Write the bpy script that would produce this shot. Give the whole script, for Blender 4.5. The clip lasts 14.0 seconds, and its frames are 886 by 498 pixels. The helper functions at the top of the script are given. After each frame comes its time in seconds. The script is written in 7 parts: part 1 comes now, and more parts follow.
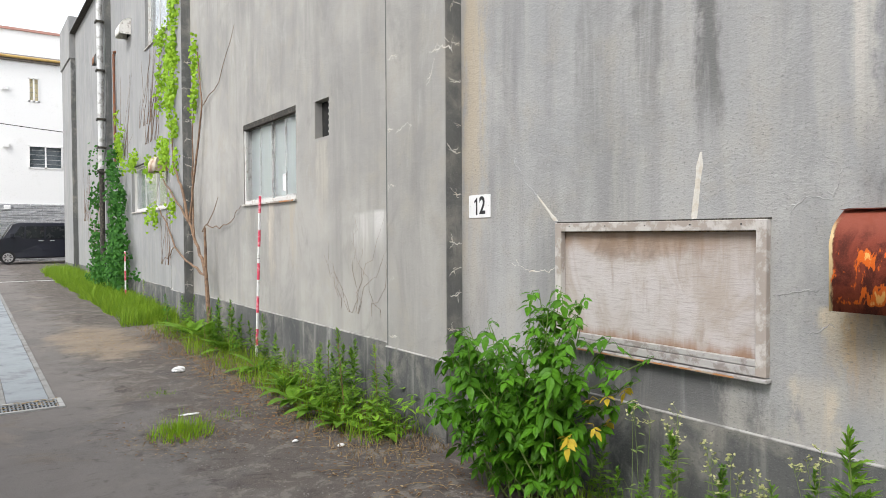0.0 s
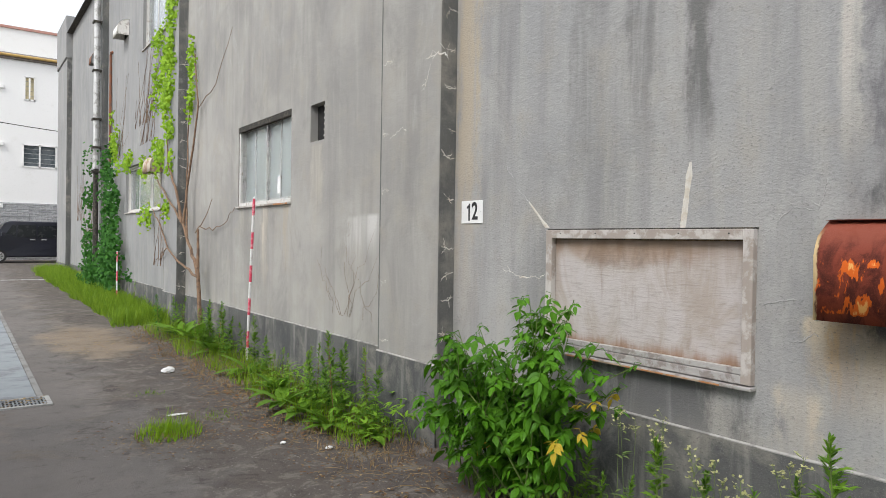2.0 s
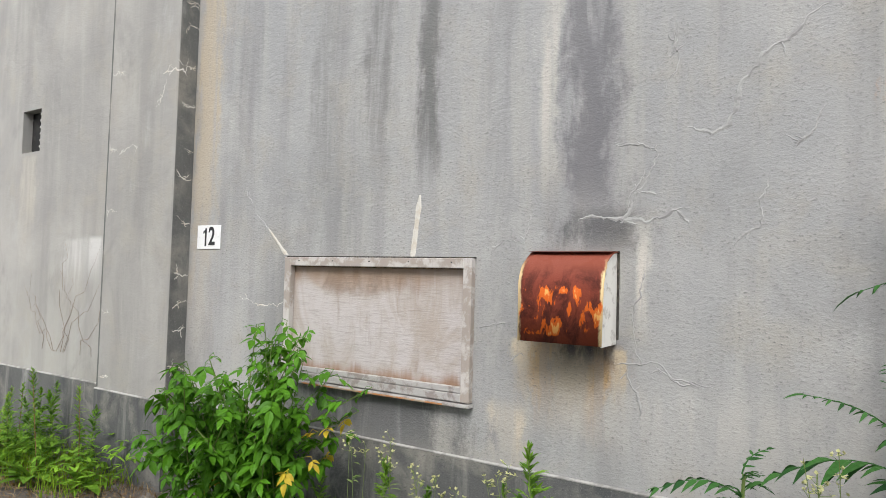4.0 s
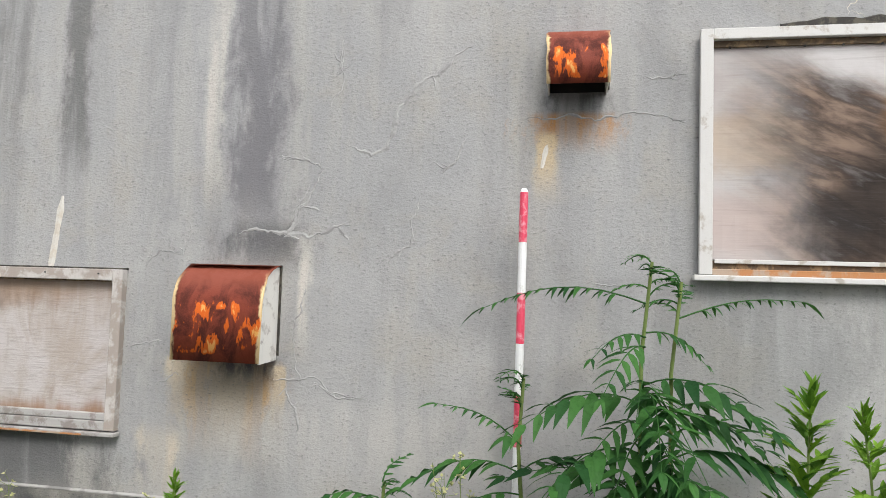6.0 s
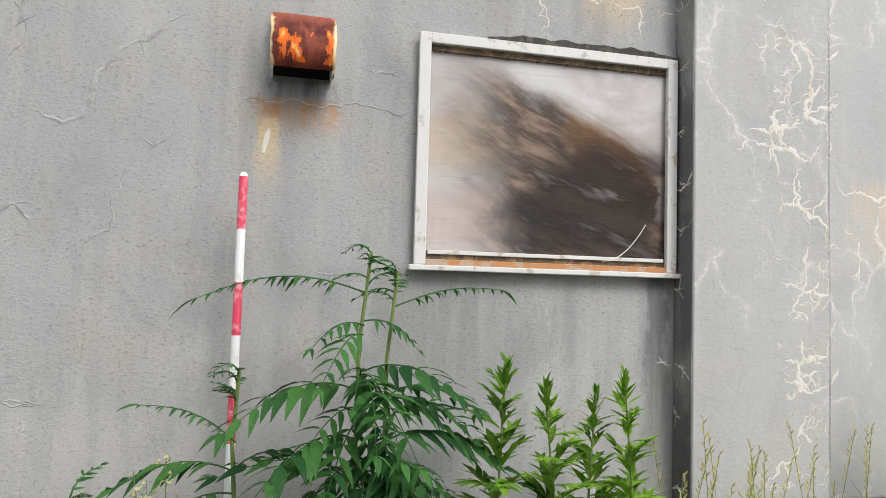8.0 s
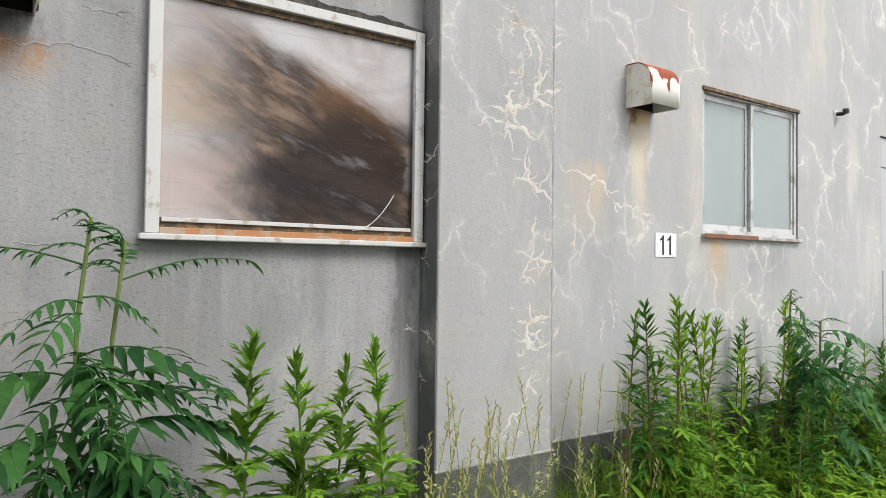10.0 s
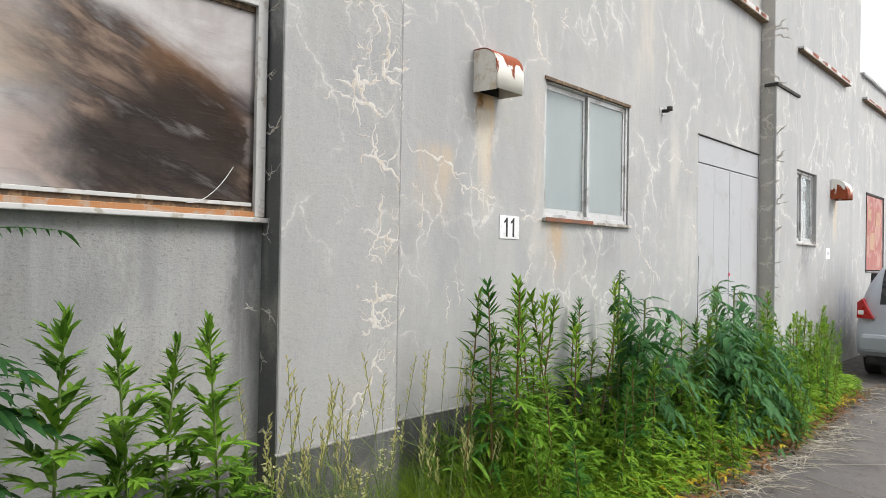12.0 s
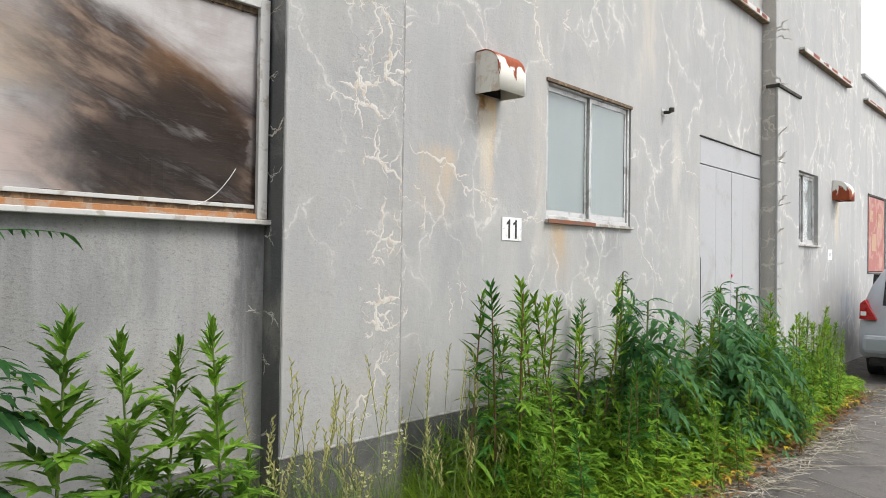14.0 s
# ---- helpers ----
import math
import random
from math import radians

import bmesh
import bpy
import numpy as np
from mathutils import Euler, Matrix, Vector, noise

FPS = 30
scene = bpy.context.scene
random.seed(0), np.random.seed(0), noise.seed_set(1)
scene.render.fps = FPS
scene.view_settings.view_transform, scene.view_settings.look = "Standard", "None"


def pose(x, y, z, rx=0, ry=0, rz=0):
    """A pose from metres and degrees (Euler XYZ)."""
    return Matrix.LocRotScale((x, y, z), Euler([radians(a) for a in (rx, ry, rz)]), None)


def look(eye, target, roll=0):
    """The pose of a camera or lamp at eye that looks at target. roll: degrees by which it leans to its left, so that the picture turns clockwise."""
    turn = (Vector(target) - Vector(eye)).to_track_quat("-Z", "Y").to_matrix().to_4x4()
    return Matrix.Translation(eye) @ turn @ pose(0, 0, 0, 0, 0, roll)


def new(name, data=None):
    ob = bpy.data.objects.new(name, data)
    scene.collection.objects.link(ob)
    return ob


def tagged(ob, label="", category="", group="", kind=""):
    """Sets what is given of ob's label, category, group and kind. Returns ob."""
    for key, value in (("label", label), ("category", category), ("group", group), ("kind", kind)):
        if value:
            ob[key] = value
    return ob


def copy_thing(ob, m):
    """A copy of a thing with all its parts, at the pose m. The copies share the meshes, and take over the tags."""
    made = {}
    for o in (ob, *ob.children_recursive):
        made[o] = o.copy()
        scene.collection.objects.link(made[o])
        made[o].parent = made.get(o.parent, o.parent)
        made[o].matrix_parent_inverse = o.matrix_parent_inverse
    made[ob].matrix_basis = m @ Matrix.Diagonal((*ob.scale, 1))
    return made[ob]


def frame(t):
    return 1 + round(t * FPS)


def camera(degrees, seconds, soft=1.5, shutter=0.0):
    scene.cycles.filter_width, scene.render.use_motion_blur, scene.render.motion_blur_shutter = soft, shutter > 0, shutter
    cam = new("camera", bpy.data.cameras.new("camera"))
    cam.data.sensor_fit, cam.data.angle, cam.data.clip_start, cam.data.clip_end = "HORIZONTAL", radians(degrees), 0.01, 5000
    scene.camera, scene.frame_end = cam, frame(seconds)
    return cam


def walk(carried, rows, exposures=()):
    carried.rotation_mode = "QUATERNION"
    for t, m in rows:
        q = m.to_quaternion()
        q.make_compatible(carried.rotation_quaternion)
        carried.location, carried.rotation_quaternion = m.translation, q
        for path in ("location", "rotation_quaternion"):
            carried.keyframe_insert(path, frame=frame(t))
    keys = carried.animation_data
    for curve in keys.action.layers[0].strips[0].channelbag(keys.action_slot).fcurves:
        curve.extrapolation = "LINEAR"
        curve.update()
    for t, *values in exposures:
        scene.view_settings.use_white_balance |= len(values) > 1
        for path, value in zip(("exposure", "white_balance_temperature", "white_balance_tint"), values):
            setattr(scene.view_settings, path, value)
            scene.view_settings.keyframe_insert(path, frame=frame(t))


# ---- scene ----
cam = camera(66.0, 14.0, soft=0.7)
PATH = [
    (0, (0.059, 0.656, 1.557), (1.204, 2.295, 1.511), -0.3),
    (0.5, (0.043, 0.644, 1.532), (1.099, 2.342, 1.479), 0.5),
    (1, (0.043, 0.643, 1.538), (1.112, 2.332, 1.486), 0.5),
    (1.5, (0.045, 0.643, 1.535), (1.137, 2.318, 1.495), 0.8),
    (2, (0.052, 0.625, 1.533), (1.212, 2.253, 1.511), 0.9),
    (2.2, (0.038, 0.614, 1.526), (1.237, 2.215, 1.513), 0.9),
    (4.3, (0.14, 0.515, 1.50), (1.838, 1.572, 1.592), 1.7),
    (4.5, (0.152, 0.503, 1.493), (1.878, 1.508, 1.586), 1.8),
    (5, (0.153, 0.470, 1.491), (2.012, 1.199, 1.597), 2.3),
    (5.5, (0.233, 0.375, 1.56), (2.146, 0.95, 1.659), 2.1),
    (6, (0.232, 0.375, 1.558), (2.197, 0.725, 1.684), 1.8),
    (6.5, (0.236, 0.372, 1.559), (2.224, 0.526, 1.703), 1.6),
    (7, (0.24, 0.381, 1.559), (2.234, 0.345, 1.71), 1.5),
    (7.5, (0.26, 0.377, 1.561), (2.244, 0.176, 1.711), 1.2),
    (8, (0.268, 0.383, 1.566), (2.212, -0.075, 1.678), 1.6),
    (8.5, (0.298, 0.392, 1.574), (2.174, -0.297, 1.636), 1.4),
    (9, (0.323, 0.39, 1.574), (2.124, -0.477, 1.609), 1.4),
    (9.2, (0.329, 0.394, 1.576), (2.103, -0.528, 1.615), 1.2),
    (11.3, (0.373, 0.304, 1.501), (1.813, -1.083, 1.529), 0.7),
    (11.5, (0.352, 0.317, 1.503), (1.768, -1.095, 1.526), 0.7),
    (12, (0.352, 0.306, 1.495), (1.727, -1.145, 1.519), 1.0),
    (12.5, (0.355, 0.306, 1.491), (1.726, -1.149, 1.525), 0.7),
    (13, (0.358, 0.307, 1.491), (1.732, -1.146, 1.529), 0.8),
    (13.5, (0.364, 0.31, 1.494), (1.741, -1.14, 1.527), 0.7),
    (14, (0.367, 0.306, 1.488), (1.744, -1.144, 1.521), 0.8),
]
walk(cam, [(t, look(eye, target, roll)) for t, eye, target, roll in PATH],
     exposures=((0, 1.2), (0.5, 0.86), (2.2, 0.95), (4.3, 1.2), (9.2, 1.14), (11.3, 1.02), (14, 1.02)))

# ---- world and light ----
world = bpy.data.worlds.new("world")
scene.world = world
world.use_nodes = True
wt = world.node_tree
sky = wt.nodes.new("ShaderNodeTexSky")
sky.sky_type, sky.sun_disc = "NISHITA", False
sky.sun_elevation, sky.sun_rotation = radians(49), radians(250)
sky.air_density, sky.dust_density, sky.ozone_density = 1.0, 1.2, 0.6
pale = wt.nodes.new("ShaderNodeHueSaturation")
pale.inputs["Saturation"].default_value = 0.22
wt.links.new(sky.outputs[0], pale.inputs["Color"])
wt.links.new(pale.outputs[0], wt.nodes["Background"].inputs[0])
wt.nodes["Background"].inputs[1].default_value = 0.15
sun = new("sun", bpy.data.lights.new("sun", "SUN"))
sun.data.energy, sun.data.angle, sun.data.color = 1.1, radians(25), (1.0, 0.97, 0.94)
sun.matrix_world = look((-7.0, -2.5, 9.0), (0, 0, 0))

D, F = 3.1, 2.95          # wall face in the bays, face of the pilasters
rng = random.Random(4)


def ground_z(y):
    """The yard rises gently towards the street."""
    return 0.014 * max(0.0, min(y, 36.0) - 6.0)


# ---- materials ----
class Nodes:
    """A material's node tree with short calls."""

    def __init__(self, name, rough=0.8, metal=0.0):
        self.m = bpy.data.materials.new(name)
        self.m.use_nodes = True
        self.t = self.m.node_tree
        self.b = self.t.nodes["Principled BSDF"]
        self.b.inputs["Roughness"].default_value = rough
        self.b.inputs["Metallic"].default_value = metal
        self.co = self.t.nodes.new("ShaderNodeTexCoord").outputs["Object"]
        geo = self.t.nodes.new("ShaderNodeNewGeometry")
        self.world = geo.outputs["Position"]
        self.island = geo.outputs["Random Per Island"]
        self.rand = self.t.nodes.new("ShaderNodeObjectInfo").outputs["Random"]

    def put(self, value, socket):
        if isinstance(value, (int, float, tuple)):
            if isinstance(value, tuple) and len(value) == 3 and len(socket.default_value) == 4:
                value = (*value, 1)
            socket.default_value = value
        else:
            self.t.links.new(value, socket)

    def math(self, op, a, b=0.0, clamp=False):
        n = self.t.nodes.new("ShaderNodeMath")
        n.operation, n.use_clamp = op, clamp
        self.put(a, n.inputs[0])
        self.put(b, n.inputs[1])
        return n.outputs[0]

    def scaled(self, v, s, shift=(0, 0, 0)):
        n = self.t.nodes.new("ShaderNodeMapping")
        self.put(v, n.inputs[0])
        n.inputs["Location"].default_value = shift
        n.inputs["Scale"].default_value = s
        return n.outputs[0]

    def noise(self, v, scale, detail=4, rough=0.55, warp=0.0):
        n = self.t.nodes.new("ShaderNodeTexNoise")
        self.put(v, n.inputs["Vector"])
        for k, x in (("Scale", scale), ("Detail", detail), ("Roughness", rough), ("Distortion", warp)):
            n.inputs[k].default_value = x
        return n.outputs["Fac"]

    def step(self, v, lo, hi, a=0.0, b=1.0):
        n = self.t.nodes.new("ShaderNodeMapRange")
        n.interpolation_type = "SMOOTHSTEP"
        self.put(v, n.inputs[0])
        for k, x in zip((1, 2, 3, 4), (lo, hi, a, b)):
            n.inputs[k].default_value = x
        return n.outputs[0]

    def mix(self, f, a, b):
        n = self.t.nodes.new("ShaderNodeMix")
        n.data_type = "RGBA"
        self.put(f, n.inputs[0])
        self.put(a, n.inputs[6])
        self.put(b, n.inputs[7])
        return n.outputs[2]

    def xyz(self, v):
        n = self.t.nodes.new("ShaderNodeSeparateXYZ")
        self.put(v, n.inputs[0])
        return n.outputs

    def bump(self, h, dist=0.01, strength=0.6, base=None):
        n = self.t.nodes.new("ShaderNodeBump")
        n.inputs["Strength"].default_value, n.inputs["Distance"].default_value = strength, dist
        self.put(h, n.inputs["Height"])
        if base is not None:
            self.put(base, n.inputs["Normal"])
        return n.outputs[0]

    def done(self, color, rough=None, normal=None):
        self.put(color, self.b.inputs["Base Color"])
        if rough is not None:
            self.put(rough, self.b.inputs["Roughness"])
        if normal is not None:
            self.put(normal, self.b.inputs["Normal"])
        return self.m


def stain(k, color, y, z, wy, up, down, tint, amount, streak):
    """A stain with its head at (y, z): half width wy, reaching up and down, broken into runs."""
    p = k.xyz(k.world)
    rough = k.noise(k.scaled(k.world, (1, 1, 0.5)), 7, 6, 0.75)
    wob = k.math("MULTIPLY", k.math("SUBTRACT", rough, 0.5), wy * 2.6)
    dy = k.math("ABSOLUTE", k.math("ADD", k.math("SUBTRACT", p[1], y), wob))
    side = k.step(dy, wy * 0.25, wy, 1, 0)
    dz = k.math("SUBTRACT", p[2], z)
    f = k.math("MULTIPLY", k.step(dz, -down, -down * 0.12, 0, 1), k.step(dz, 0.0, max(up, 0.02), 1, 0))
    f = k.math("MULTIPLY", k.math("MULTIPLY", f, side), k.step(streak, 0.40, 0.52, 0.38, 1))
    return k.mix(k.math("MULTIPLY", f, amount, True), color, tint)


def plaster(name, stains=(), base=(0.40, 0.40, 0.393), dark=(0.27, 0.27, 0.26), light=(0.50, 0.485, 0.45), ALBEDO=0.8, streaks=1.0, grit=1.0, web=0.0, web_scale=1.0, tan=0.55):
    """Cement render: rough grain, vertical rain runs, cloudy patches, its own stains and a web of lime-filled cracks."""
    k = Nodes(name, 0.92)
    k.b.inputs["Specular IOR Level"].default_value = 0.25
    base, dark, light = [tuple(ALBEDO * x for x in c) for c in (base, dark, light)]
    runs = k.noise(k.scaled(k.world, (1, 1, 0.09)), 3.2, 5, 0.6)
    runs2 = k.noise(k.scaled(k.world, (1, 1, 0.10), (3, 1, 0)), 7.0, 5, 0.6, 0.5)
    cloud = k.noise(k.world, 0.75, 5, 0.6, 0.4)
    cloud2 = k.noise(k.world, 2.6, 5, 0.65, 0.3)
    grain = k.noise(k.world, 70, 4, 0.7)
    flat = k.noise(k.scaled(k.world, (1, 0.5, 1)), 90, 4, 0.72)
    fine = k.noise(k.world, 190, 2, 0.6)
    c = k.mix(k.step(cloud, 0.35, 0.65), base, light)
    c = k.mix(k.math("MULTIPLY", k.step(runs, 0.44, 0.72), 0.75 * streaks), c, dark)
    c = k.mix(k.math("MULTIPLY", k.step(runs2, 0.50, 0.72), 0.40 * streaks), c, tuple(ALBEDO * x for x in (0.56, 0.54, 0.49)))
    c = k.mix(k.math("MULTIPLY", k.step(cloud2, 0.48, 0.72), tan), c, tuple(ALBEDO * x for x in (0.46, 0.43, 0.37)))
    blot = k.noise(k.scaled(k.world, (1, 1, 0.6), (9, 4, 2)), 1.7, 6, 0.7, 0.6)
    c = k.mix(k.math("MULTIPLY", k.step(blot, 0.50, 0.70), 0.5), c, dark)
    c = k.mix(k.math("MULTIPLY", k.step(blot, 0.28, 0.44, 1, 0), 0.5), c, tuple(ALBEDO * x for x in (0.55, 0.545, 0.52)))
    for y, z, wy, up, down, tint, amount in stains:
        c = stain(k, c, y, z, wy, up, down, tuple(ALBEDO * x for x in tint), amount, runs2)
    c = k.mix(k.math("MULTIPLY", k.step(flat, 0.54, 0.70), k.step(cloud2, 0.3, 0.65, 0.2 * grit, 0.7 * grit)), c, tuple(0.66 * x for x in dark))
    c = k.mix(k.math("MULTIPLY", k.step(grain, 0.56, 0.70), 0.28 * grit), c, (0.14, 0.14, 0.137))
    c = k.mix(k.math("MULTIPLY", k.step(fine, 0.55, 0.75), 0.25 * grit), c, (0.45, 0.445, 0.43))
    if web:
        # lime bleeding out of hairline cracks: a bright broken thread in a soft pale band
        wob = k.t.nodes.new("ShaderNodeVectorMath")
        wob.operation = "MULTIPLY_ADD"
        warp = k.t.nodes.new("ShaderNodeTexNoise")
        k.put(k.world, warp.inputs["Vector"])
        warp.inputs["Scale"].default_value, warp.inputs["Detail"].default_value = 3.5 / web_scale, 6
        k.put(warp.outputs["Color"], wob.inputs[0])
        wob.inputs[1].default_value = (0.0, 0.42 * web_scale, 0.42 * web_scale)
        k.put(k.scaled(k.world, (0, 1.0, 0.62)), wob.inputs[2])
        for size, seed in ((1.5, 0.0), (3.1, 4.0)):
            cell = k.t.nodes.new("ShaderNodeTexVoronoi")
            cell.feature = "DISTANCE_TO_EDGE"
            cell.inputs["Scale"].default_value = size / web_scale
            k.put(wob.outputs[0], cell.inputs["Vector"])
            away = cell.outputs["Distance"]
            where = k.step(k.noise(k.scaled(k.world, (1, 1, 0.7), (seed, 2 + seed, 1)), 1.5 / web_scale, 4, 0.6), 0.47, 0.62)
            broken = k.step(k.noise(k.world, 22, 3, 0.6), 0.36, 0.52)
            halo = k.math("MULTIPLY", k.step(away, 0.0, 0.085, 1, 0), k.math("MULTIPLY", where, 0.55 * web))
            c = k.mix(halo, c, tuple(ALBEDO * x for x in (0.60, 0.585, 0.54)))
            thread = k.math("MULTIPLY", k.step(away, 0.004, 0.020, 1, 0), k.math("MULTIPLY", k.math("MULTIPLY", where, broken), 0.95 * web))
            c = k.mix(thread, c, tuple(ALBEDO * x for x in (0.78, 0.76, 0.70)))
    h = k.math("ADD", k.math("MULTIPLY", grain, 0.6), flat)
    return k.done(c, k.step(cloud, 0.3, 0.7, 0.86, 0.97), k.bump(h, 0.004, 0.25 + 0.3 * grit, k.bump(cloud2, 0.03, 0.3)))


RUST, PALE, SOOT, TAN = (0.55, 0.27, 0.09), (0.72, 0.68, 0.61), (0.10, 0.10, 0.105), (0.62, 0.45, 0.26)
STAINS = (
    # y, z, half width, up, down, tint, amount: the bay with the hoods
    (1.76, 2.12, 0.19, 3.0, 0.5, (0.19, 0.185, 0.20), 0.85),
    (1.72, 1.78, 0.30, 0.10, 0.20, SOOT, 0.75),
    (1.83, 1.22, 0.34, 0.02, 0.50, (0.56, 0.45, 0.31), 0.75),
    (1.98, 1.21, 0.07, 0.02, 0.45, (0.62, 0.42, 0.22), 0.95),
    (1.70, 1.21, 0.08, 0.02, 0.55, (0.58, 0.38, 0.19), 0.95),
    (1.60, 1.20, 0.05, 0.02, 0.35, (0.64, 0.52, 0.36), 0.9),
    (2.08, 1.22, 0.10, 0.02, 0.20, (0.70, 0.60, 0.45), 0.9),
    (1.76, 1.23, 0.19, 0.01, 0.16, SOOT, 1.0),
    (1.50, 1.60, 0.04, 0.25, 0.42, PALE, 0.95),
    (1.97, 2.5, 0.07, 0.9, 0.75, PALE, 0.75),
    (2.70, 2.5, 0.10, 2.5, 0.75, (0.17, 0.17, 0.165), 0.85),
    (3.05, 2.7, 0.12, 2.5, 0.9, (0.19, 0.19, 0.185), 0.6),
    (3.5, 2.3, 0.12, 2.5, 0.9, (0.22, 0.22, 0.21), 0.5),
    (0.34, 2.39, 0.20, 0.05, 0.15, SOOT, 0.9),
    (0.36, 2.30, 0.24, 0.04, 0.17, RUST, 0.95),
    (0.45, 2.22, 0.07, 0.04, 0.32, (0.68, 0.53, 0.33), 0.95),
    (-0.3, 1.62, 0.6, 0.03, 0.9, (0.24, 0.24, 0.235), 0.55),
    (-1.30, 1.62, 0.10, 0.03, 1.2, (0.14, 0.14, 0.145), 0.8),
    (-1.05, 3.05, 0.28, 0.6, 0.36, (0.66, 0.52, 0.34), 0.95),
    (4.62, 3.0, 0.20, 3.0, 2.5, (0.58, 0.49, 0.36), 0.8),
    (3.0, 0.85, 0.75, 0.02, 0.6, (0.16, 0.16, 0.16), 0.95),
    (2.18, 0.85, 0.14, 0.1, 0.4, (0.66, 0.58, 0.46), 0.9),
    (1.2, 0.95, 0.8, 0.2, 0.4, (0.58, 0.56, 0.52), 0.6),
    # the bay with the sliding window
    (-2.93, 2.51, 0.11, 0.02, 0.26, (0.30, 0.15, 0.04), 1.0),
    (-2.97, 2.50, 0.07, 0.02, 0.16, (0.14, 0.08, 0.04), 1.0),
    (-2.99, 2.51, 0.07, 0.02, 0.75, (0.68, 0.50, 0.30), 0.9),
    (-2.95, 2.4, 0.10, 0.05, 0.80, (0.66, 0.60, 0.49), 0.9),
    (-2.53, 2.10, 0.20, 0.1, 0.50, (0.55, 0.46, 0.35), 0.85),
    (-3.50, 2.6, 0.10, 1.4, 1.5, (0.60, 0.55, 0.47), 0.6),
    (-3.75, 1.76, 0.20, 0.02, 0.55, (0.50, 0.38, 0.25), 0.9),
    (-4.4, 1.76, 0.4, 0.02, 0.5, (0.30, 0.30, 0.30), 0.7),
    (-5.64, 2.4, 0.16, 0.8, 0.8, (0.62, 0.59, 0.53), 0.6),
    (-5.1, 3.4, 0.22, 1.0, 0.7, (0.60, 0.55, 0.47), 0.6),
    (-9.6, 1.75, 0.35, 0.02, 0.7, (0.25, 0.25, 0.25), 0.7),
    (-11.05, 2.42, 0.14, 0.02, 0.8, (0.62, 0.53, 0.40), 0.95),
    (-11.6, 0.95, 0.7, 0.25, 0.8, (0.26, 0.29, 0.34), 0.8),
    (-6.0, 1.9, 0.4, 0.3, 0.9, (0.60, 0.58, 0.54), 0.5),
    # the bay with the barred window
    (8.65, 1.92, 0.14, 0.02, 1.2, (0.64, 0.57, 0.47), 0.95),
    (8.0, 1.92, 0.12, 0.02, 0.9, (0.55, 0.47, 0.36), 0.8),
    (6.0, 1.74, 0.34, 0.05, 0.40, (0.74, 0.73, 0.70), 0.95),
    (6.3, 1.72, 0.25, 0.05, 0.55, (0.66, 0.65, 0.62), 0.8),
    (8.66, 1.90, 0.08, 0.02, 1.2, (0.72, 0.67, 0.58), 1.0),
    (7.2, 2.5, 0.20, 0.05, 1.2, (0.60, 0.55, 0.47), 0.6),
    (9.3, 1.92, 0.2, 0.02, 1.2, (0.30, 0.29, 0.27), 0.6),
)
def stains_between(lo, hi):
    return [s for s in STAINS if lo < s[0] < hi]


M_bays = {
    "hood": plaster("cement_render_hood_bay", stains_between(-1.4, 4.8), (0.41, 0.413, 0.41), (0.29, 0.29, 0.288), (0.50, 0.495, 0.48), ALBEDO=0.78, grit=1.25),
    "sash": plaster("cement_render_sash_bay", stains_between(-7.9, -2.0), (0.42, 0.42, 0.415), (0.35, 0.35, 0.348), (0.46, 0.455, 0.44), ALBEDO=0.94, streaks=0.5, grit=0.3, web=0.6, tan=0.4),
    "post": plaster("cement_render_pilaster", (), (0.42, 0.42, 0.412), (0.35, 0.35, 0.345), (0.46, 0.455, 0.44), ALBEDO=0.92, streaks=0.5, grit=0.5, web=0.4, web_scale=0.6, tan=0.4),
    "far": plaster("cement_render_far_bay", stains_between(-40, -8.0), (0.42, 0.42, 0.415), (0.35, 0.35, 0.348), (0.46, 0.455, 0.44), ALBEDO=0.95, streaks=0.5, grit=0.2, web=0.6, tan=0.3),
    "barred": plaster("cement_render_barred_bay", stains_between(5, 12), (0.39, 0.38, 0.36), (0.29, 0.285, 0.27), ALBEDO=0.77, streaks=0.7, grit=0.3),
    "plain": plaster("cement_render_plain", (), (0.37, 0.375, 0.375), (0.28, 0.285, 0.287), (0.43, 0.43, 0.425), ALBEDO=0.72, streaks=0.6, grit=0.3, tan=0.25),
}
M_plinth = plaster("plinth_render", (), (0.115, 0.12, 0.12), (0.075, 0.08, 0.085), (0.155, 0.155, 0.15))
M_return = plaster("dark_grey_render", (), (0.15, 0.155, 0.15), (0.11, 0.11, 0.11), (0.19, 0.19, 0.18))


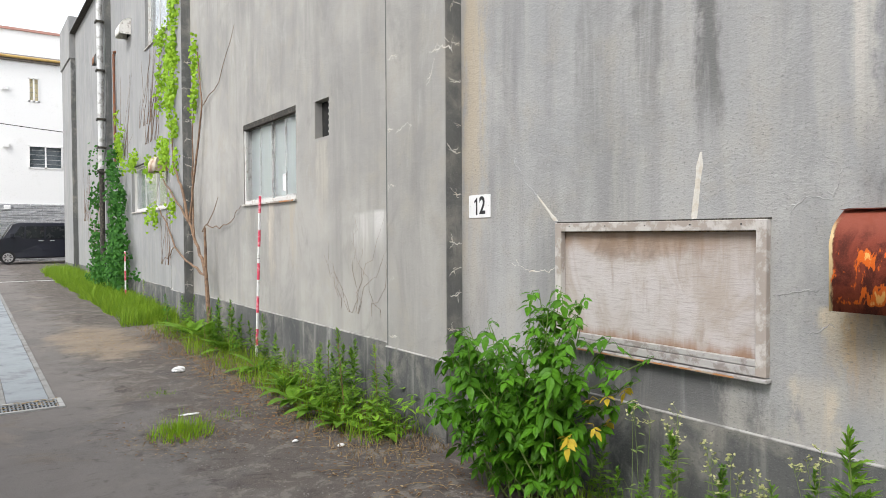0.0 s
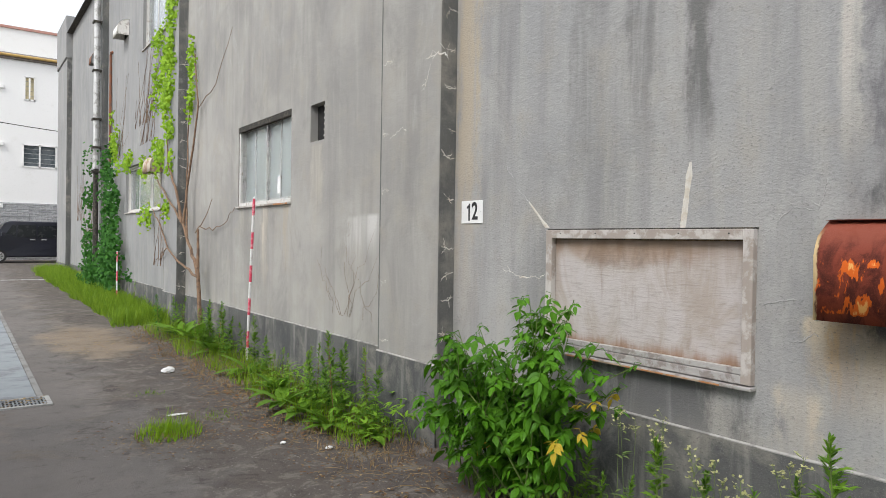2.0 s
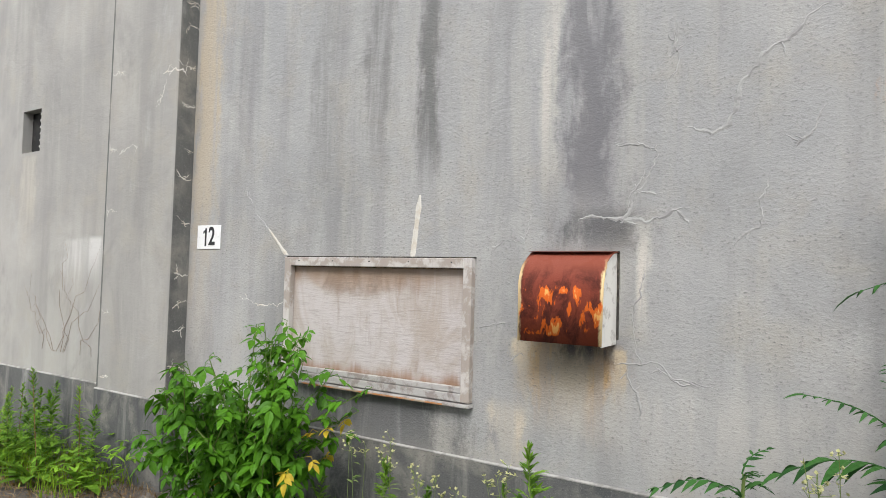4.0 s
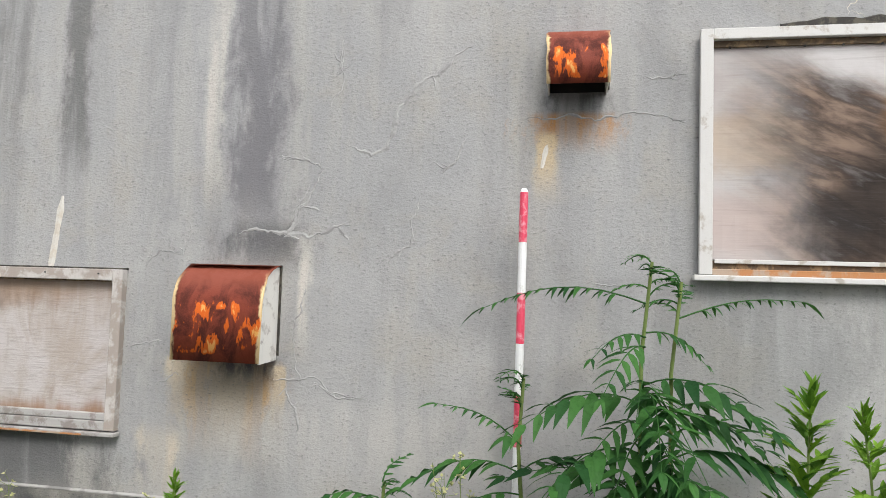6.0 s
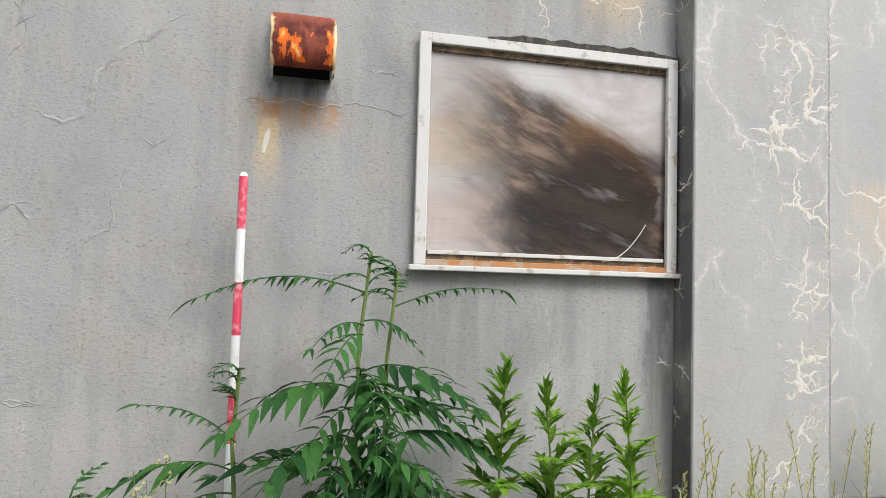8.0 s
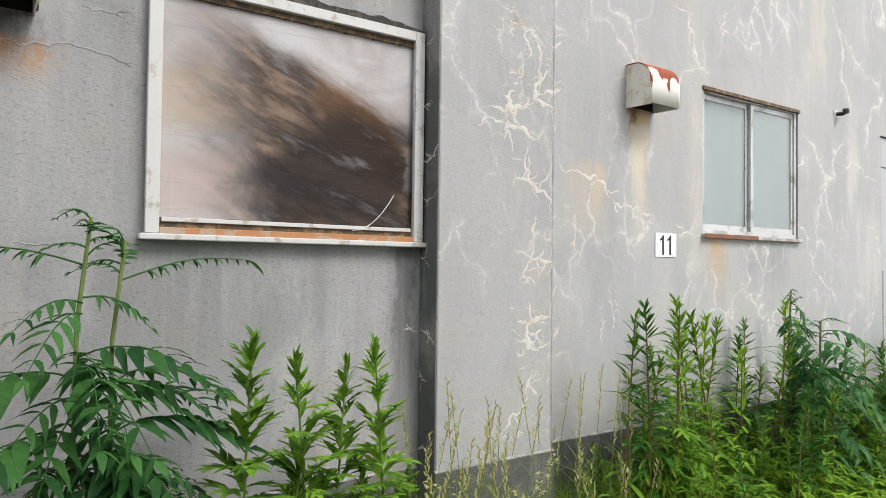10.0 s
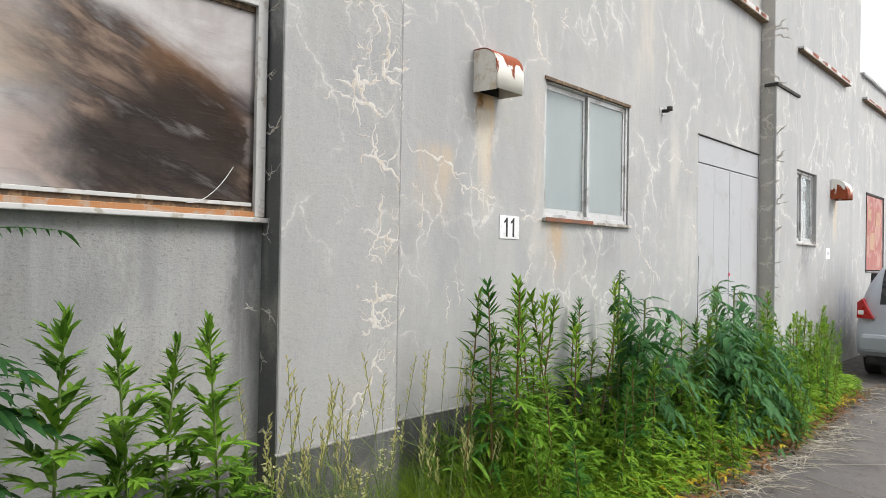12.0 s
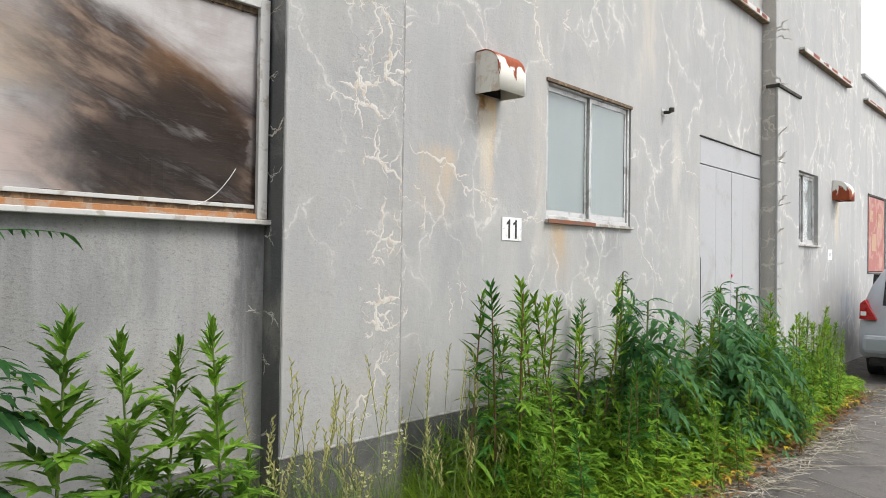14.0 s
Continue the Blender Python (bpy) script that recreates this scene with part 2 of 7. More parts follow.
def asphalt():
    k = Nodes("asphalt", 0.9)
    big = k.noise(k.world, 0.35, 5, 0.6, 0.5)
    mid = k.noise(k.world, 1.9, 5, 0.65, 0.4)
    grit = k.noise(k.world, 160, 3, 0.7)
    pebble = k.noise(k.world, 45, 3, 0.7)
    c = k.mix(k.step(big, 0.36, 0.62), (0.125, 0.115, 0.108), (0.180, 0.163, 0.150))
    p = k.xyz(k.world)
    # worn soil-covered margin along the building
    edge = k.math("ADD", k.math("MULTIPLY", p[0], k.step(p[1], 1.0, 4.0, 0.55, 1.0)), k.math("MULTIPLY", k.math("SUBTRACT", mid, 0.5), 1.6))
    c = k.mix(k.math("MULTIPLY", k.step(edge, 0.95, 1.7), 0.7), c, (0.075, 0.058, 0.046))
    c = k.mix(k.math("MULTIPLY", k.step(mid, 0.56, 0.68), 0.6), c, (0.17, 0.142, 0.115))
    c = k.mix(k.math("MULTIPLY", k.step(k.noise(k.scaled(k.world, (1, 1, 1), (7, 3, 0)), 1.1, 4), 0.58, 0.7), 0.6), c, (0.055, 0.05, 0.05))
    patch = k.noise(k.scaled(k.world, (1, 0.55, 1), (2, 9, 0)), 0.8, 6, 0.7, 1.0)
    c = k.mix(k.math("MULTIPLY", k.step(patch, 0.55, 0.64), 0.5), c, (0.23, 0.195, 0.16))
    crust = k.noise(k.scaled(k.world, (1, 1, 1), (5, 2, 0)), 5.0, 6, 0.72, 0.6)
    c = k.mix(k.math("MULTIPLY", k.math("MULTIPLY", k.step(crust, 0.54, 0.60), k.step(edge, 0.4, 1.3)), 0.6), c, (0.21, 0.19, 0.165))
    c = k.mix(k.math("MULTIPLY", k.math("MULTIPLY", k.step(crust, 0.36, 0.44, 1, 0), k.step(edge, 0.4, 1.3)), 0.7), c, (0.038, 0.031, 0.026))
    # a sandy deposit left where water gathers
    dx, dy = k.math("MULTIPLY", k.math("SUBTRACT", p[0], 1.55), 1.5), k.math("MULTIPLY", k.math("SUBTRACT", p[1], 11.2), 0.55)
    away = k.math("ADD", k.math("ADD", k.math("MULTIPLY", dx, dx), k.math("MULTIPLY", dy, dy)), k.math("MULTIPLY", k.math("SUBTRACT", mid, 0.5), 2.6))
    c = k.mix(k.math("MULTIPLY", k.step(away, 0.2, 1.0, 1, 0), 0.75), c, (0.26, 0.205, 0.145))
    spots = k.noise(k.world, 9, 5, 0.7, 0.5)
    c = k.mix(k.math("MULTIPLY", k.step(spots, 0.55, 0.70), 0.45), c, (0.045, 0.038, 0.034))
    c = k.mix(k.math("MULTIPLY", k.step(spots, 0.28, 0.40, 1, 0), 0.35), c, (0.22, 0.20, 0.18))
    c = k.mix(k.math("MULTIPLY", k.step(grit, 0.57, 0.70), 0.5), c, (0.28, 0.27, 0.26))
    c = k.mix(k.math("MULTIPLY", k.step(pebble, 0.30, 0.42, 1, 0), 0.5), c, (0.045, 0.042, 0.04))
    h = k.math("ADD", grit, k.math("MULTIPLY", pebble, 1.2))
    return k.done(c, k.step(mid, 0.3, 0.7, 0.75, 0.95), k.bump(h, 0.008, 0.7, k.bump(big, 0.05, 0.3)))


M_asphalt = asphalt()


def painted(name, color, worn, amount=0.5, rough=0.5, metal=0.0, scale=6.0):
    """Paint or plain sheet with worn patches and fine dirt."""
    k = Nodes(name, rough, metal)
    a = k.noise(k.world, scale, 5, 0.65, 0.3)
    runs = k.noise(k.scaled(k.world, (1, 1, 0.15)), scale * 4, 4, 0.6)
    dirt = k.noise(k.world, scale * 14, 3, 0.7)
    c = k.mix(k.math("MULTIPLY", k.step(a, 0.60 - 0.25 * amount, 0.70 - 0.2 * amount), 0.85), color, worn)
    c = k.mix(k.math("MULTIPLY", k.step(runs, 0.52, 0.7), 0.35 * amount), c, worn)
    c = k.mix(k.math("MULTIPLY", k.step(dirt, 0.55, 0.75), 0.25), c, tuple(0.55 * x for x in color))
    return k.done(c, k.step(a, 0.3, 0.7, rough, min(1, rough + 0.3)), k.bump(dirt, 0.002, 0.3))


M_white_trim = painted("weathered_white_paint", (0.58, 0.57, 0.545), (0.38, 0.335, 0.28), 0.25, 0.6, 0, 14)
M_grey_wood = painted("greyed_timber", (0.40, 0.385, 0.37), (0.24, 0.21, 0.19), 0.45, 0.85, 0, 12)
M_rust_strip = painted("peeling_rust_strip", (0.42, 0.19, 0.075), (0.40, 0.33, 0.26), 0.6, 0.85, 0, 11)
M_rot = painted("rotten_dark_timber", (0.12, 0.085, 0.055), (0.30, 0.20, 0.11), 0.5, 0.95, 0, 20)
M_alu = painted("dull_aluminium", (0.55, 0.55, 0.54), (0.34, 0.33, 0.31), 0.4, 0.45, 0.6)
M_return_pale = plaster("smooth_brownish_render", (), (0.60, 0.56, 0.51), (0.48, 0.44, 0.40), (0.66, 0.62, 0.56))
M_pale_wood = painted("pale_greyed_timber", (0.52, 0.49, 0.46), (0.33, 0.28, 0.24), 0.6, 0.85, 0, 9)
M_black = painted("black_gap", (0.012, 0.012, 0.012), (0.03, 0.028, 0.025), 0.4, 0.95)
M_sheet = painted("grey_painted_sheet", (0.43, 0.432, 0.44), (0.39, 0.385, 0.38), 0.25, 0.7, 0, 2)
M_concrete = painted("pale_concrete", (0.40, 0.40, 0.39), (0.26, 0.25, 0.24), 0.5, 0.9, 0, 4)
M_steel = painted("galvanised_steel", (0.33, 0.36, 0.38), (0.25, 0.26, 0.27), 0.4, 0.5, 0.5, 3)
M_sign_white = painted("white_sign_plate", (0.80, 0.80, 0.79), (0.62, 0.61, 0.58), 0.1, 0.45)
M_ink = painted("black_sign_ink", (0.02, 0.02, 0.022), (0.05, 0.05, 0.05), 0.1, 0.5)
M_pole_red = painted("faded_red_band", (0.68, 0.055, 0.11), (0.74, 0.32, 0.36), 0.5, 0.45, 0, 25)
M_pole_white = painted("faded_white_band", (0.78, 0.78, 0.77), (0.55, 0.54, 0.5), 0.3, 0.45, 0, 25)
M_tar = painted("black_tar_seal", (0.035, 0.032, 0.028), (0.10, 0.09, 0.07), 0.5, 0.95, 0, 18)
M_rusty_pipe = painted("rusted_pipe", (0.24, 0.095, 0.05), (0.17, 0.10, 0.075), 0.6, 0.9, 0, 10)
M_mineral = painted("mineral_deposit", (0.62, 0.595, 0.54), (0.55, 0.49, 0.40), 0.5, 0.95, 0, 14)
M_mineral_grey = painted("grey_crack_filler", (0.37, 0.367, 0.355), (0.27, 0.267, 0.26), 0.5, 0.95, 0, 14)


def glass(name, tint, rough):
    k = Nodes(name, rough)
    k.b.inputs["Transmission Weight"].default_value = 0.8
    k.b.inputs["IOR"].default_value = 1.45
    a = k.noise(k.scaled(k.world, (1, 1, 0.25)), 3, 3)
    return k.done(k.mix(k.step(a, 0.35, 0.7), tint, tuple(0.93 * x for x in tint)), rough, k.bump(k.noise(k.world, 150, 2), 0.001, 0.2))


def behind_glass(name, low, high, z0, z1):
    """Added panel giving the panes their tone: darker and bluer low down, paler above, in soft broad folds."""
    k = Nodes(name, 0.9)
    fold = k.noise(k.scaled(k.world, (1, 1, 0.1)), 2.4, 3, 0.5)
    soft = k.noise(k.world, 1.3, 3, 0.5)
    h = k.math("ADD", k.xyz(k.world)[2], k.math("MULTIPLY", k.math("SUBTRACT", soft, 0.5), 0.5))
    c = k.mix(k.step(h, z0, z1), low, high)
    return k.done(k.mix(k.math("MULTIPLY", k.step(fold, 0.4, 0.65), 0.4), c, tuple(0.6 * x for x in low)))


M_frosted = glass("frosted_glass", (0.84, 0.91, 0.90), 0.32)
M_pane = glass("window_glass", (0.85, 0.9, 0.9), 0.05)
M_room = painted("dim_room", (0.16, 0.17, 0.17), (0.11, 0.11, 0.11), 0.4, 0.9, 0, 2)
# the panes' dark-to-pale gradient is put into this backing colour
M_pane_back = behind_glass("pane_back_gradient", (0.21, 0.28, 0.30), (0.40, 0.42, 0.39), 1.8, 2.7)


# ---- building helpers ----
def mesh_of(bm, name, material, smooth=False):
    me = bpy.data.meshes.new(name)
    bm.to_mesh(me)
    bm.free()
    me.materials.append(material)
    if smooth:
        me.shade_smooth()
    return me


def part(name, bm, material, parent=None, label="", smooth=False):
    """One mesh object, under a thing or a part."""
    ob = new(name, bm if isinstance(bm, bpy.types.Mesh) else mesh_of(bm, name, material, smooth))
    if parent is not None:
        ob.parent = parent
        ob.matrix_parent_inverse = parent.matrix_basis.inverted() if parent.parent is None else (parent.parent.matrix_basis @ parent.matrix_parent_inverse @ parent.matrix_basis).inverted()
    if label:
        ob["label"] = label
    return ob


def thing(name, at, label, category, group="", kind=""):
    ob = new(name)
    ob.empty_display_size = 0.1
    ob.matrix_basis = Matrix.Translation(at)
    return tagged(ob, label, category, group, kind)


def box(bm, lo, hi, bevel=0.0):
    lo, hi = Vector(lo), Vector(hi)
    r = bmesh.ops.create_cube(bm, size=1.0, matrix=Matrix.LocRotScale((lo + hi) / 2, None, hi - lo))
    if bevel:
        edges = list({e for v in r["verts"] for e in v.link_edges})
        bmesh.ops.bevel(bm, geom=edges, offset=bevel, segments=2, profile=0.5, affect="EDGES")
    return bm


def boxed(lo, hi, bevel=0.0):
    return box(bmesh.new(), lo, hi, bevel)


def extruded(outline, axis, lo, hi):
    """A prism from a flat outline: axis 'y' takes (x, z) pairs, 'z' takes (x, y), 'x' takes (y, z)."""
    bm = bmesh.new()

    def place(p, d):
        return {"y": (p[0], d, p[1]), "z": (p[0], p[1], d), "x": (d, p[0], p[1])}[axis]
    a = [bm.verts.new(place(p, lo)) for p in outline]
    b = [bm.verts.new(place(p, hi)) for p in outline]
    bm.faces.new(a)
    bm.faces.new(b[::-1])
    for i in range(len(a)):
        j = (i + 1) % len(a)
        bm.faces.new((a[j], a[i], b[i], b[j]))
    bmesh.ops.recalc_face_normals(bm, faces=bm.faces)
    return bm


def tube(points, radius, sides=8, taper=1.0, bm=None):
    """A round bar along points, thinning to taper times its radius."""
    bm = bm or bmesh.new()
    pts = [Vector(p) for p in points]
    rings = []
    for i, p in enumerate(pts):
        d = (pts[min(i + 1, len(pts) - 1)] - pts[max(i - 1, 0)]).normalized()
        side = d.cross(Vector((0.3, 0.2, 1.0)) if abs(d.z) < 0.9 else Vector((1, 0, 0))).normalized()
        up = d.cross(side)
        r = radius * (1 + (taper - 1) * i / max(1, len(pts) - 1))
        rings.append([bm.verts.new(p + r * (math.cos(a) * side + math.sin(a) * up)) for a in [2 * math.pi * k / sides for k in range(sides)]])
    for a, b in zip(rings, rings[1:]):
        for k in range(sides):
            bm.faces.new((a[k], a[(k + 1) % sides], b[(k + 1) % sides], b[k]))
    bm.faces.new(rings[0][::-1])
    bm.faces.new(rings[-1])
    return bm


def pierced(y0, y1, z0, z1, x0, x1, holes):
    """A wall slab with openings right through it."""
    ys = sorted({y0, y1, *[v for h in holes for v in h[:2]]})
    zs = sorted({z0, z1, *[v for h in holes for v in h[2:]]})

    def solid(i, j):
        if not (0 <= i < len(ys) - 1 and 0 <= j < len(zs) - 1):
            return False
        y, z = (ys[i] + ys[i + 1]) / 2, (zs[j] + zs[j + 1]) / 2
        return not any(h[0] < y < h[1] and h[2] < z < h[3] for h in holes)
    bm = bmesh.new()
    seen = {}

    def v(x, y, z):
        key = (x, y, z)
        if key not in seen:
            seen[key] = bm.verts.new(key)
        return seen[key]
    for i in range(len(ys) - 1):
        for j in range(len(zs) - 1):
            if not solid(i, j):
                continue
            a, b, c, d = ys[i], ys[i + 1], zs[j], zs[j + 1]
            for x in (x0, x1):
                bm.faces.new((v(x, a, c), v(x, b, c), v(x, b, d), v(x, a, d)))
            for di, dj, e in ((-1, 0, ((a, c), (a, d))), (1, 0, ((b, c), (b, d))), (0, -1, ((a, c), (b, c))), (0, 1, ((a, d), (b, d)))):
                if not solid(i + di, j + dj):
                    (p, q), (r, s) = e
                    bm.faces.new((v(x0, p, q), v(x0, r, s), v(x1, r, s), v(x1, p, q)))
    bmesh.ops.recalc_face_normals(bm, faces=bm.faces)
    return bm


# ---- ground ----
bm = bmesh.new()
ys = [-700, -200, -60, -25, -14, -8, -3, 0, 3, 6] + [6 + 3 * i for i in range(1, 11)] + [60, 160, 700]
xs = [-700, -150, -40, -12, -4, 0, 2, 4, 14, 60, 200, 700]
grid = [[bm.verts.new((x, y, ground_z(y))) for x in xs] for y in ys]
for a, b in zip(grid, grid[1:]):
    for i in range(len(xs) - 1):
        bm.faces.new((a[i], a[i + 1], b[i + 1], b[i]))
tagged(part("ground", bm, M_asphalt), "worn grey asphalt yard with soil at the wall's foot", "ground", kind="structure")

# ---- the long building ----
TOP, LOW_TOP, BACK = 8.15, 4.62, 12.0
wall = thing("wall_west", (D, 7.0, 0), "long grey cement-rendered facade, stained and cracked", "wall", kind="structure")
T = 0.24
OPEN = {
    "wa": (7.87, 9.63, 1.95, 3.0), "va": (7.02, 7.36, 2.56, 2.95), "pn": (2.40, 3.71, 0.90, 1.585),
    "wb": (-1.34, -0.19, 1.70, 2.61), "wc": (-4.79, -3.6, 1.78, 2.77), "door": (-7.82, -6.16, 0.03, 2.73),
    "wd": (-10.1, -9.15, 1.76, 2.72), "wl": (13.9, 17.1, 2.05, 3.05), "wu": (13.6, 15.5, 5.3, 7.1), "poster": (-14.3, -13.0, 1.38, 2.70),
}
PLINTH = 0.60
P = 0.012     # how far the plinth stands proud
for name, y0, y1, mat, holes, top in (
        ("bay", 20.3, 26.05, "plain", (), TOP),
        ("bay", 13.0, 19.4, "plain", ("wl", "wu"), TOP),
        ("bay", 5.62, 12.15, "barred", ("wa", "va"), TOP),
        ("bay", -1.39, 4.76, "hood", ("pn", "wb"), TOP),
        ("bay", -7.86, -2.11, "sash", ("wc", "door"), TOP),
        ("bay", -12.5, -8.55, "far", ("wd",), TOP),
        ("bay", -26.0, -12.5, "far", ("poster",), LOW_TOP)):
    part(name, pierced(y0, y1, -0.3, top, D, D + T, [OPEN[h] for h in holes]), M_bays[mat], wall)
for y0, y1 in ((26.05, 28.4), (19.4, 20.3), (12.15, 13.0), (4.76, 5.62), (-2.11, -1.39), (-8.55, -7.86)):
    top = TOP + (0.55 if y1 > 26 else 0)
    low = y1 < -7
    part("pilaster", boxed((F, y0, -0.3), (D + T, y1, top), 0.008), M_bays["plain" if y1 > 6 else "barred" if y1 > 5 else "post"], wall)
    # own tone on the sides of each pilaster: dark grey, pale brownish on the last
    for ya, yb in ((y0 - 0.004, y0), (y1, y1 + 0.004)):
        part("pilaster_side", boxed((F + 0.006, ya, -0.3), (D - 0.002, yb, top - 0.02)), M_return_pale if low else M_return, wall, "pilaster side in its own tone")
    if low:
        part("pilaster_casing", boxed((F - 0.03, y0 - 0.06, -0.2), (F - 0.002, y1 + 0.02, 3.50), 0.006), M_bays["far"], wall)
        part("casing_cap", boxed((F - 0.05, y0 - 0.09, 3.50), (F + 0.10, y1 + 0.04, 3.535), 0.004), M_tar, wall)
    part("pilaster_plinth", boxed((F - P, y0 - 0.01, -0.3), (F - 0.001, y1 + 0.01, PLINTH + 0.01), 0.004), M_plinth, wall)
for y0, y1 in ((20.31, 26.03), (13.02, 19.38), (5.64, 12.13), (-1.375, 4.74), (-6.15, -2.125)):
    part("plinth", boxed((D - P, y0, -0.3), (D - 0.001, y1, PLINTH), 0.004), M_plinth, wall, "smoother dark grey cement plinth")
# pale strip carries the highlight on the plinth's top edge as colour
M_plinth_edge = painted("pale_plinth_edge", (0.36, 0.35, 0.33), (0.19, 0.185, 0.175), 0.6, 0.9, 0, 5)
for x, y0, y1, z in ((D, 5.64, 12.13, PLINTH), (D, -1.375, 4.74, PLINTH), (D, -6.15, -2.125, PLINTH), (D, 13.02, 19.38, PLINTH), (F, 4.75, 5.63, PLINTH + 0.01), (F, 12.14, 13.01, PLINTH + 0.01), (F, -2.12, -1.38, PLINTH + 0.01)):
    part("plinth_edge", extruded([(x - P - 0.002, z - 0.006), (x - P - 0.002, z - 0.001), (x - 0.001, z + 0.005), (x - 0.001, z - 0.006)], "y", y0, y1), M_plinth_edge, wall, "pale top edge of the plinth with its highlight painted in")
part("parapet_coping", boxed((F - 0.012, -12.55, TOP), (D + T + 0.05, 26.04, TOP + 0.025), 0.004), M_tar, wall)
part("corner_cap", boxed((F - 0.045, 26.02, 7.35), (D + T + 0.05, 28.45, TOP + 0.58), 0.02), M_bays["plain"], wall)
part("low_coping", boxed((D - 0.05, -26.0, LOW_TOP), (D + T + 0.05, -12.56, LOW_TOP + 0.05), 0.01), M_concrete, wall)
M_back = M_bays["plain"]
for name, lo, hi in (("wall_north", (D + T, 28.1, -0.3), (BACK, 28.4, TOP)), ("wall_south", (D + T, -26.0, -0.3), (BACK, -25.7, LOW_TOP)),
                     ("wall_east", (BACK, -26.0, -0.3), (BACK + 0.25, 28.4, 4.6)), ("wall_east_upper", (BACK, -12.5, 4.6), (BACK + 0.25, 28.4, TOP)),
                     ("wall_inner", (D + T, -12.74, 4.3), (BACK, -12.5, TOP))):
    tagged(part(name, boxed(lo, hi), M_back), "plain grey rendered wall of the long building", "wall", kind="structure")
for name, lo, hi in (("roof", (D + T, -12.5, TOP - 0.4), (BACK, 28.1, TOP - 0.2)), ("roof_low", (D + T, -25.7, LOW_TOP - 0.3), (BACK, -12.74, LOW_TOP - 0.1))):
    tagged(part(name, boxed(lo, hi), M_concrete), "flat concrete roof of the long building", "roof", kind="structure")
tagged(part("floor", boxed((D + T, -25.7, -0.2), (BACK, 28.1, 0.02)), M_concrete), "dim concrete floor inside", "floor", kind="structure")


# unseen block, added to cut skylight on the middle of the facade
o = thing("opposite_building", (-6.5, 1.5, 0), "unseen grey block added to dim the middle of the facade", "building", kind="structure")
part("block", boxed((-9.5, -3.5, -0.2), (-4.3, 6.5, 6.2), 0.02), M_back, o)
part("block_roof", boxed((-9.7, -3.7, 6.2), (-4.1, 6.7, 6.35), 0.02), M_concrete, o)


# ---- windows, boards and doors ----
def bars(parent, name, mat, y0, y1, z0, z1, x0, x1, w, label="", sides="lrtb"):
    """Four frame bars round an opening, butted end to end."""
    if "l" in sides:
        part(name, boxed((x0, y1 - w, z0), (x1, y1, z1), 0.003), mat, parent, label)
    if "r" in sides:
        part(name, boxed((x0, y0, z0), (x1, y0 + w, z1), 0.003), mat, parent, label)
    if "t" in sides:
        part(name, boxed((x0, y0 + w, z1 - w), (x1, y1 - w, z1), 0.003), mat, parent, label)
    if "b" in sides:
        part(name, boxed((x0, y0 + w, z0), (x1, y1 - w, z0 + w), 0.003), mat, parent, label)


def plywood(name, white, stain_color, dark, amount, centre, edges):
    """Weathered board: streaky grain along y, washed-out patches, soaked dark patches."""
    k = Nodes(name, 0.75)
    cy, cz, ry, rz = centre
    grain = k.noise(k.scaled(k.world, (1, 1.0, 11)), 9, 6, 0.65, 0.6)
    runs = k.noise(k.scaled(k.world, (1, 1, 0.12)), 9, 5, 0.6)
    cloud = k.noise(k.world, 2.6, 6, 0.65, 0.8)
    cloud2 = k.noise(k.scaled(k.world, (1, 1, 0.5), (5, 2, 1)), 4.5, 6, 0.65, 0.8)
    p = k.xyz(k.world)
    ey = k.math("DIVIDE", k.math("SUBTRACT", p[1], cy), ry)
    ez = k.math("DIVIDE", k.math("SUBTRACT", p[2], cz), rz)
    # soaked area leans like running water
    ey = k.math("ADD", ey, k.math("MULTIPLY", ez, -0.45))
    r = k.math("ADD", k.math("MULTIPLY", ey, ey), k.math("MULTIPLY", ez, ez))
    r = k.math("ADD", r, k.math("MULTIPLY", k.math("SUBTRACT", cloud, 0.5), 3.2))
    soak = k.step(r, 0.35, 1.45, 1, 0)
    c = k.mix(k.step(cloud2, 0.40, 0.65), white, stain_color)
    c = k.mix(k.math("MULTIPLY", soak, amount, True), c, k.mix(k.step(cloud2, 0.42, 0.60), dark, (0.155, 0.095, 0.06)))
    c = k.mix(k.math("MULTIPLY", k.step(grain, 0.50, 0.68), 0.45), c, tuple(0.62 * x for x in stain_color))
    c = k.mix(k.math("MULTIPLY", k.step(runs, 0.58, 0.70), 0.45), c, (0.22, 0.15, 0.11))
    # rust-brown tide lines along the top and bottom edges
    lo, hi = edges
    tide = k.math("ADD", p[2], k.math("MULTIPLY", k.math("SUBTRACT", runs, 0.5), 0.22))
    c = k.mix(k.math("MULTIPLY", k.step(tide, lo + 0.03, lo + 0.12, 1, 0), 0.85), c, (0.24, 0.125, 0.06))
    c = k.mix(k.math("MULTIPLY", k.step(tide, hi - 0.20, hi - 0.03), 0.7), c, (0.27, 0.17, 0.10))
    return k.done(c, k.step(cloud, 0.35, 0.65, 0.45, 0.85), k.bump(grain, 0.003, 0.5))


M_ply_a = plywood("bleached_plywood", (0.50, 0.465, 0.45), (0.40, 0.345, 0.30), (0.36, 0.25, 0.17), 0.6, (3.25, 1.55, 0.5, 0.16), (0.90, 1.60))


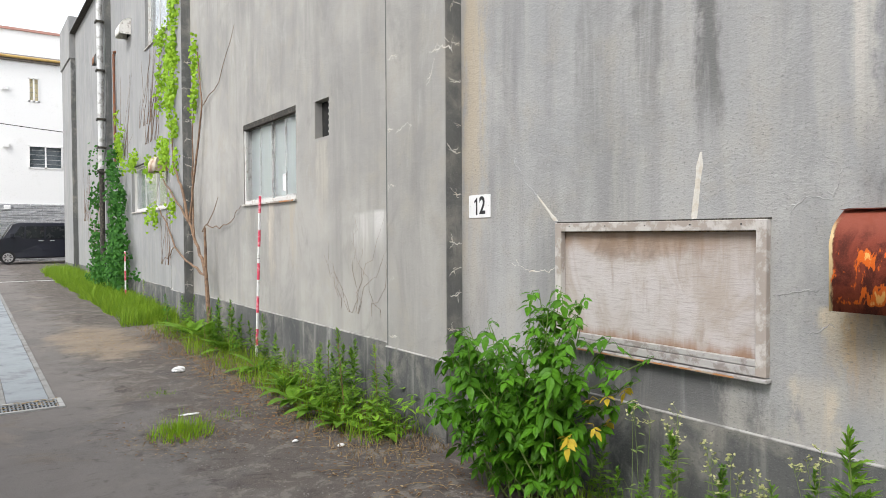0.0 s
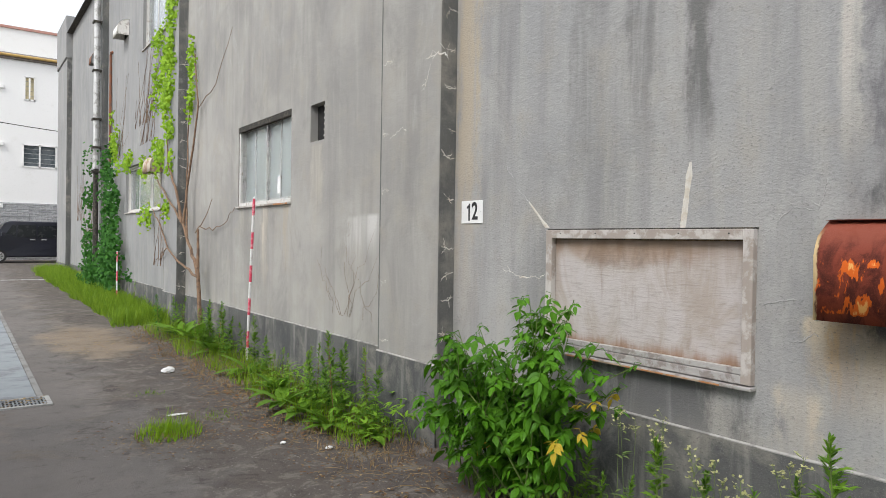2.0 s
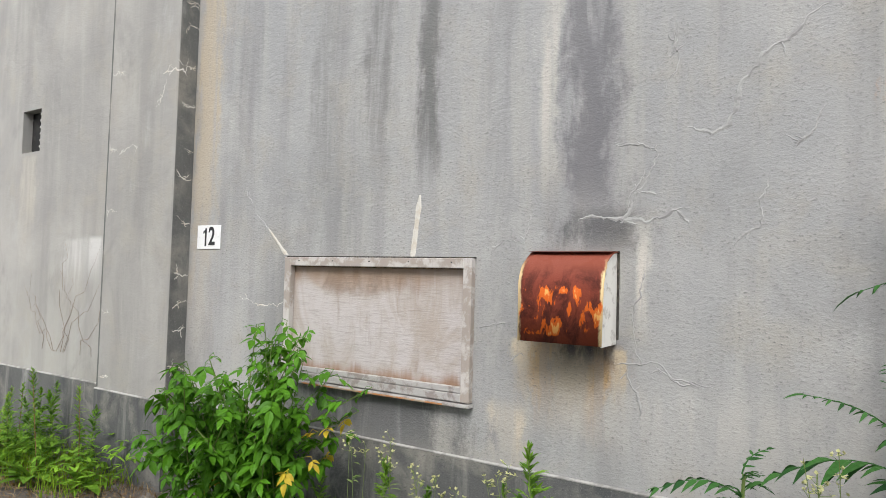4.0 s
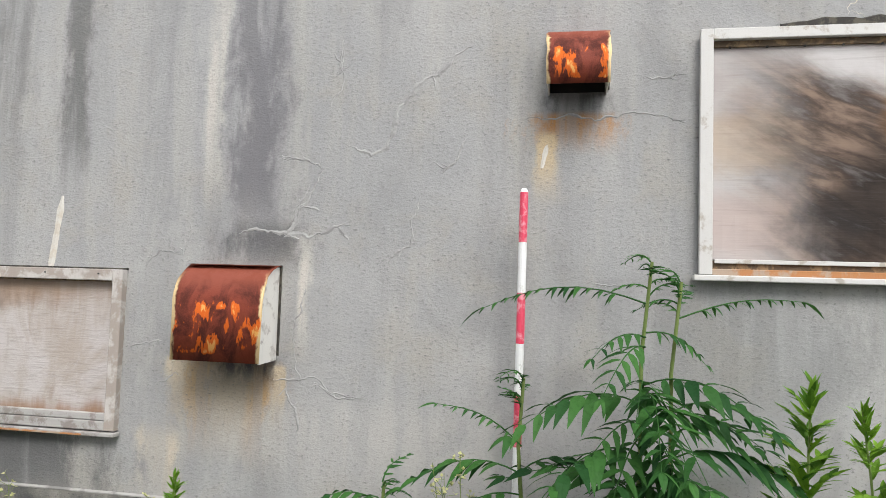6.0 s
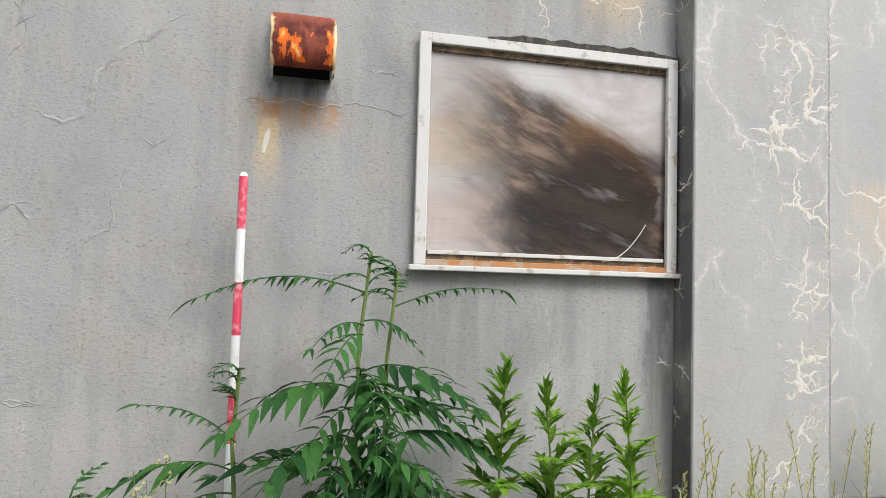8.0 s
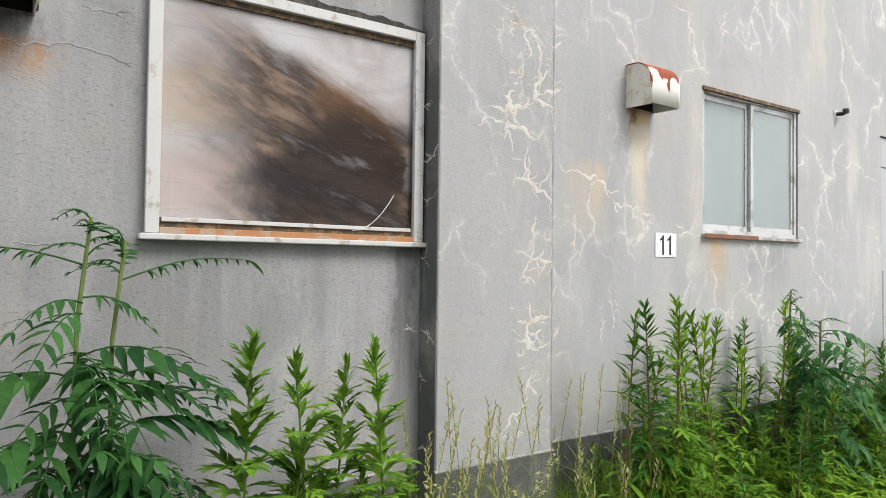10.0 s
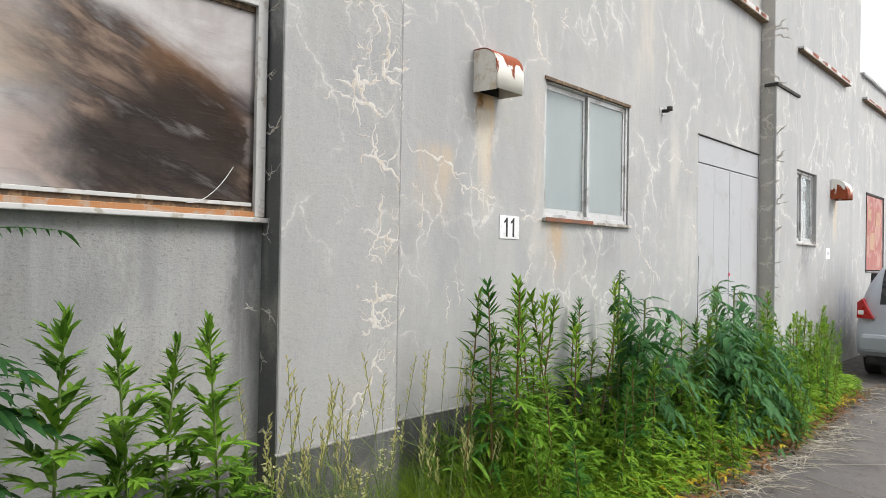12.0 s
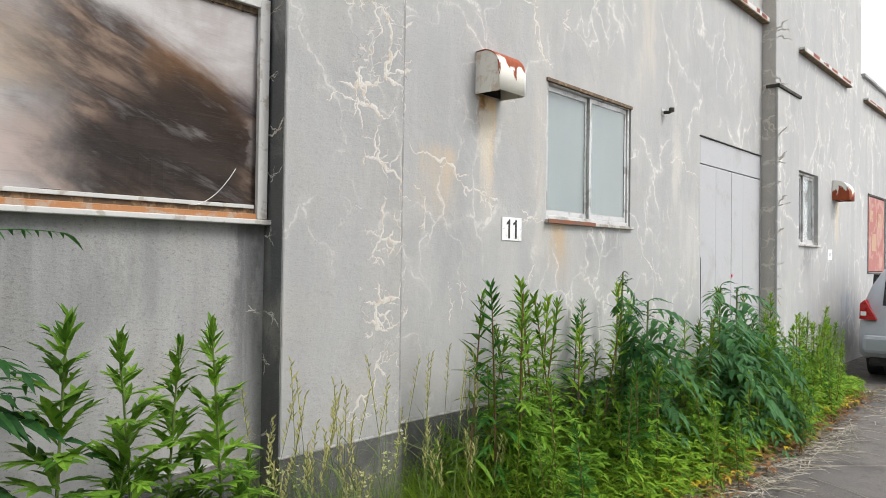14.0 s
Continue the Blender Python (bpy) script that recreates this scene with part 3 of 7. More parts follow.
def soaked_board(name):
    """Plywood soaked by leaks: pale where dry, a dark brown plume leaning down to one side where wet."""
    k = Nodes(name, 0.6)
    k.b.inputs["Specular IOR Level"].default_value = 0.12
    cloud = k.noise(k.scaled(k.world, (1, 0.9, 1.3)), 3.0, 6, 0.6, 0.3)
    lean = k.t.nodes.new("ShaderNodeMapping")
    k.put(k.world, lean.inputs[0])
    lean.inputs["Rotation"].default_value = (radians(-24), 0, 0)
    smear = k.noise(k.scaled(lean.outputs[0], (1, 0.55, 1.7)), 4.0, 6, 0.62, 0.3)
    smear2 = k.noise(k.scaled(lean.outputs[0], (1, 0.45, 2.0), (4, 1, 7)), 5.5, 6, 0.62, 0.3)
    grain = k.noise(k.scaled(k.world, (1, 0.7, 14)), 7, 5, 0.6, 0.4)
    fine = k.noise(k.scaled(k.world, (1, 0.5, 24)), 20, 4, 0.65, 0.2)
    p = k.xyz(k.world)
    py = k.math("ADD", p[1], k.math("MULTIPLY", k.math("SUBTRACT", cloud, 0.5), 0.55))
    pz = k.math("ADD", p[2], k.math("MULTIPLY", k.math("SUBTRACT", smear, 0.5), 0.26))

    def blob(cy, cz, ry, rz, soft=0.75):
        a = k.math("DIVIDE", k.math("SUBTRACT", py, cy), ry)
        b = k.math("DIVIDE", k.math("SUBTRACT", pz, cz), rz)
        return k.step(k.math("ADD", k.math("MULTIPLY", a, a), k.math("MULTIPLY", b, b)), 1.0 - soft, 1.0 + soft, 1, 0)
    # dry board: greyish white with a warm tide mark on one side
    c = k.mix(k.step(cloud, 0.40, 0.66), (0.53, 0.51, 0.50), (0.41, 0.375, 0.36))
    c = k.mix(k.math("MULTIPLY", blob(-0.36, 2.20, 0.24, 0.13), 0.5), c, (0.46, 0.33, 0.20))
    c = k.mix(k.math("MULTIPLY", blob(-0.34, 1.86, 0.22, 0.14), 0.55), c, (0.47, 0.36, 0.32))
    # the wet plume hangs below a line that falls away to one side
    roof = k.math("SUBTRACT", pz, k.math("MULTIPLY", k.math("ADD", p[1], 0.55), 0.42))
    under = k.step(roof, 2.44, 2.60, 1, 0)
    flank = k.step(k.math("ADD", py, k.math("MULTIPLY", k.math("SUBTRACT", p[2], 2.1), -0.10)), -0.66, -0.16, 1, 0)
    wet = k.math("MULTIPLY", under, flank)
    wet = k.math("MAXIMUM", wet, k.math("MULTIPLY", blob(-0.42, 2.34, 0.20, 0.13), 0.55))
    brown = k.mix(k.step(smear2, 0.40, 0.62), (0.060, 0.044, 0.036), (0.23, 0.165, 0.125))
    brown = k.mix(k.math("MULTIPLY", blob(-1.06, 2.22, 0.20, 0.26), 0.8), brown, (0.145, 0.075, 0.032))
    brown = k.mix(k.math("MULTIPLY", blob(-0.98, 1.95, 0.32, 0.28), 0.9), brown, (0.024, 0.019, 0.017))
    brown = k.mix(k.math("MULTIPLY", blob(-0.64, 1.86, 0.17, 0.12), 0.75), brown, (0.030, 0.026, 0.025))
    brown = k.mix(k.math("MULTIPLY", blob(-1.31, 1.98, 0.06, 0.10), 0.45), brown, (0.30, 0.27, 0.26))
    brown = k.mix(k.math("MULTIPLY", blob(-1.26, 2.22, 0.10, 0.12), 0.7), brown, (0.075, 0.07, 0.08))
    c = k.mix(k.math("MULTIPLY", wet, k.step(smear2, 0.30, 0.46, 0.78, 1.0)), c, brown)
    c = k.mix(k.math("MULTIPLY", k.step(p[2], 2.55, 2.60), 0.3), c, (0.34, 0.24, 0.19))
    c = k.mix(k.math("MULTIPLY", k.step(grain, 0.54, 0.74), 0.16), c, (0.12, 0.10, 0.09))
    c = k.mix(k.math("MULTIPLY", k.step(fine, 0.58, 0.74), 0.08), c, (0.45, 0.41, 0.39))
    return k.done(c, k.step(cloud, 0.35, 0.65, 0.45, 0.8), k.bump(grain, 0.002, 0.35))


M_ply_b = soaked_board("water_soaked_plywood")

# board over the low opening
y0, y1, z0, z1 = 2.37, 3.74, 0.86, 1.615
w = thing("boarded_window", (D, 3.05, z0), "low window boarded with bleached plywood in a grey timber frame", "window")
part("board", boxed((D + 0.004, 2.41, 0.91), (D + 0.018, 3.70, 1.58)), M_ply_a, w, "bleached water-stained plywood board")
bars(w, "frame_bar", M_pale_wood, y0, y1, z0 + 0.02, z1, D - 0.035, D + 0.003, 0.052, sides="lrt")
part("frame_bar", boxed((D - 0.035, y0 + 0.052, z0 + 0.02), (D + 0.003, y1 - 0.052, z0 + 0.062), 0.003), M_grey_wood, w)
# the head bar's shadow, put in as a thin dark strip
part("head_shadow", boxed((D - 0.004, 2.425, z1 - 0.058), (D + 0.0035, 3.685, z1 - 0.0525)), M_rot, w, "dark strip painted as the shadow under the head bar")
part("bottom_rail", boxed((D - 0.028, y0 + 0.045, z0 + 0.065), (D + 0.002, y1 - 0.045, z0 + 0.095), 0.003), M_grey_wood, w)
part("sill", boxed((D - 0.05, y0 - 0.01, z0 - 0.004), (D - 0.001, y1 + 0.01, z0 + 0.014), 0.003), M_grey_wood, w, "cracked white painted sill")
part("shadow_gap", boxed((D - 0.012, y0 - 0.006, z1), (D - 0.001, y1 + 0.006, z1 + 0.008)), M_tar, w)
part("sill_strip", boxed((D - 0.053, y0 + 0.15, z0 - 0.003), (D - 0.0505, y1 - 0.2, z0 + 0.006), 0.001), M_rust_strip, w)
for i in range(5):
    part("nail", boxed((D - 0.038, y0 + 0.12 + 0.28 * i, z1 - 0.024), (D - 0.034, y0 + 0.128 + 0.28 * i, z1 - 0.018)), M_ink, w)

# board over the large opening
y0, y1, z0, z1 = -1.372, -0.15, 1.64, 2.65
w = thing("boarded_window", (D, -0.76, z0), "large window boarded with dark water-soaked plywood in a white frame", "window")
bm = bmesh.new()
rows = []
for i in range(25):
    u = i / 24
    y = -0.195 - u * 1.14
    sag = 0.010 * math.sin(u * 9) + 0.006 * math.sin(u * 23 + 1)
    front = [(D - 0.008 - 0.014 * w0 * (0.5 + math.sin(u * 11)), y, z + sag * w0) for z, w0 in ((1.715, 1), (1.76, 0.7), (1.9, 0.2), (2.6, 0))]
    rows.append([bm.verts.new(v) for v in front + [(D + 0.004, y, 2.6), (D + 0.004, y, 1.715)]])
for a, b in zip(rows, rows[1:]):
    for j in range(6):
        k = (j + 1) % 6
        bm.faces.new((a[j], b[j], b[k], a[k]))
bm.faces.new(rows[0])
bm.faces.new(rows[-1][::-1])
bmesh.ops.recalc_face_normals(bm, faces=bm.faces)
part("board", bm, M_ply_b, w, "warped plywood soaked dark brown and black")
bars(w, "frame_bar", M_white_trim, y0, y1, z0 + 0.02, z1, D - 0.045, D - 0.02, 0.05, sides="lr")
part("frame_bar", boxed((D - 0.045, y0 + 0.05, z1 - 0.045), (D - 0.02, y1 - 0.05, z1), 0.003), M_white_trim, w)
part("head_strip", boxed((D - 0.02, y0 + 0.05, z1 - 0.07), (D - 0.004, y1 - 0.05, z1 - 0.045)), M_rot, w, "dark rotten strip")
part("bottom_bead", boxed((D - 0.033, y0 + 0.06, 1.705), (D - 0.026, y1 - 0.06, 1.722), 0.002), M_white_trim, w)
part("rotten_rail", boxed((D - 0.022, y0 + 0.05, 1.665), (D + 0.005, y1 - 0.05, 1.715), 0.003), M_rot, w, "rotten splintered timber rail")
part("rust_strip", boxed((D - 0.04, y0 + 0.05, 1.657), (D - 0.023, y1 - 0.05, 1.683), 0.003), M_rust_strip, w, "peeling orange painted strip")
part("sill", boxed((D - 0.055, y0 - 0.02, z0 - 0.005), (D - 0.002, y1 + 0.02, z0 + 0.018), 0.004), M_white_trim, w)
for i in range(8):
    part("nail", boxed((D - 0.02, y0 + 0.12 + 0.14 * i, 2.575), (D - 0.012, y0 + 0.128 + 0.14 * i, 2.583)), M_ink, w)
bm = bmesh.new()
prev = None
for i in range(29):
    u = i / 28
    y = -0.46 - 0.92 * u
    h = 0.012 + 0.028 * min(1, 6 * u, 7 * (1 - u)) * (0.7 + 0.6 * noise.noise((u * 14, 3, 1)))
    ring = [bm.verts.new(v) for v in ((D - 0.002, y, z1 + 0.002), (D - 0.035, y, z1 + 0.002), (D - 0.03, y, z1 + h), (D - 0.002, y, z1 + h + 0.012))]
    if prev:
        for j in range(4):
            bm.faces.new((prev[j], prev[(j + 1) % 4], ring[(j + 1) % 4], ring[j]))
    prev = ring
part("tar_seal", bm, M_tar, w, "crumbling black tar seal")
part("wire", tube([(D - 0.05, -1.0 - 0.03 * i, 1.70 + 0.0035 * i * i) for i in range(8)], 0.0015, 5), M_pole_white, w, "thin bent white wire")


def sash_window(name, key, panes, label, frame_mat, pane_mat, back_mat, recess=0.09, group="", sill=True):
    """Window set back in its opening: outer frame, upright panes in sashes, sill, an added backing panel close behind.
    """
    y0, y1, z0, z1 = OPEN[key]
    g = 0.004
    w = tagged(thing(name, (D, (y0 + y1) / 2, z0), label, "window", group), kind="structure")
    x = D + recess
    bars(w, "window_frame", frame_mat, y0 + g, y1 - g, z0 + g, z1 - g, x, x + 0.07, 0.03)
    n = len(panes) - 1
    for i in range(n):
        a, b = y1 - 0.034 - panes[i] * (y1 - y0 - 0.068), y1 - 0.034 - panes[i + 1] * (y1 - y0 - 0.068)
        xx = x + (0.036 if i % 2 == 0 else 0.012)
        s = part("sash", pierced(b, a, z0 + 0.036, z1 - 0.036, xx, xx + 0.02, [(b + 0.028, a - 0.028, z0 + 0.075, z1 - 0.07)]), frame_mat, w)
        part("pane", boxed((xx + 0.007, b + 0.024, z0 + 0.071), (xx + 0.012, a - 0.024, z1 - 0.066)), pane_mat, s)
    if sill:
        part("window_sill", boxed((D - 0.03, y0 - 0.015, z0 - 0.022), (x - 0.002, y1 + 0.015, z0 + 0.002), 0.004), M_sill, w, "weathered grey sill")
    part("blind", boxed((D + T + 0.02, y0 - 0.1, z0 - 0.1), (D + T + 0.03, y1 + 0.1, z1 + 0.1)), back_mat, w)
    return w


M_sill = painted("grimy_grey_sill", (0.48, 0.46, 0.43), (0.28, 0.24, 0.20), 0.6, 0.7, 0, 10)
wc = sash_window("window_1", "wc", (0.0, 0.5, 1.0), "aluminium sliding window with two frosted panes", M_alu, M_frosted, M_pane_back, 0.012)
part("head_board", boxed((D - 0.012, -4.80, 2.745), (D + 0.011, -3.59, 2.768)), M_rot, wc, "rusted dark head strip")
part("sill_rust", boxed((D - 0.035, -4.2, 1.757), (D - 0.031, -3.585, 1.785)), M_rusty_pipe, wc)
sash_window("window_2", "wd", (0.0, 0.5, 1.0), "small aluminium sliding window with dark panes", M_alu, M_pane, M_room, 0.05)
wa = sash_window("window_3", "wa", (0.0, 0.25, 0.5, 0.75, 1.0), "window of four narrow frosted panes in a pale worn frame", M_alu, M_frosted, M_pane_back, 0.05)
part("head_board", boxed((D - 0.004, 7.875, 2.93), (D + 0.048, 9.625, 2.995)), M_tar, wa, "dark brown head board")
bars(wa, "lining", M_white_trim, 7.876, 9.624, 1.956, 2.928, D + 0.012, D + 0.048, 0.04, sides="lb")
part("air_card", boxed((D + 0.052, 8.30, 2.07), (D + 0.056, 8.39, 2.27)), M_sign_white, wa, "small white card")
part("sill_rust", boxed((D - 0.034, 7.9, 1.928), (D - 0.0305, 8.3, 1.945)), M_rust_strip, wa)
sash_window("window_4", "wl", (0.0, 0.33, 0.66, 1.0), "lower window with pale curtains behind the vine", M_white_trim, M_pane, painted("cream_curtain", (0.60, 0.56, 0.46), (0.45, 0.42, 0.35), 0.4, 0.9), 0.06)
sash_window("window_5", "wu", (0.0, 0.5, 1.0), "upper window with white frames beside the vine", M_white_trim, M_pane, M_pane_back, 0.06)

# open vent hole with a few louvres
v = tagged(thing("wall_vent", (D, 7.19, 2.56), "dark open vent hole with broken louvres", "vent"), kind="structure")
part("back", boxed((D + 0.085, 7.022, 2.562), (D + 0.10, 7.358, 2.948)), M_black, v)
for i in range(6):
    part("louvre", extruded([(D + 0.01, 2.60 + 0.06 * i), (D + 0.06, 2.57 + 0.06 * i), (D + 0.064, 2.585 + 0.06 * i), (D + 0.014, 2.615 + 0.06 * i)], "y", 7.022, 7.065), M_grey_wood, v)

# sheeted double door
d = tagged(thing("door_1", (D, -7.0, 0), "wide double door covered with grey painted sheets", "door"), kind="structure")
for a, b in ((-7.81, -7.298), (-7.297, -6.975), (-6.965, -6.558), (-6.557, -6.17)):
    part("door_sheet", boxed((D + 0.004, a, 0.05), (D + 0.03, b, 2.455), 0.002), M_sheet, d)
part("transom_sheet", boxed((D + 0.003, -7.81, 2.465), (D + 0.03, -6.17, 2.722), 0.002), M_sheet, d)
part("transom_flashing", boxed((D - 0.012, -7.83, 2.725), (D + 0.02, -6.14, 2.733)), M_tar, d)
part("door_gap", boxed((D + 0.006, -6.9745, 0.05), (D + 0.02, -6.9655, 1.98)), M_black, d)
part("hasp", boxed((D - 0.008, -6.985, 1.35), (D + 0.0035, -6.96, 1.385), 0.003), M_pole_red, d, "small red hasp")
part("door_edge", boxed((D + 0.001, -6.20, 0.05), (D + 0.0035, -6.192, 1.55)), M_black, d)

M_rust_flake = painted("flaking_rust_red", (0.34, 0.10, 0.06), (0.16, 0.07, 0.05), 0.6, 0.9, 0, 9)
# rust-stained drip ledges under the upper storey
for a, b, z in ((-7.87, -3.2, 4.28), (-11.6, -9.2, 4.27), (-14.6, -12.65, 4.24)):
    l = thing("drip_ledge", (D, (a + b) / 2, z), "thin white drip ledge with rusted edges", "ledge", "drip ledges")
    part("ledge_top", boxed((D - 0.07, a, z), (D - 0.001, b, z + 0.035), 0.004), M_white_trim, l)
    part("ledge_lip", boxed((D - 0.078, a, z - 0.02), (D - 0.071, b, z + 0.03)), M_white_trim, l)
    # shade below the ledge is drawn as a dark-coloured strip
    part("ledge_shadow_strip", boxed((D - 0.076, a, z - 0.034), (D - 0.002, b, z - 0.021)), M_rot, l, "dark strip painted as the shadow under the ledge")
    c = a + 0.1
    while c < b - 0.35:
        n = rng.uniform(0.06, 0.5)
        part("rust_patch", boxed((D - 0.081, c, z + rng.uniform(-0.018, 0.004)), (D - 0.0785, min(b, c + n), z + rng.uniform(0.014, 0.033))), M_rust_flake, l)
        c += n + rng.uniform(0.03, 0.35)


# ---- cracks with mineral deposit on the render ----
def crack(name, x, anchors, width, material, seed):
    """A jagged thread of deposit in a crack: anchors joined by a broken line that swells and thins, with short side shoots."""
    r = random.Random(seed)
    bm = bmesh.new()
    ridge = material is M_mineral_grey
    width = (0.55 if ridge else 0.42) * width + 0.0015

    def seam(pts, w):
        line = [Vector((p[0], p[1])) for p in pts]
        for n in range(4 if len(line) > 2 else 5):
            nxt = [line[0]]
            for a, b in zip(line, line[1:]):
                d = b - a
                sway = (0.20 if n < 2 else 0.30) * (0.55 if ridge else 1)
                nxt += [(a + b) / 2 + Vector((-d.y, d.x)) * r.uniform(-sway, sway), b]
            line = nxt
        prev = None
        n = len(line)
        for i, p in enumerate(line):
            d = (line[min(i + 1, n - 1)] - line[max(i - 1, 0)])
            d = d.normalized() if d.length > 1e-6 else Vector((1, 0))
            u = i / (n - 1)
            swell = 1.0 + 1.3 * noise.noise((p.x * 16, p.y * 16, seed * 0.7))
            hw = 0.5 * w * min(1, 0.1 + 4 * u, 0.1 + 4 * (1 - u)) * max(0.25, swell) * r.uniform(0.75, 1.25)
            s = Vector((-d.y, d.x)) * hw
            ring = [bm.verts.new(v) for v in ((x - 0.0003, p.x + s.x, p.y + s.y), (x - (0.0022 if ridge else 0.0012), p.x, p.y), (x - 0.0003, p.x - s.x, p.y - s.y))]
            if prev:
                for j in range(2):
                    bm.faces.new((prev[j], prev[j + 1], ring[j + 1], ring[j]))
            prev = ring
        return line
    line = seam(anchors, width)
    for _ in range(2 if ridge else max(1, len(line) // 7)):
        p = r.choice(line)
        a = r.uniform(0, 6.3)
        q = p + Vector((math.cos(a), math.sin(a))) * (r.uniform(2, 5) if ridge else r.uniform(4, 12)) * width
        seam([p, q], width * 0.6)
    bmesh.ops.recalc_face_normals(bm, faces=bm.faces)
    return part(name, bm, material, wall)


def lime_run(y0, z0, y1, z1, w0, w1):
    """A straight tapering run of lime on the bay with the hoods."""
    bm = bmesh.new()
    prev = None
    for i in range(15):
        u = i / 14
        p = Vector((y0 + (y1 - y0) * u, z0 + (z1 - z0) * u))
        hw = 0.5 * (w0 + (w1 - w0) * u) * (0.75 + 0.5 * noise.noise((p.x * 30, p.y * 30, 5)) + 0.25) * min(1, 0.4 + 4 * u)
        ring = [bm.verts.new(v) for v in ((D - 0.0003, p.x + hw, p.y), (D - 0.0014, p.x, p.y), (D - 0.0003, p.x - hw, p.y))]
        if prev:
            for j in range(2):
                bm.faces.new((prev[j], prev[j + 1], ring[j + 1], ring[j]))
        prev = ring
    bmesh.ops.recalc_face_normals(bm, faces=bm.faces)
    return part("lime_run", bm, M_mineral, wall, "pale straight run of lime")


lime_run(2.735, 1.96, 2.775, 1.62, 0.032, 0.036)
lime_run(3.94, 1.80, 3.765, 1.63, 0.014, 0.038)
lime_run(0.455, 2.19, 0.475, 2.09, 0.022, 0.014)
crack("crack", D, ((0.79, 2.62), (0.93, 2.5), (0.98, 2.49), (1.11, 2.34), (1.15, 2.18), (1.22, 2.15), (1.32, 2.19)), 0.0333, M_mineral_grey, 0)
crack("crack", D, ((0.8, 2.22), (0.87, 2.1), (0.9, 2.07)), 0.0238, M_mineral_grey, 1)
crack("crack", D, ((0.99, 1.97), (1.03, 1.75), (1.13, 1.68)), 0.0142, M_mineral_grey, 2)
crack("crack", D, ((1.64, 2.15), (1.44, 2.09)), 0.0075, M_mineral_grey, 3)
crack("crack", D, ((1.44, 2.08), (1.54, 1.91), (1.61, 1.78)), 0.0333, M_mineral_grey, 4)
crack("crack", D, ((1.3, 1.84), (1.49, 1.78), (1.6, 1.8), (1.83, 1.79)), 0.0333, M_mineral_grey, 5)
crack("crack", D, ((0.07, 2.47), (-0.09, 2.48)), 0.0112, M_mineral_grey, 6)
crack("crack", D, ((0.55, 2.3), (0.26, 2.29), (-0.1, 2.29)), 0.0100, M_mineral_grey, 7)
crack("crack", D, ((-0.71, 2.91), (-0.71, 2.7)), 0.0112, M_mineral, 8)
crack("crack", D, ((-0.96, 2.89), (-1.18, 2.9), (-1.2, 2.75)), 0.0150, M_mineral, 9)
crack("crack", D, ((0.26, 1.61), (0.15, 1.61)), 0.0063, M_mineral_grey, 10)
crack("crack", D, ((1.36, 2.62), (1.39, 2.51), (1.33, 2.56)), 0.0190, M_mineral_grey, 11)
crack("crack", F, ((-1.84, 2.78), (-2.1, 2.67)), 0.0261, M_mineral, 12)
crack("crack", F, ((-2.0, 2.6), (-1.97, 2.41), (-2.1, 2.38)), 0.0496, M_mineral, 13)
crack("crack", F, ((-1.97, 2.41), (-1.79, 2.35), (-1.8, 2.25), (-1.89, 2.25), (-2.0, 2.2)), 0.0378, M_mineral, 14)
crack("crack", F, ((-1.95, 2.17), (-1.95, 1.97), (-2.1, 1.84)), 0.0261, M_mineral, 15)
crack("crack", F, ((-1.83, 1.99), (-2.03, 1.96)), 0.0178, M_mineral, 16)
crack("crack", F, ((-1.9, 1.61), (-2.11, 1.59)), 0.0261, M_mineral, 17)
crack("crack", F, ((-1.97, 1.83), (-1.9, 1.5)), 0.0178, M_mineral, 18)
crack("crack", F, ((-2.11, 1.29), (-1.96, 1.28), (-1.94, 1.14), (-2.02, 1.12)), 0.0408, M_mineral, 19)
crack("crack", F, ((-2.06, 1.07), (-1.93, 0.86), (-1.74, 0.7)), 0.0233, M_mineral, 20)
crack("crack", F, ((-1.9, 2.8), (-1.87, 2.45)), 0.0178, M_mineral, 21)
crack("crack", D, ((-2.27, 2.18), (-2.49, 2.08), (-2.79, 1.91), (-3.07, 1.81)), 0.0279, M_mineral, 22)
crack("crack", D, ((-3.47, 3.29), (-3.51, 2.98), (-3.67, 2.84)), 0.0305, M_mineral, 23)
crack("crack", D, ((-3.89, 3.33), (-3.78, 3.19), (-3.97, 3.14)), 0.0205, M_mineral, 29)
crack("crack", D, ((-4.9, 1.75), (-5.15, 1.46), (-5.37, 1.31)), 0.0242, M_mineral, 30)
crack("crack", D, ((-5.82, 1.94), (-6.14, 1.63)), 0.0205, M_mineral, 31)
crack("crack", D, ((-5.41, 2.42), (-6.13, 2.18)), 0.0205, M_mineral, 32)
crack("crack", D, ((-11.36, 5.39), (-11.21, 4.74)), 0.0169, M_mineral, 33)
crack("crack", D, ((-10.82, 3.73), (-10.91, 3.41)), 0.0135, M_mineral, 34)
crack("crack", D, ((-3.27, 1.78), (-3.63, 1.79)), 0.0205, M_mineral, 35)
crack("crack", D, ((4.17, 1.31), (3.76, 1.35)), 0.0100, M_mineral, 38)
crack("crack", D, ((2.34, 1.26), (2.16, 1.29)), 0.0100, M_mineral_grey, 39)
crack("crack", D, ((2.27, 1.65), (2.21, 1.71), (2.09, 1.69)), 0.0100, M_mineral_grey, 41)
crack("crack", D, ((2.09, 1.69), (2.06, 1.83)), 0.0112, M_mineral_grey, 42)
crack("crack", F, ((4.96, 2.92), (4.65, 2.85)), 0.0112, M_mineral, 43)
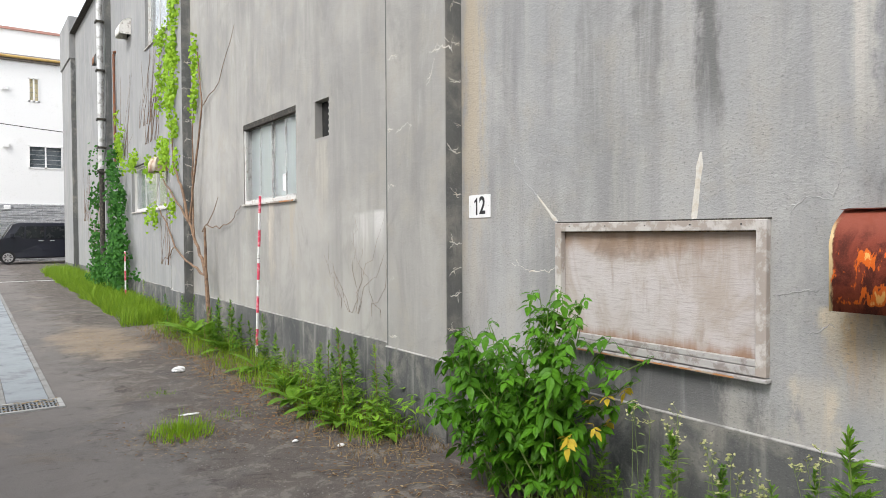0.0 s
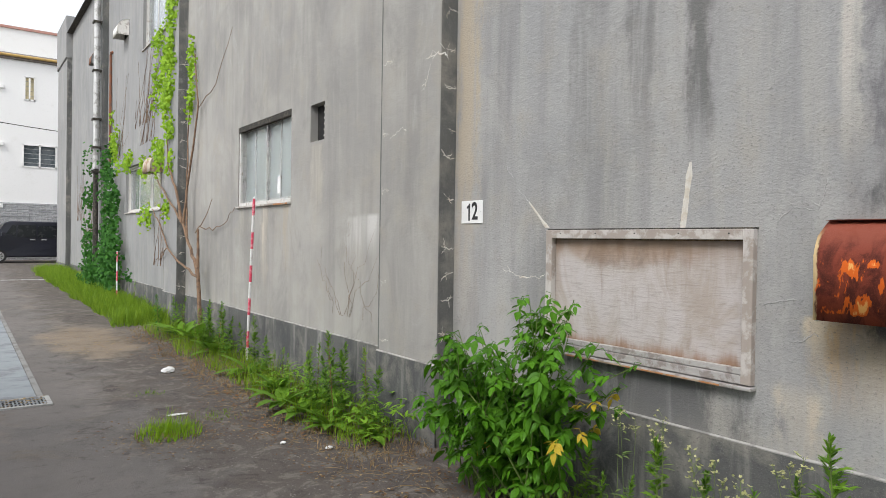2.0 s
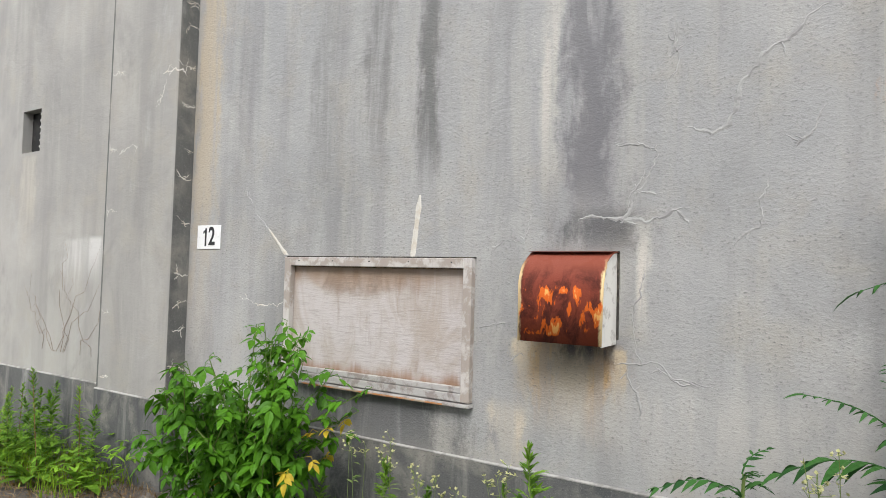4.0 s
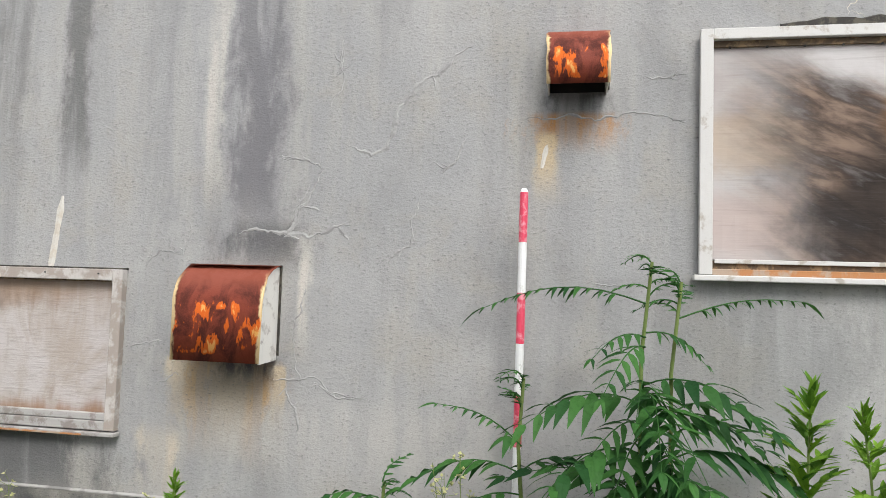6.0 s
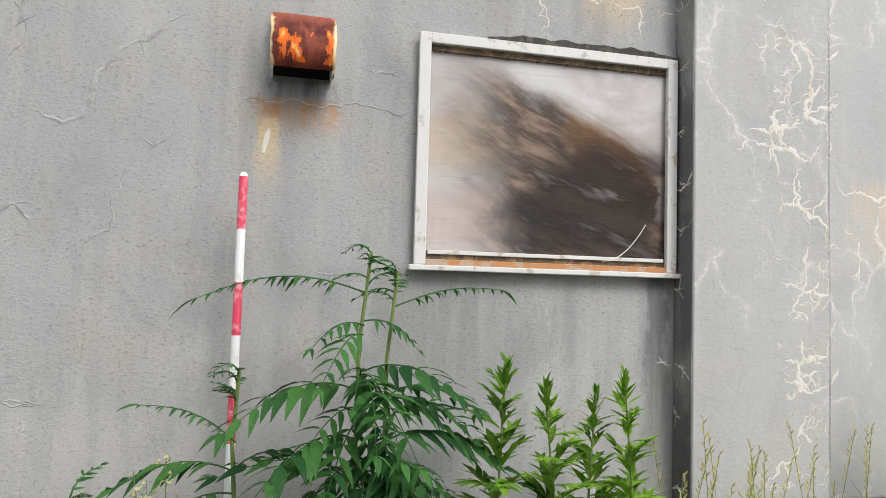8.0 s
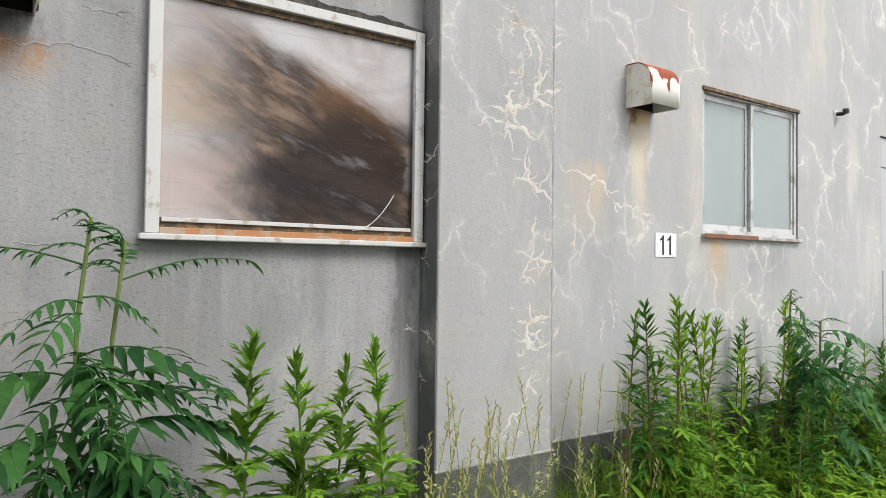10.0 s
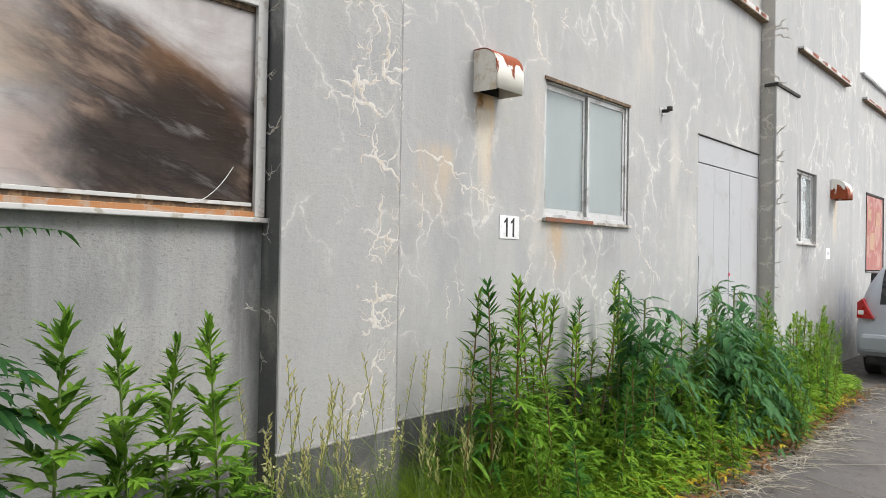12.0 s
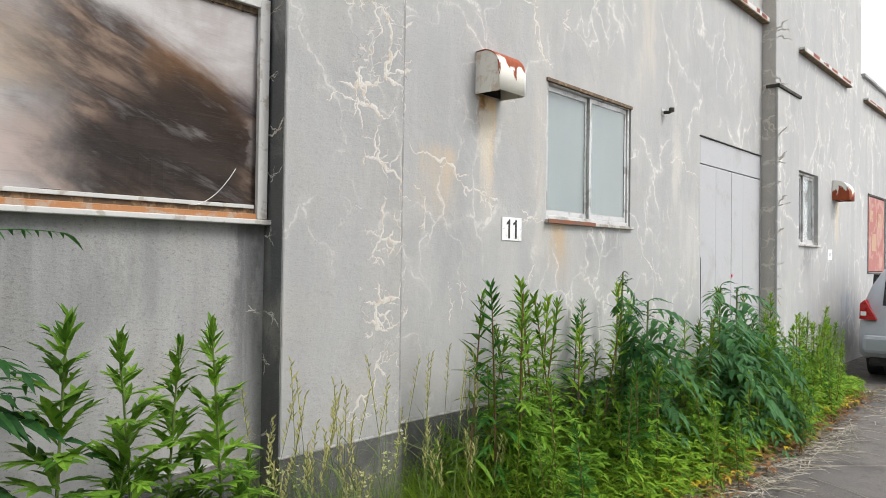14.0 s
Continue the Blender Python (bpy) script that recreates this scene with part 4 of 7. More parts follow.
crack("crack", F, ((4.9, 2.87), (4.97, 2.69)), 0.0088, M_mineral, 44)
crack("crack", F, ((5.46, 2.37), (5.2, 2.4)), 0.0063, M_mineral, 45)
crack("crack", D, ((4.16, 2.05), (3.93, 1.8)), 0.0075, M_mineral_grey, 46)
crack("crack", D, ((1.5, 2.02), (1.59, 1.83)), 0.0088, M_mineral_grey, 50)
crack("crack", D, ((1.64, 2.14), (1.45, 2.1)), 0.0075, M_mineral_grey, 51)
crack("crack", D, ((1.51, 1.56), (1.5, 1.16)), 0.0125, M_mineral_grey, 52)
crack("crack", D, ((1.63, 1.15), (1.44, 1.17), (1.18, 1.08)), 0.0112, M_mineral_grey, 53)
crack("crack", D, ((2.2, 1.1), (2.1, 1.16)), 0.0112, M_mineral_grey, 54)
crack("crack", D, ((1.57, 1.14), (1.51, 0.91)), 0.0150, M_mineral_grey, 55)
crack("crack", D, ((1.44, 1.15), (1.24, 1.08)), 0.0112, M_mineral_grey, 56)
crack("crack", D, ((1.37, 2.67), (1.41, 2.37)), 0.0100, M_mineral_grey, 57)
r = random.Random(5)
for i in range(16):
    y, z = r.uniform(-7.7, -2.2), r.uniform(1.0, 4.2)
    if -4.9 < y < -3.5 and 1.7 < z < 2.85 or y < -6.1 and z < 2.8:
        continue
    crack("crack", D, ((y, z), (y + r.uniform(-0.12, 0.12), z + r.uniform(-0.3, 0.3))), r.uniform(0.006, 0.016), M_mineral, 700 + i)
for i in range(40):
    y, z = r.uniform(-2.08, -1.72), r.uniform(0.7, 3.6)
    crack("crack", F, ((y, z), (max(-2.1, y + r.uniform(-0.16, 0.1)), z + r.uniform(-0.08, 0.08))), r.uniform(0.004, 0.011), M_mineral, 800 + i)
for i in range(16):
    y, z = r.uniform(-12.3, -8.7), r.uniform(1.0, 5.0)
    if y > -10.2 and 1.7 < z < 2.9:
        continue
    crack("crack", D, ((y, z), (y + r.uniform(-0.1, 0.1), z + r.uniform(0.2, 0.6))), r.uniform(0.006, 0.014), M_mineral, 850 + i)
# hairline joints along the pilaster edges and short seams across the pilaster sides
r = random.Random(12)
for y in (5.60, 12.98, -2.09):
    for i in range(16):
        z = 0.7 + 0.3 * i + r.uniform(-0.1, 0.1)
        if y < 0:
            crack("crack", F, ((y - 0.01, z), (y - 0.012, z + r.uniform(0.1, 0.26))), 0.006, M_mineral, 200 + i)
        if i % 2 == 0:
            crack("crack", F, ((y - 0.005, z), (y - r.uniform(0.05, 0.2), z + r.uniform(-0.04, 0.04))), 0.006, M_mineral, 300 + i)
for y in (5.613, 12.99, -2.103):
    part("joint", boxed((F - 0.0012, y - (0.011 if y > 0 else 0.003), 0.62), (F + 0.002, y + (0.006 if y > 0 else 0.003), 7.9)), M_return if y > 0 else M_mineral_grey, wall, "thin dark movement joint")
for side_y, sign in ((4.754, -1), (12.144, -1), (-1.384, 1), (-7.854, 1)):
    for i in range(14):
        z = 0.75 + 0.27 * i + r.uniform(-0.1, 0.1)
        a, b = F + 0.008 + r.uniform(0.0, 0.08), D - 0.004
        o = crack("crack", 0, ((a, z), (b, z + r.uniform(-0.03, 0.02))), 0.05 if side_y < -7 else 0.012, M_mineral, 600 + i)
        o.data.transform(Matrix(((0, 1, 0, 0), (-sign, 0, 0, side_y + sign * 0.0005 - sign * 0.002), (0, 0, 1, 0), (0, 0, 0, 1))))
        if sign > 0 and i % 2 == 0:
            crack("crack", D, ((side_y + 0.005, z), (side_y + r.uniform(0.05, 0.14), z + r.uniform(-0.03, 0.03))), 0.006, M_mineral, 400 + i)


# ---- vent hoods ----
def rusted_paint(name, paint, z0, z1, mode, rim=None):
    """Sheet metal gone to rust: red-brown crust, bright orange and straw patches where paint lifts, cream left along the rims."""
    k = Nodes(name, 0.7)
    k.b.inputs["Specular IOR Level"].default_value = 0.3
    a = k.noise(k.scaled(k.world, (1, 1, 0.6)), 11, 6, 0.65, 0.5)
    b = k.noise(k.scaled(k.world, (1, 1.25, 0.50), (4, 0, 2)), 15, 4, 0.6, 0.3)
    f = k.noise(k.world, 170, 3, 0.7)
    p = k.xyz(k.world)
    h = k.math("DIVIDE", k.math("SUBTRACT", p[2], z0), z1 - z0)
    crust = k.mix(k.step(a, 0.40, 0.60), (0.21, 0.040, 0.020), (0.080, 0.018, 0.012))
    crust = k.mix(k.step(h, 0.66, 0.90), crust, (0.23, 0.058, 0.034))
    crust = k.mix(k.math("MULTIPLY", k.step(f, 0.5, 0.7), 0.3), crust, (0.28, 0.07, 0.03))
    if mode == "gone":
        low = k.math("MULTIPLY", k.step(h, 0.55, 0.82, 1, 0), k.step(h, 0.0, 0.10, 0.3, 1))
        run = k.math("MULTIPLY", b, low)
        flame = k.mix(k.step(run, 0.60, 0.66), (0.70, 0.135, 0.014), (0.84, 0.44, 0.13))
        c = k.mix(k.step(run, 0.515, 0.555), crust, flame)
        if rim:
            edge = k.math("MINIMUM", k.math("SUBTRACT", p[1], rim[0]), k.math("SUBTRACT", rim[1], p[1]))
            edge = k.math("ADD", edge, k.math("MULTIPLY", k.math("SUBTRACT", a, 0.5), 0.07))
            c = k.mix(k.math("MULTIPLY", k.step(edge, 0.006, 0.018, 1, 0), k.step(h, 0.75, 0.95, 1, 0)), c, (0.80, 0.60, 0.32))
    else:
        edge = k.math("ADD", a, k.math("MULTIPLY", h, 0.45 if mode == "top" else -0.45))
        lo = 0.75 if mode == "top" else 0.26
        c = k.mix(k.step(edge, lo, lo + 0.025), paint, k.mix(0.5, crust, (0.42, 0.10, 0.03)))
    return k.done(c, k.step(a, 0.4, 0.6, 0.6, 0.85), k.bump(k.math("ADD", b, f), 0.004, 0.5))


M_hood_rust = rusted_paint("rusted_red_sheet", (0.55, 0.36, 0.2), 1.235, 1.65, "gone", (1.612, 2.023))
M_hood_rust_high = rusted_paint("rusted_red_sheet_high", (0.55, 0.36, 0.2), 2.40, 2.66, "gone", (0.207, 0.463))
M_hood_half = rusted_paint("half_rusted_white_sheet", (0.82, 0.79, 0.71), 2.51, 2.77, "top")
M_hood_low = rusted_paint("rusted_front_sheet", (0.80, 0.78, 0.72), 2.44, 2.73, "low")
M_hood_low_vine = painted("rust_streaked_cream_sheet", (0.52, 0.46, 0.36), (0.30, 0.15, 0.08), 0.55, 0.7, 0, 5)
M_hood_cream = painted("cream_painted_sheet", (0.84, 0.80, 0.71), (0.62, 0.50, 0.36), 0.2, 0.6, 0, 8)
M_hood_side = painted("chipped_cream_side", (0.78, 0.76, 0.71), (0.42, 0.38, 0.34), 0.35, 0.6, 0, 12)


def hood(y0, y1, z0, z1, depth, skin, side, label, group="wall vent hoods", curve=0.62, x=None):
    """Extract hood: curved sheet over two cheeks, open and dark below, back plate on the wall."""
    x = D if x is None else x
    h = thing("vent_hood", (x, (y0 + y1) / 2, z0), label, "vent hood", group)
    rad = min(depth, (z1 - z0) * curve)
    arc = [(x - depth + rad - rad * math.sin(a), z1 - rad + rad * math.cos(a)) for a in [math.pi / 2 * i / 10 for i in range(11)]]
    outer = [(x - 0.001, z1)] + arc + [(x - depth, z0)]
    inner = [(px + (0.006 if px < x - 0.01 else 0), pz - 0.006) for px, pz in outer]
    inner[-1] = (x - depth + 0.006, z0)
    bm = bmesh.new()
    # rim left ragged by rust along both edges
    r = random.Random(int(y0 * 100))
    cols = 15
    rows = []
    for i in range(cols):
        y = y0 - 0.006 + (y1 - y0 + 0.012) * i / (cols - 1)
        rows.append([bm.verts.new((px, y + (r.uniform(-0.004, 0.004) if i in (0, cols - 1) else 0), pz)) for px, pz in outer])
    for a, b in zip(rows, rows[1:]):
        for j in range(len(outer) - 1):
            bm.faces.new((a[j], a[j + 1], b[j + 1], b[j]))
    bmesh.ops.recalc_face_normals(bm, faces=bm.faces)
    bmesh.ops.solidify(bm, geom=bm.faces[:], thickness=0.004)
    part("cover", bm, skin, h, "", True).matrix_parent_inverse = h.matrix_basis.inverted()
    cheek = [(px + 0.005, pz - 0.005) for px, pz in outer] + [(x - 0.001, z0)]
    for a in (y0, y1 - 0.006):
        part("cheek", extruded(cheek, "y", a, a + 0.006), side, h, "chipped cream-painted cheek")
    part("back_plate", boxed((x - 0.003, y0 + 0.008, z0 + 0.01), (x - 0.0012, y1 - 0.008, z1 - 0.012)), M_black, h)
    part("flange", boxed((x - 0.004, y0 - 0.012, z0 + 0.02), (x - 0.001, y0 - 0.001, z1 + 0.004)), M_tar, h)
    return h


hood(1.62, 2.015, 1.235, 1.65, 0.18, M_hood_rust, M_hood_side, "large curved vent hood rusted deep red and orange")
hood(0.215, 0.455, 2.40, 2.66, 0.17, M_hood_rust_high, M_hood_side, "small vent hood rusted red above the marker pole")
hood(-3.09, -2.84, 2.51, 2.77, 0.19, M_hood_half, M_hood_cream, "white vent hood half eaten by rust", curve=0.5)
hood(-11.1, -10.8, 2.44, 2.73, 0.22, M_hood_low, M_hood_low, "distant white vent hood with a rusted front")
hood(13.75, 14.35, 2.72, 3.05, 0.22, M_hood_low_vine, M_hood_low_vine, "cream vent hood half hidden in vine")
hood(16.9, 17.4, 5.95, 6.30, 0.24, M_hood_low, M_hood_side, "high grey vent hood with rusted edges", curve=0.8)
hood(20.75, 21.1, 6.1, 6.42, 0.20, M_rusty_pipe, M_bays["plain"], "high grey vent hood with rusted edges", curve=0.8)


# ---- number plates ----
def lettered(text, size, material, parent, at, label=""):
    cu = bpy.data.curves.new("figures", "FONT")
    cu.body, cu.size, cu.extrude, cu.offset, cu.align_x, cu.align_y = text, size, 0.0008, 0.0035, "CENTER", "CENTER"
    tmp = bpy.data.objects.new("figures", cu)
    me = bpy.data.meshes.new_from_object(tmp)
    bpy.data.objects.remove(tmp)
    me.transform(pose(*at, 90, 0, -90) @ Matrix.Diagonal((0.92, 1.12, 1, 1)))
    me.materials.append(material)
    return part("number", me, material, parent, label)


for text, y, z, w, h in (("12", 4.54, 1.75, 0.25, 0.165), ("11", -3.215, 1.697, 0.205, 0.15)):
    s = thing("bay_number_sign", (D, y, z - h / 2), "white plastic sign with the black parking bay number " + text, "sign", "bay number signs")
    part("plate", boxed((D - 0.006, y - w / 2, z - h / 2), (D - 0.0012, y + w / 2, z + h / 2), 0.0015), M_sign_white, s)
    for i, ch in enumerate(text):
        off = (0.5 - i) * 0.07
        if ch == "1":
            one = [(-0.0045, -0.062), (0.0125, -0.062), (0.0125, 0.062), (0.001, 0.062), (-0.006, 0.050), (-0.0235, 0.038), (-0.0235, 0.024), (-0.0045, 0.034)]
            part("number", extruded([(y + off - a, z + b) for a, b in one], "x", D - 0.0082, D - 0.0066), M_ink, s)
        else:
            lettered(ch, 0.155, M_ink, s, (D - 0.0075, y + off, z))
    for a in (-1, 1):
        part("screw", boxed((D - 0.008, y + a * w * 0.42 - 0.003, z - 0.003), (D - 0.0055, y + a * w * 0.42 + 0.003, z + 0.003)), M_alu, s)
s = thing("bay_number_sign", (D, -10.68, 1.57), "white plastic sign too far off to read", "sign", "bay number signs")
part("plate", boxed((D - 0.006, -10.78, 1.57), (D - 0.0012, -10.58, 1.72), 0.0015), M_sign_white, s)
part("bar", boxed((D - 0.008, -10.74, 1.62), (D - 0.0065, -10.62, 1.67)), M_alu, s)

# small wall fitting beside the sliding window
s = thing("wall_spigot", (D, -5.38, 2.82), "stub of black pipe sticking out of the wall", "pipe stub")
part("stub", tube([(D, -5.38, 2.82), (D - 0.05, -5.38, 2.815), (D - 0.075, -5.38, 2.83)], 0.016, 10), M_tar, s)
part("cap", tube([(D - 0.072, -5.38, 2.815), (D - 0.072, -5.38, 2.85)], 0.024, 10), M_tar, s)
part("plate", boxed((D - 0.004, -5.43, 2.79), (D - 0.001, -5.33, 2.85)), M_alu, s)


# ---- red and white marker poles ----
def pole(x, y, z0, top, lean, label):
    p = thing("marker_pole", (x, y, z0), label, "pole", "red and white marker poles")
    n = 0
    z = top
    while z > z0 + 0.01:
        a = max(z - 0.2, z0)
        def at(zz):
            u = zz - z0
            return (x + lean[0] * u, y + lean[1] * u, zz)
        part("band", tube([at(a), at(z)], 0.0165, 12), M_pole_red if n % 2 == 0 else M_pole_white, p)
        n += 1
        z = a
    part("tip", tube([at(top), at(top + 0.012), at(top + 0.016)], 0.0165, 12, 0.5), M_pole_white, p, "white plastic tip")
    tie = z0 + 0.62 * (top - z0)
    part("wire_tie", tube([(at(tie)[0] - 0.019 * math.cos(a), at(tie)[1] + 0.019 * math.sin(a), tie) for a in [0.63 * i for i in range(11)]], 0.002, 5), M_ink, p, "thin black wire tie")


pole(2.95, 0.545, 0.0, 1.965, (0.0, -0.004), "red and white striped marker pole leaning on the wall")
pole(2.93, 8.74, 0.05, 2.01, (0.005, -0.08), "red and white striped marker pole in the weeds")
pole(2.80, 16.3, 0.18, 1.2, (0.0, 0.0), "short distant red and white marker pole")

# ---- pipes on the far facade ----
p = thing("drain_pipe", (F - 0.08, 19.3, 0.2), "grey downpipe with clamps on the facade", "pipe")
part("upper_pipe", tube([(F - 0.1, 19.45, 3.2), (F - 0.1, 19.45, 8.1)], 0.075, 14), M_alu, p)
part("lower_pipe", tube([(F - 0.1, 19.45, 0.2), (F - 0.1, 19.45, 3.2)], 0.06, 14), M_tar, p, "dark lower length of pipe")
for z in (3.1, 3.7, 4.4, 5.6, 6.8):
    part("clamp", boxed((F - 0.2, 19.34, z), (F - 0.002, 19.56, z + 0.05), 0.006), M_tar, p)
p = thing("rusty_pipe", (D - 0.06, 18.7, 3.6), "thin rust-red pipe against the facade", "pipe")
part("pipe", tube([(D - 0.05, 18.78, 3.3), (D - 0.05, 18.78, 5.9)], 0.03, 10), M_rusty_pipe, p)
part("elbow", tube([(D - 0.05, 18.78, 5.9), (D - 0.04, 18.78, 5.96), (D, 18.78, 5.98)], 0.04, 10), M_rusty_pipe, p)

# pink notice board on the low wing
b = thing("notice_board", (D, -13.65, 1.4), "faded pink board with peeling posters in a dark frame", "board")
M_pink = painted("faded_pink_sheet", (0.38, 0.15, 0.13), (0.48, 0.30, 0.25), 0.5, 0.8, 0, 3)
M_torn = painted("torn_tan_paper", (0.46, 0.30, 0.20), (0.40, 0.20, 0.16), 0.5, 0.85, 0, 6)
part("sheet", boxed((D + 0.01, -14.29, 1.4), (D + 0.02, -13.01, 2.68)), M_pink, b)
bars(b, "frame_bar", M_tar, -14.32, -12.98, 1.36, 2.72, D - 0.012, D + 0.009, 0.014)
for y, z, w, h in ((-13.5, 1.9, 0.35, 0.3), (-13.9, 2.3, 0.3, 0.25), (-13.3, 2.35, 0.25, 0.2)):
    part("paper", boxed((D + 0.006, y - w / 2, z - h / 2), (D + 0.009, y + w / 2, z + h / 2)), M_torn, b, "torn tan paper")

# ---- drain channel and grate ----
dr = thing("drain_channel", (0.5, 15, 0), "row of flat concrete drain covers sunk in asphalt", "drain", kind="structure")
M_kerb = painted("drain_edge_concrete", (0.27, 0.27, 0.26), (0.18, 0.17, 0.16), 0.5, 0.9, 0, 4)
y = 7.95
i = 0
while y < 23.2:
    n = 0.99
    def zc(a):
        return ground_z(a)
    for x0, x1, mat, name, lift in ((0.27, 0.325, M_kerb, "edge_stone", 0.006), (0.33, 0.66, M_steel, "cover", 0.012), (0.665, 0.72, M_kerb, "edge_stone", 0.006)):
        dx = 0.009 * (y - 8)
        bm = boxed((x0 - dx * 0.2, y, -0.06), (x1 - dx * 0.2, y + n, lift), 0.004)
        for v in bm.verts:
            v.co.z += ground_z(v.co.y)
        part(name, bm, mat, dr)
    y += 1.0
    i += 1
g = thing("drain_grate", (0.47, 7.75, 0), "square steel grate full of dead leaves in the drain", "grate")
for lo, hi in (((0.2, 7.56, 0), (0.76, 7.60, 0)), ((0.2, 7.90, 0), (0.76, 7.94, 0)), ((0.2, 7.60, 0), (0.24, 7.90, 0)), ((0.72, 7.60, 0), (0.76, 7.90, 0))):
    part("frame_bar", boxed((lo[0], lo[1], ground_z(7.7) - 0.05), (hi[0], hi[1], ground_z(7.7) + 0.014), 0.003), M_concrete, g)
part("pit", boxed((0.241, 7.601, ground_z(7.7) - 0.02), (0.719, 7.899, ground_z(7.7) + 0.0035)), M_black, g)
for i in range(16):
    x = 0.25 + 0.03 * i
    part("grate_bar", boxed((x, 7.602, ground_z(7.7) + 0.0036), (x + 0.012, 7.898, ground_z(7.7) + 0.012)), M_steel, g)
for i in range(3):
    part("cross_bar", boxed((0.242, 7.67 + 0.08 * i, ground_z(7.7) + 0.0122), (0.718, 7.68 + 0.08 * i, ground_z(7.7) + 0.015)), M_steel, g)
l = thing("road_line", (1.5, 23.6, ground_z(23.6)), "worn white line across the yard's mouth", "road line", kind="structure")
bm = boxed((0.25, 23.35, ground_z(23.4) + 0.002), (2.75, 23.55, ground_z(23.4) + 0.008))
part("stripe", bm, painted("worn_white_line", (0.62, 0.62, 0.60), (0.2, 0.19, 0.18), 0.6, 0.85, 0, 8), l)


# ---- across the street ----
M_white_wall = painted("white_house_render", (0.90, 0.89, 0.87), (0.86, 0.85, 0.82), 0.1, 0.85, 0, 1)
M_side_wall = painted("beige_house_side", (0.50, 0.44, 0.34), (0.42, 0.37, 0.29), 0.3, 0.85, 0, 1)
M_stone = painted("grey_split_stone", (0.50, 0.50, 0.505), (0.36, 0.36, 0.365), 0.7, 0.9, 0, 7)
M_dark_glass = painted("dark_reflecting_pane", (0.10, 0.12, 0.13), (0.16, 0.18, 0.19), 0.4, 0.12, 0, 2)
M_eave = painted("dark_eave_boards", (0.16, 0.14, 0.12), (0.24, 0.21, 0.18), 0.5, 0.8)
M_gutter = painted("ochre_gutter", (0.55, 0.36, 0.12), (0.45, 0.30, 0.12), 0.4, 0.6)
HY, HX, HZ = 36.0, 0.82, 0.3
h = thing("white_house", (4.5, HY, HZ), "two-storey white house over a grey stone base", "house")
hw = part("house_wall", pierced(HX, 12.0, -0.3, 9.2, 0, 0.25, [(2.38, 3.70, 4.53, 5.55), (2.42, 2.84, 7.48, 8.54)]), M_white_wall, h)
hw.data.transform(Matrix(((0, 1, 0, 0), (1, 0, 0, HY), (0, 0, 1, 0), (0, 0, 0, 1))))
part("side_wall", boxed((HX, HY + 0.26, -0.3), (HX + 0.2, HY + 9, 9.2)), M_side_wall, h)
part("rear_wall", boxed((HX, HY + 9, -0.3), (12, HY + 9.2, 9.2)), M_white_wall, h)
part("far_side_wall", boxed((11.8, HY + 0.26, -0.3), (12, HY + 9, 9.2)), M_white_wall, h)
part("roof", extruded([(HY - 0.12, 9.2), (HY + 9.6, 9.2), (HY + 9.6, 9.35), (HY + 4, 10.4), (HY - 0.12, 9.38)], "x", HX - 0.5, 12.5), M_eave, h, "low dark roof")
part("gutter", tube([(HX - 0.5, HY - 0.18, 9.36), (12.5, HY - 0.18, 9.30)], 0.06, 8), M_gutter, h, "ochre gutter")
for i in range(7):
    part("eave_rafter", boxed((HX - 0.5, HY - 0.4 + 0.9 * i, 9.02), (HX - 0.01, HY - 0.25 + 0.9 * i, 9.2)), M_eave, h)
for x0, x1, z0, z1, mat in ((2.38, 3.70, 4.53, 5.55, M_dark_glass), (2.42, 2.84, 7.48, 8.54, painted("cream_shutter", (0.75, 0.66, 0.42), (0.7, 0.6, 0.4), 0.2))):
    w = part("window", boxed((x0 + 0.01, HY + 0.10, z0 + 0.01), (x1 - 0.01, HY + 0.13, z1 - 0.01)), mat, h)
    for a, b, c, e in ((x0, x0 + 0.05, z0, z1), (x1 - 0.05, x1, z0, z1), (x0, x1, z1 - 0.05, z1), (x0, x1, z0, z0 + 0.06), ((x0 + x1) / 2 - 0.03, (x0 + x1) / 2 + 0.03, z0, z1)):
        part("frame", boxed((a, HY - 0.03, c), (b, HY + 0.02, e)), M_white_wall, w)
    for i in range(1, 5):
        part("muntin", boxed((x0 + 0.06, HY + 0.085, z0 + i * (z1 - z0) / 5), (x1 - 0.06, HY + 0.098, z0 + i * (z1 - z0) / 5 + 0.02)), M_alu, w)
stone_meshes = []
rr = random.Random(8)
for i in range(4):
    bm = boxed((0, -0.05 - 0.012 * i, 0), (0.44, 0, 0.092), 0.010)
    stone_meshes.append(mesh_of(bm, "stone", M_stone))
for row in range(26):
    for col in range(8):
        s = part("stone", stone_meshes[rr.randrange(4)], M_stone, h)
        s.matrix_basis = pose(HX + 0.02 + 0.455 * col + (0.22 if row % 2 else 0), HY - 0.002, 0.28 + 0.103 * row)
part("stone_base", boxed((4.75, HY - 0.05, 0.2), (12, HY - 0.002, 2.9)), M_stone, h)
part("pipe", tube([(HX - 0.08, HY + 0.05, 0.3), (HX - 0.08, HY + 0.05, 9.0)], 0.05, 8), M_side_wall, h)
for z in (2.7, 5.4, 7.9):
    part("vent", boxed((HX + 0.6, HY - 0.12, z), (HX + 0.85, HY - 0.001, z + 0.18), 0.02), M_white_wall, h)
    part("lamp", boxed((HX - 0.2, HY + 0.3, z), (HX - 0.01, HY + 0.5, z + 0.2), 0.02), M_eave, h)

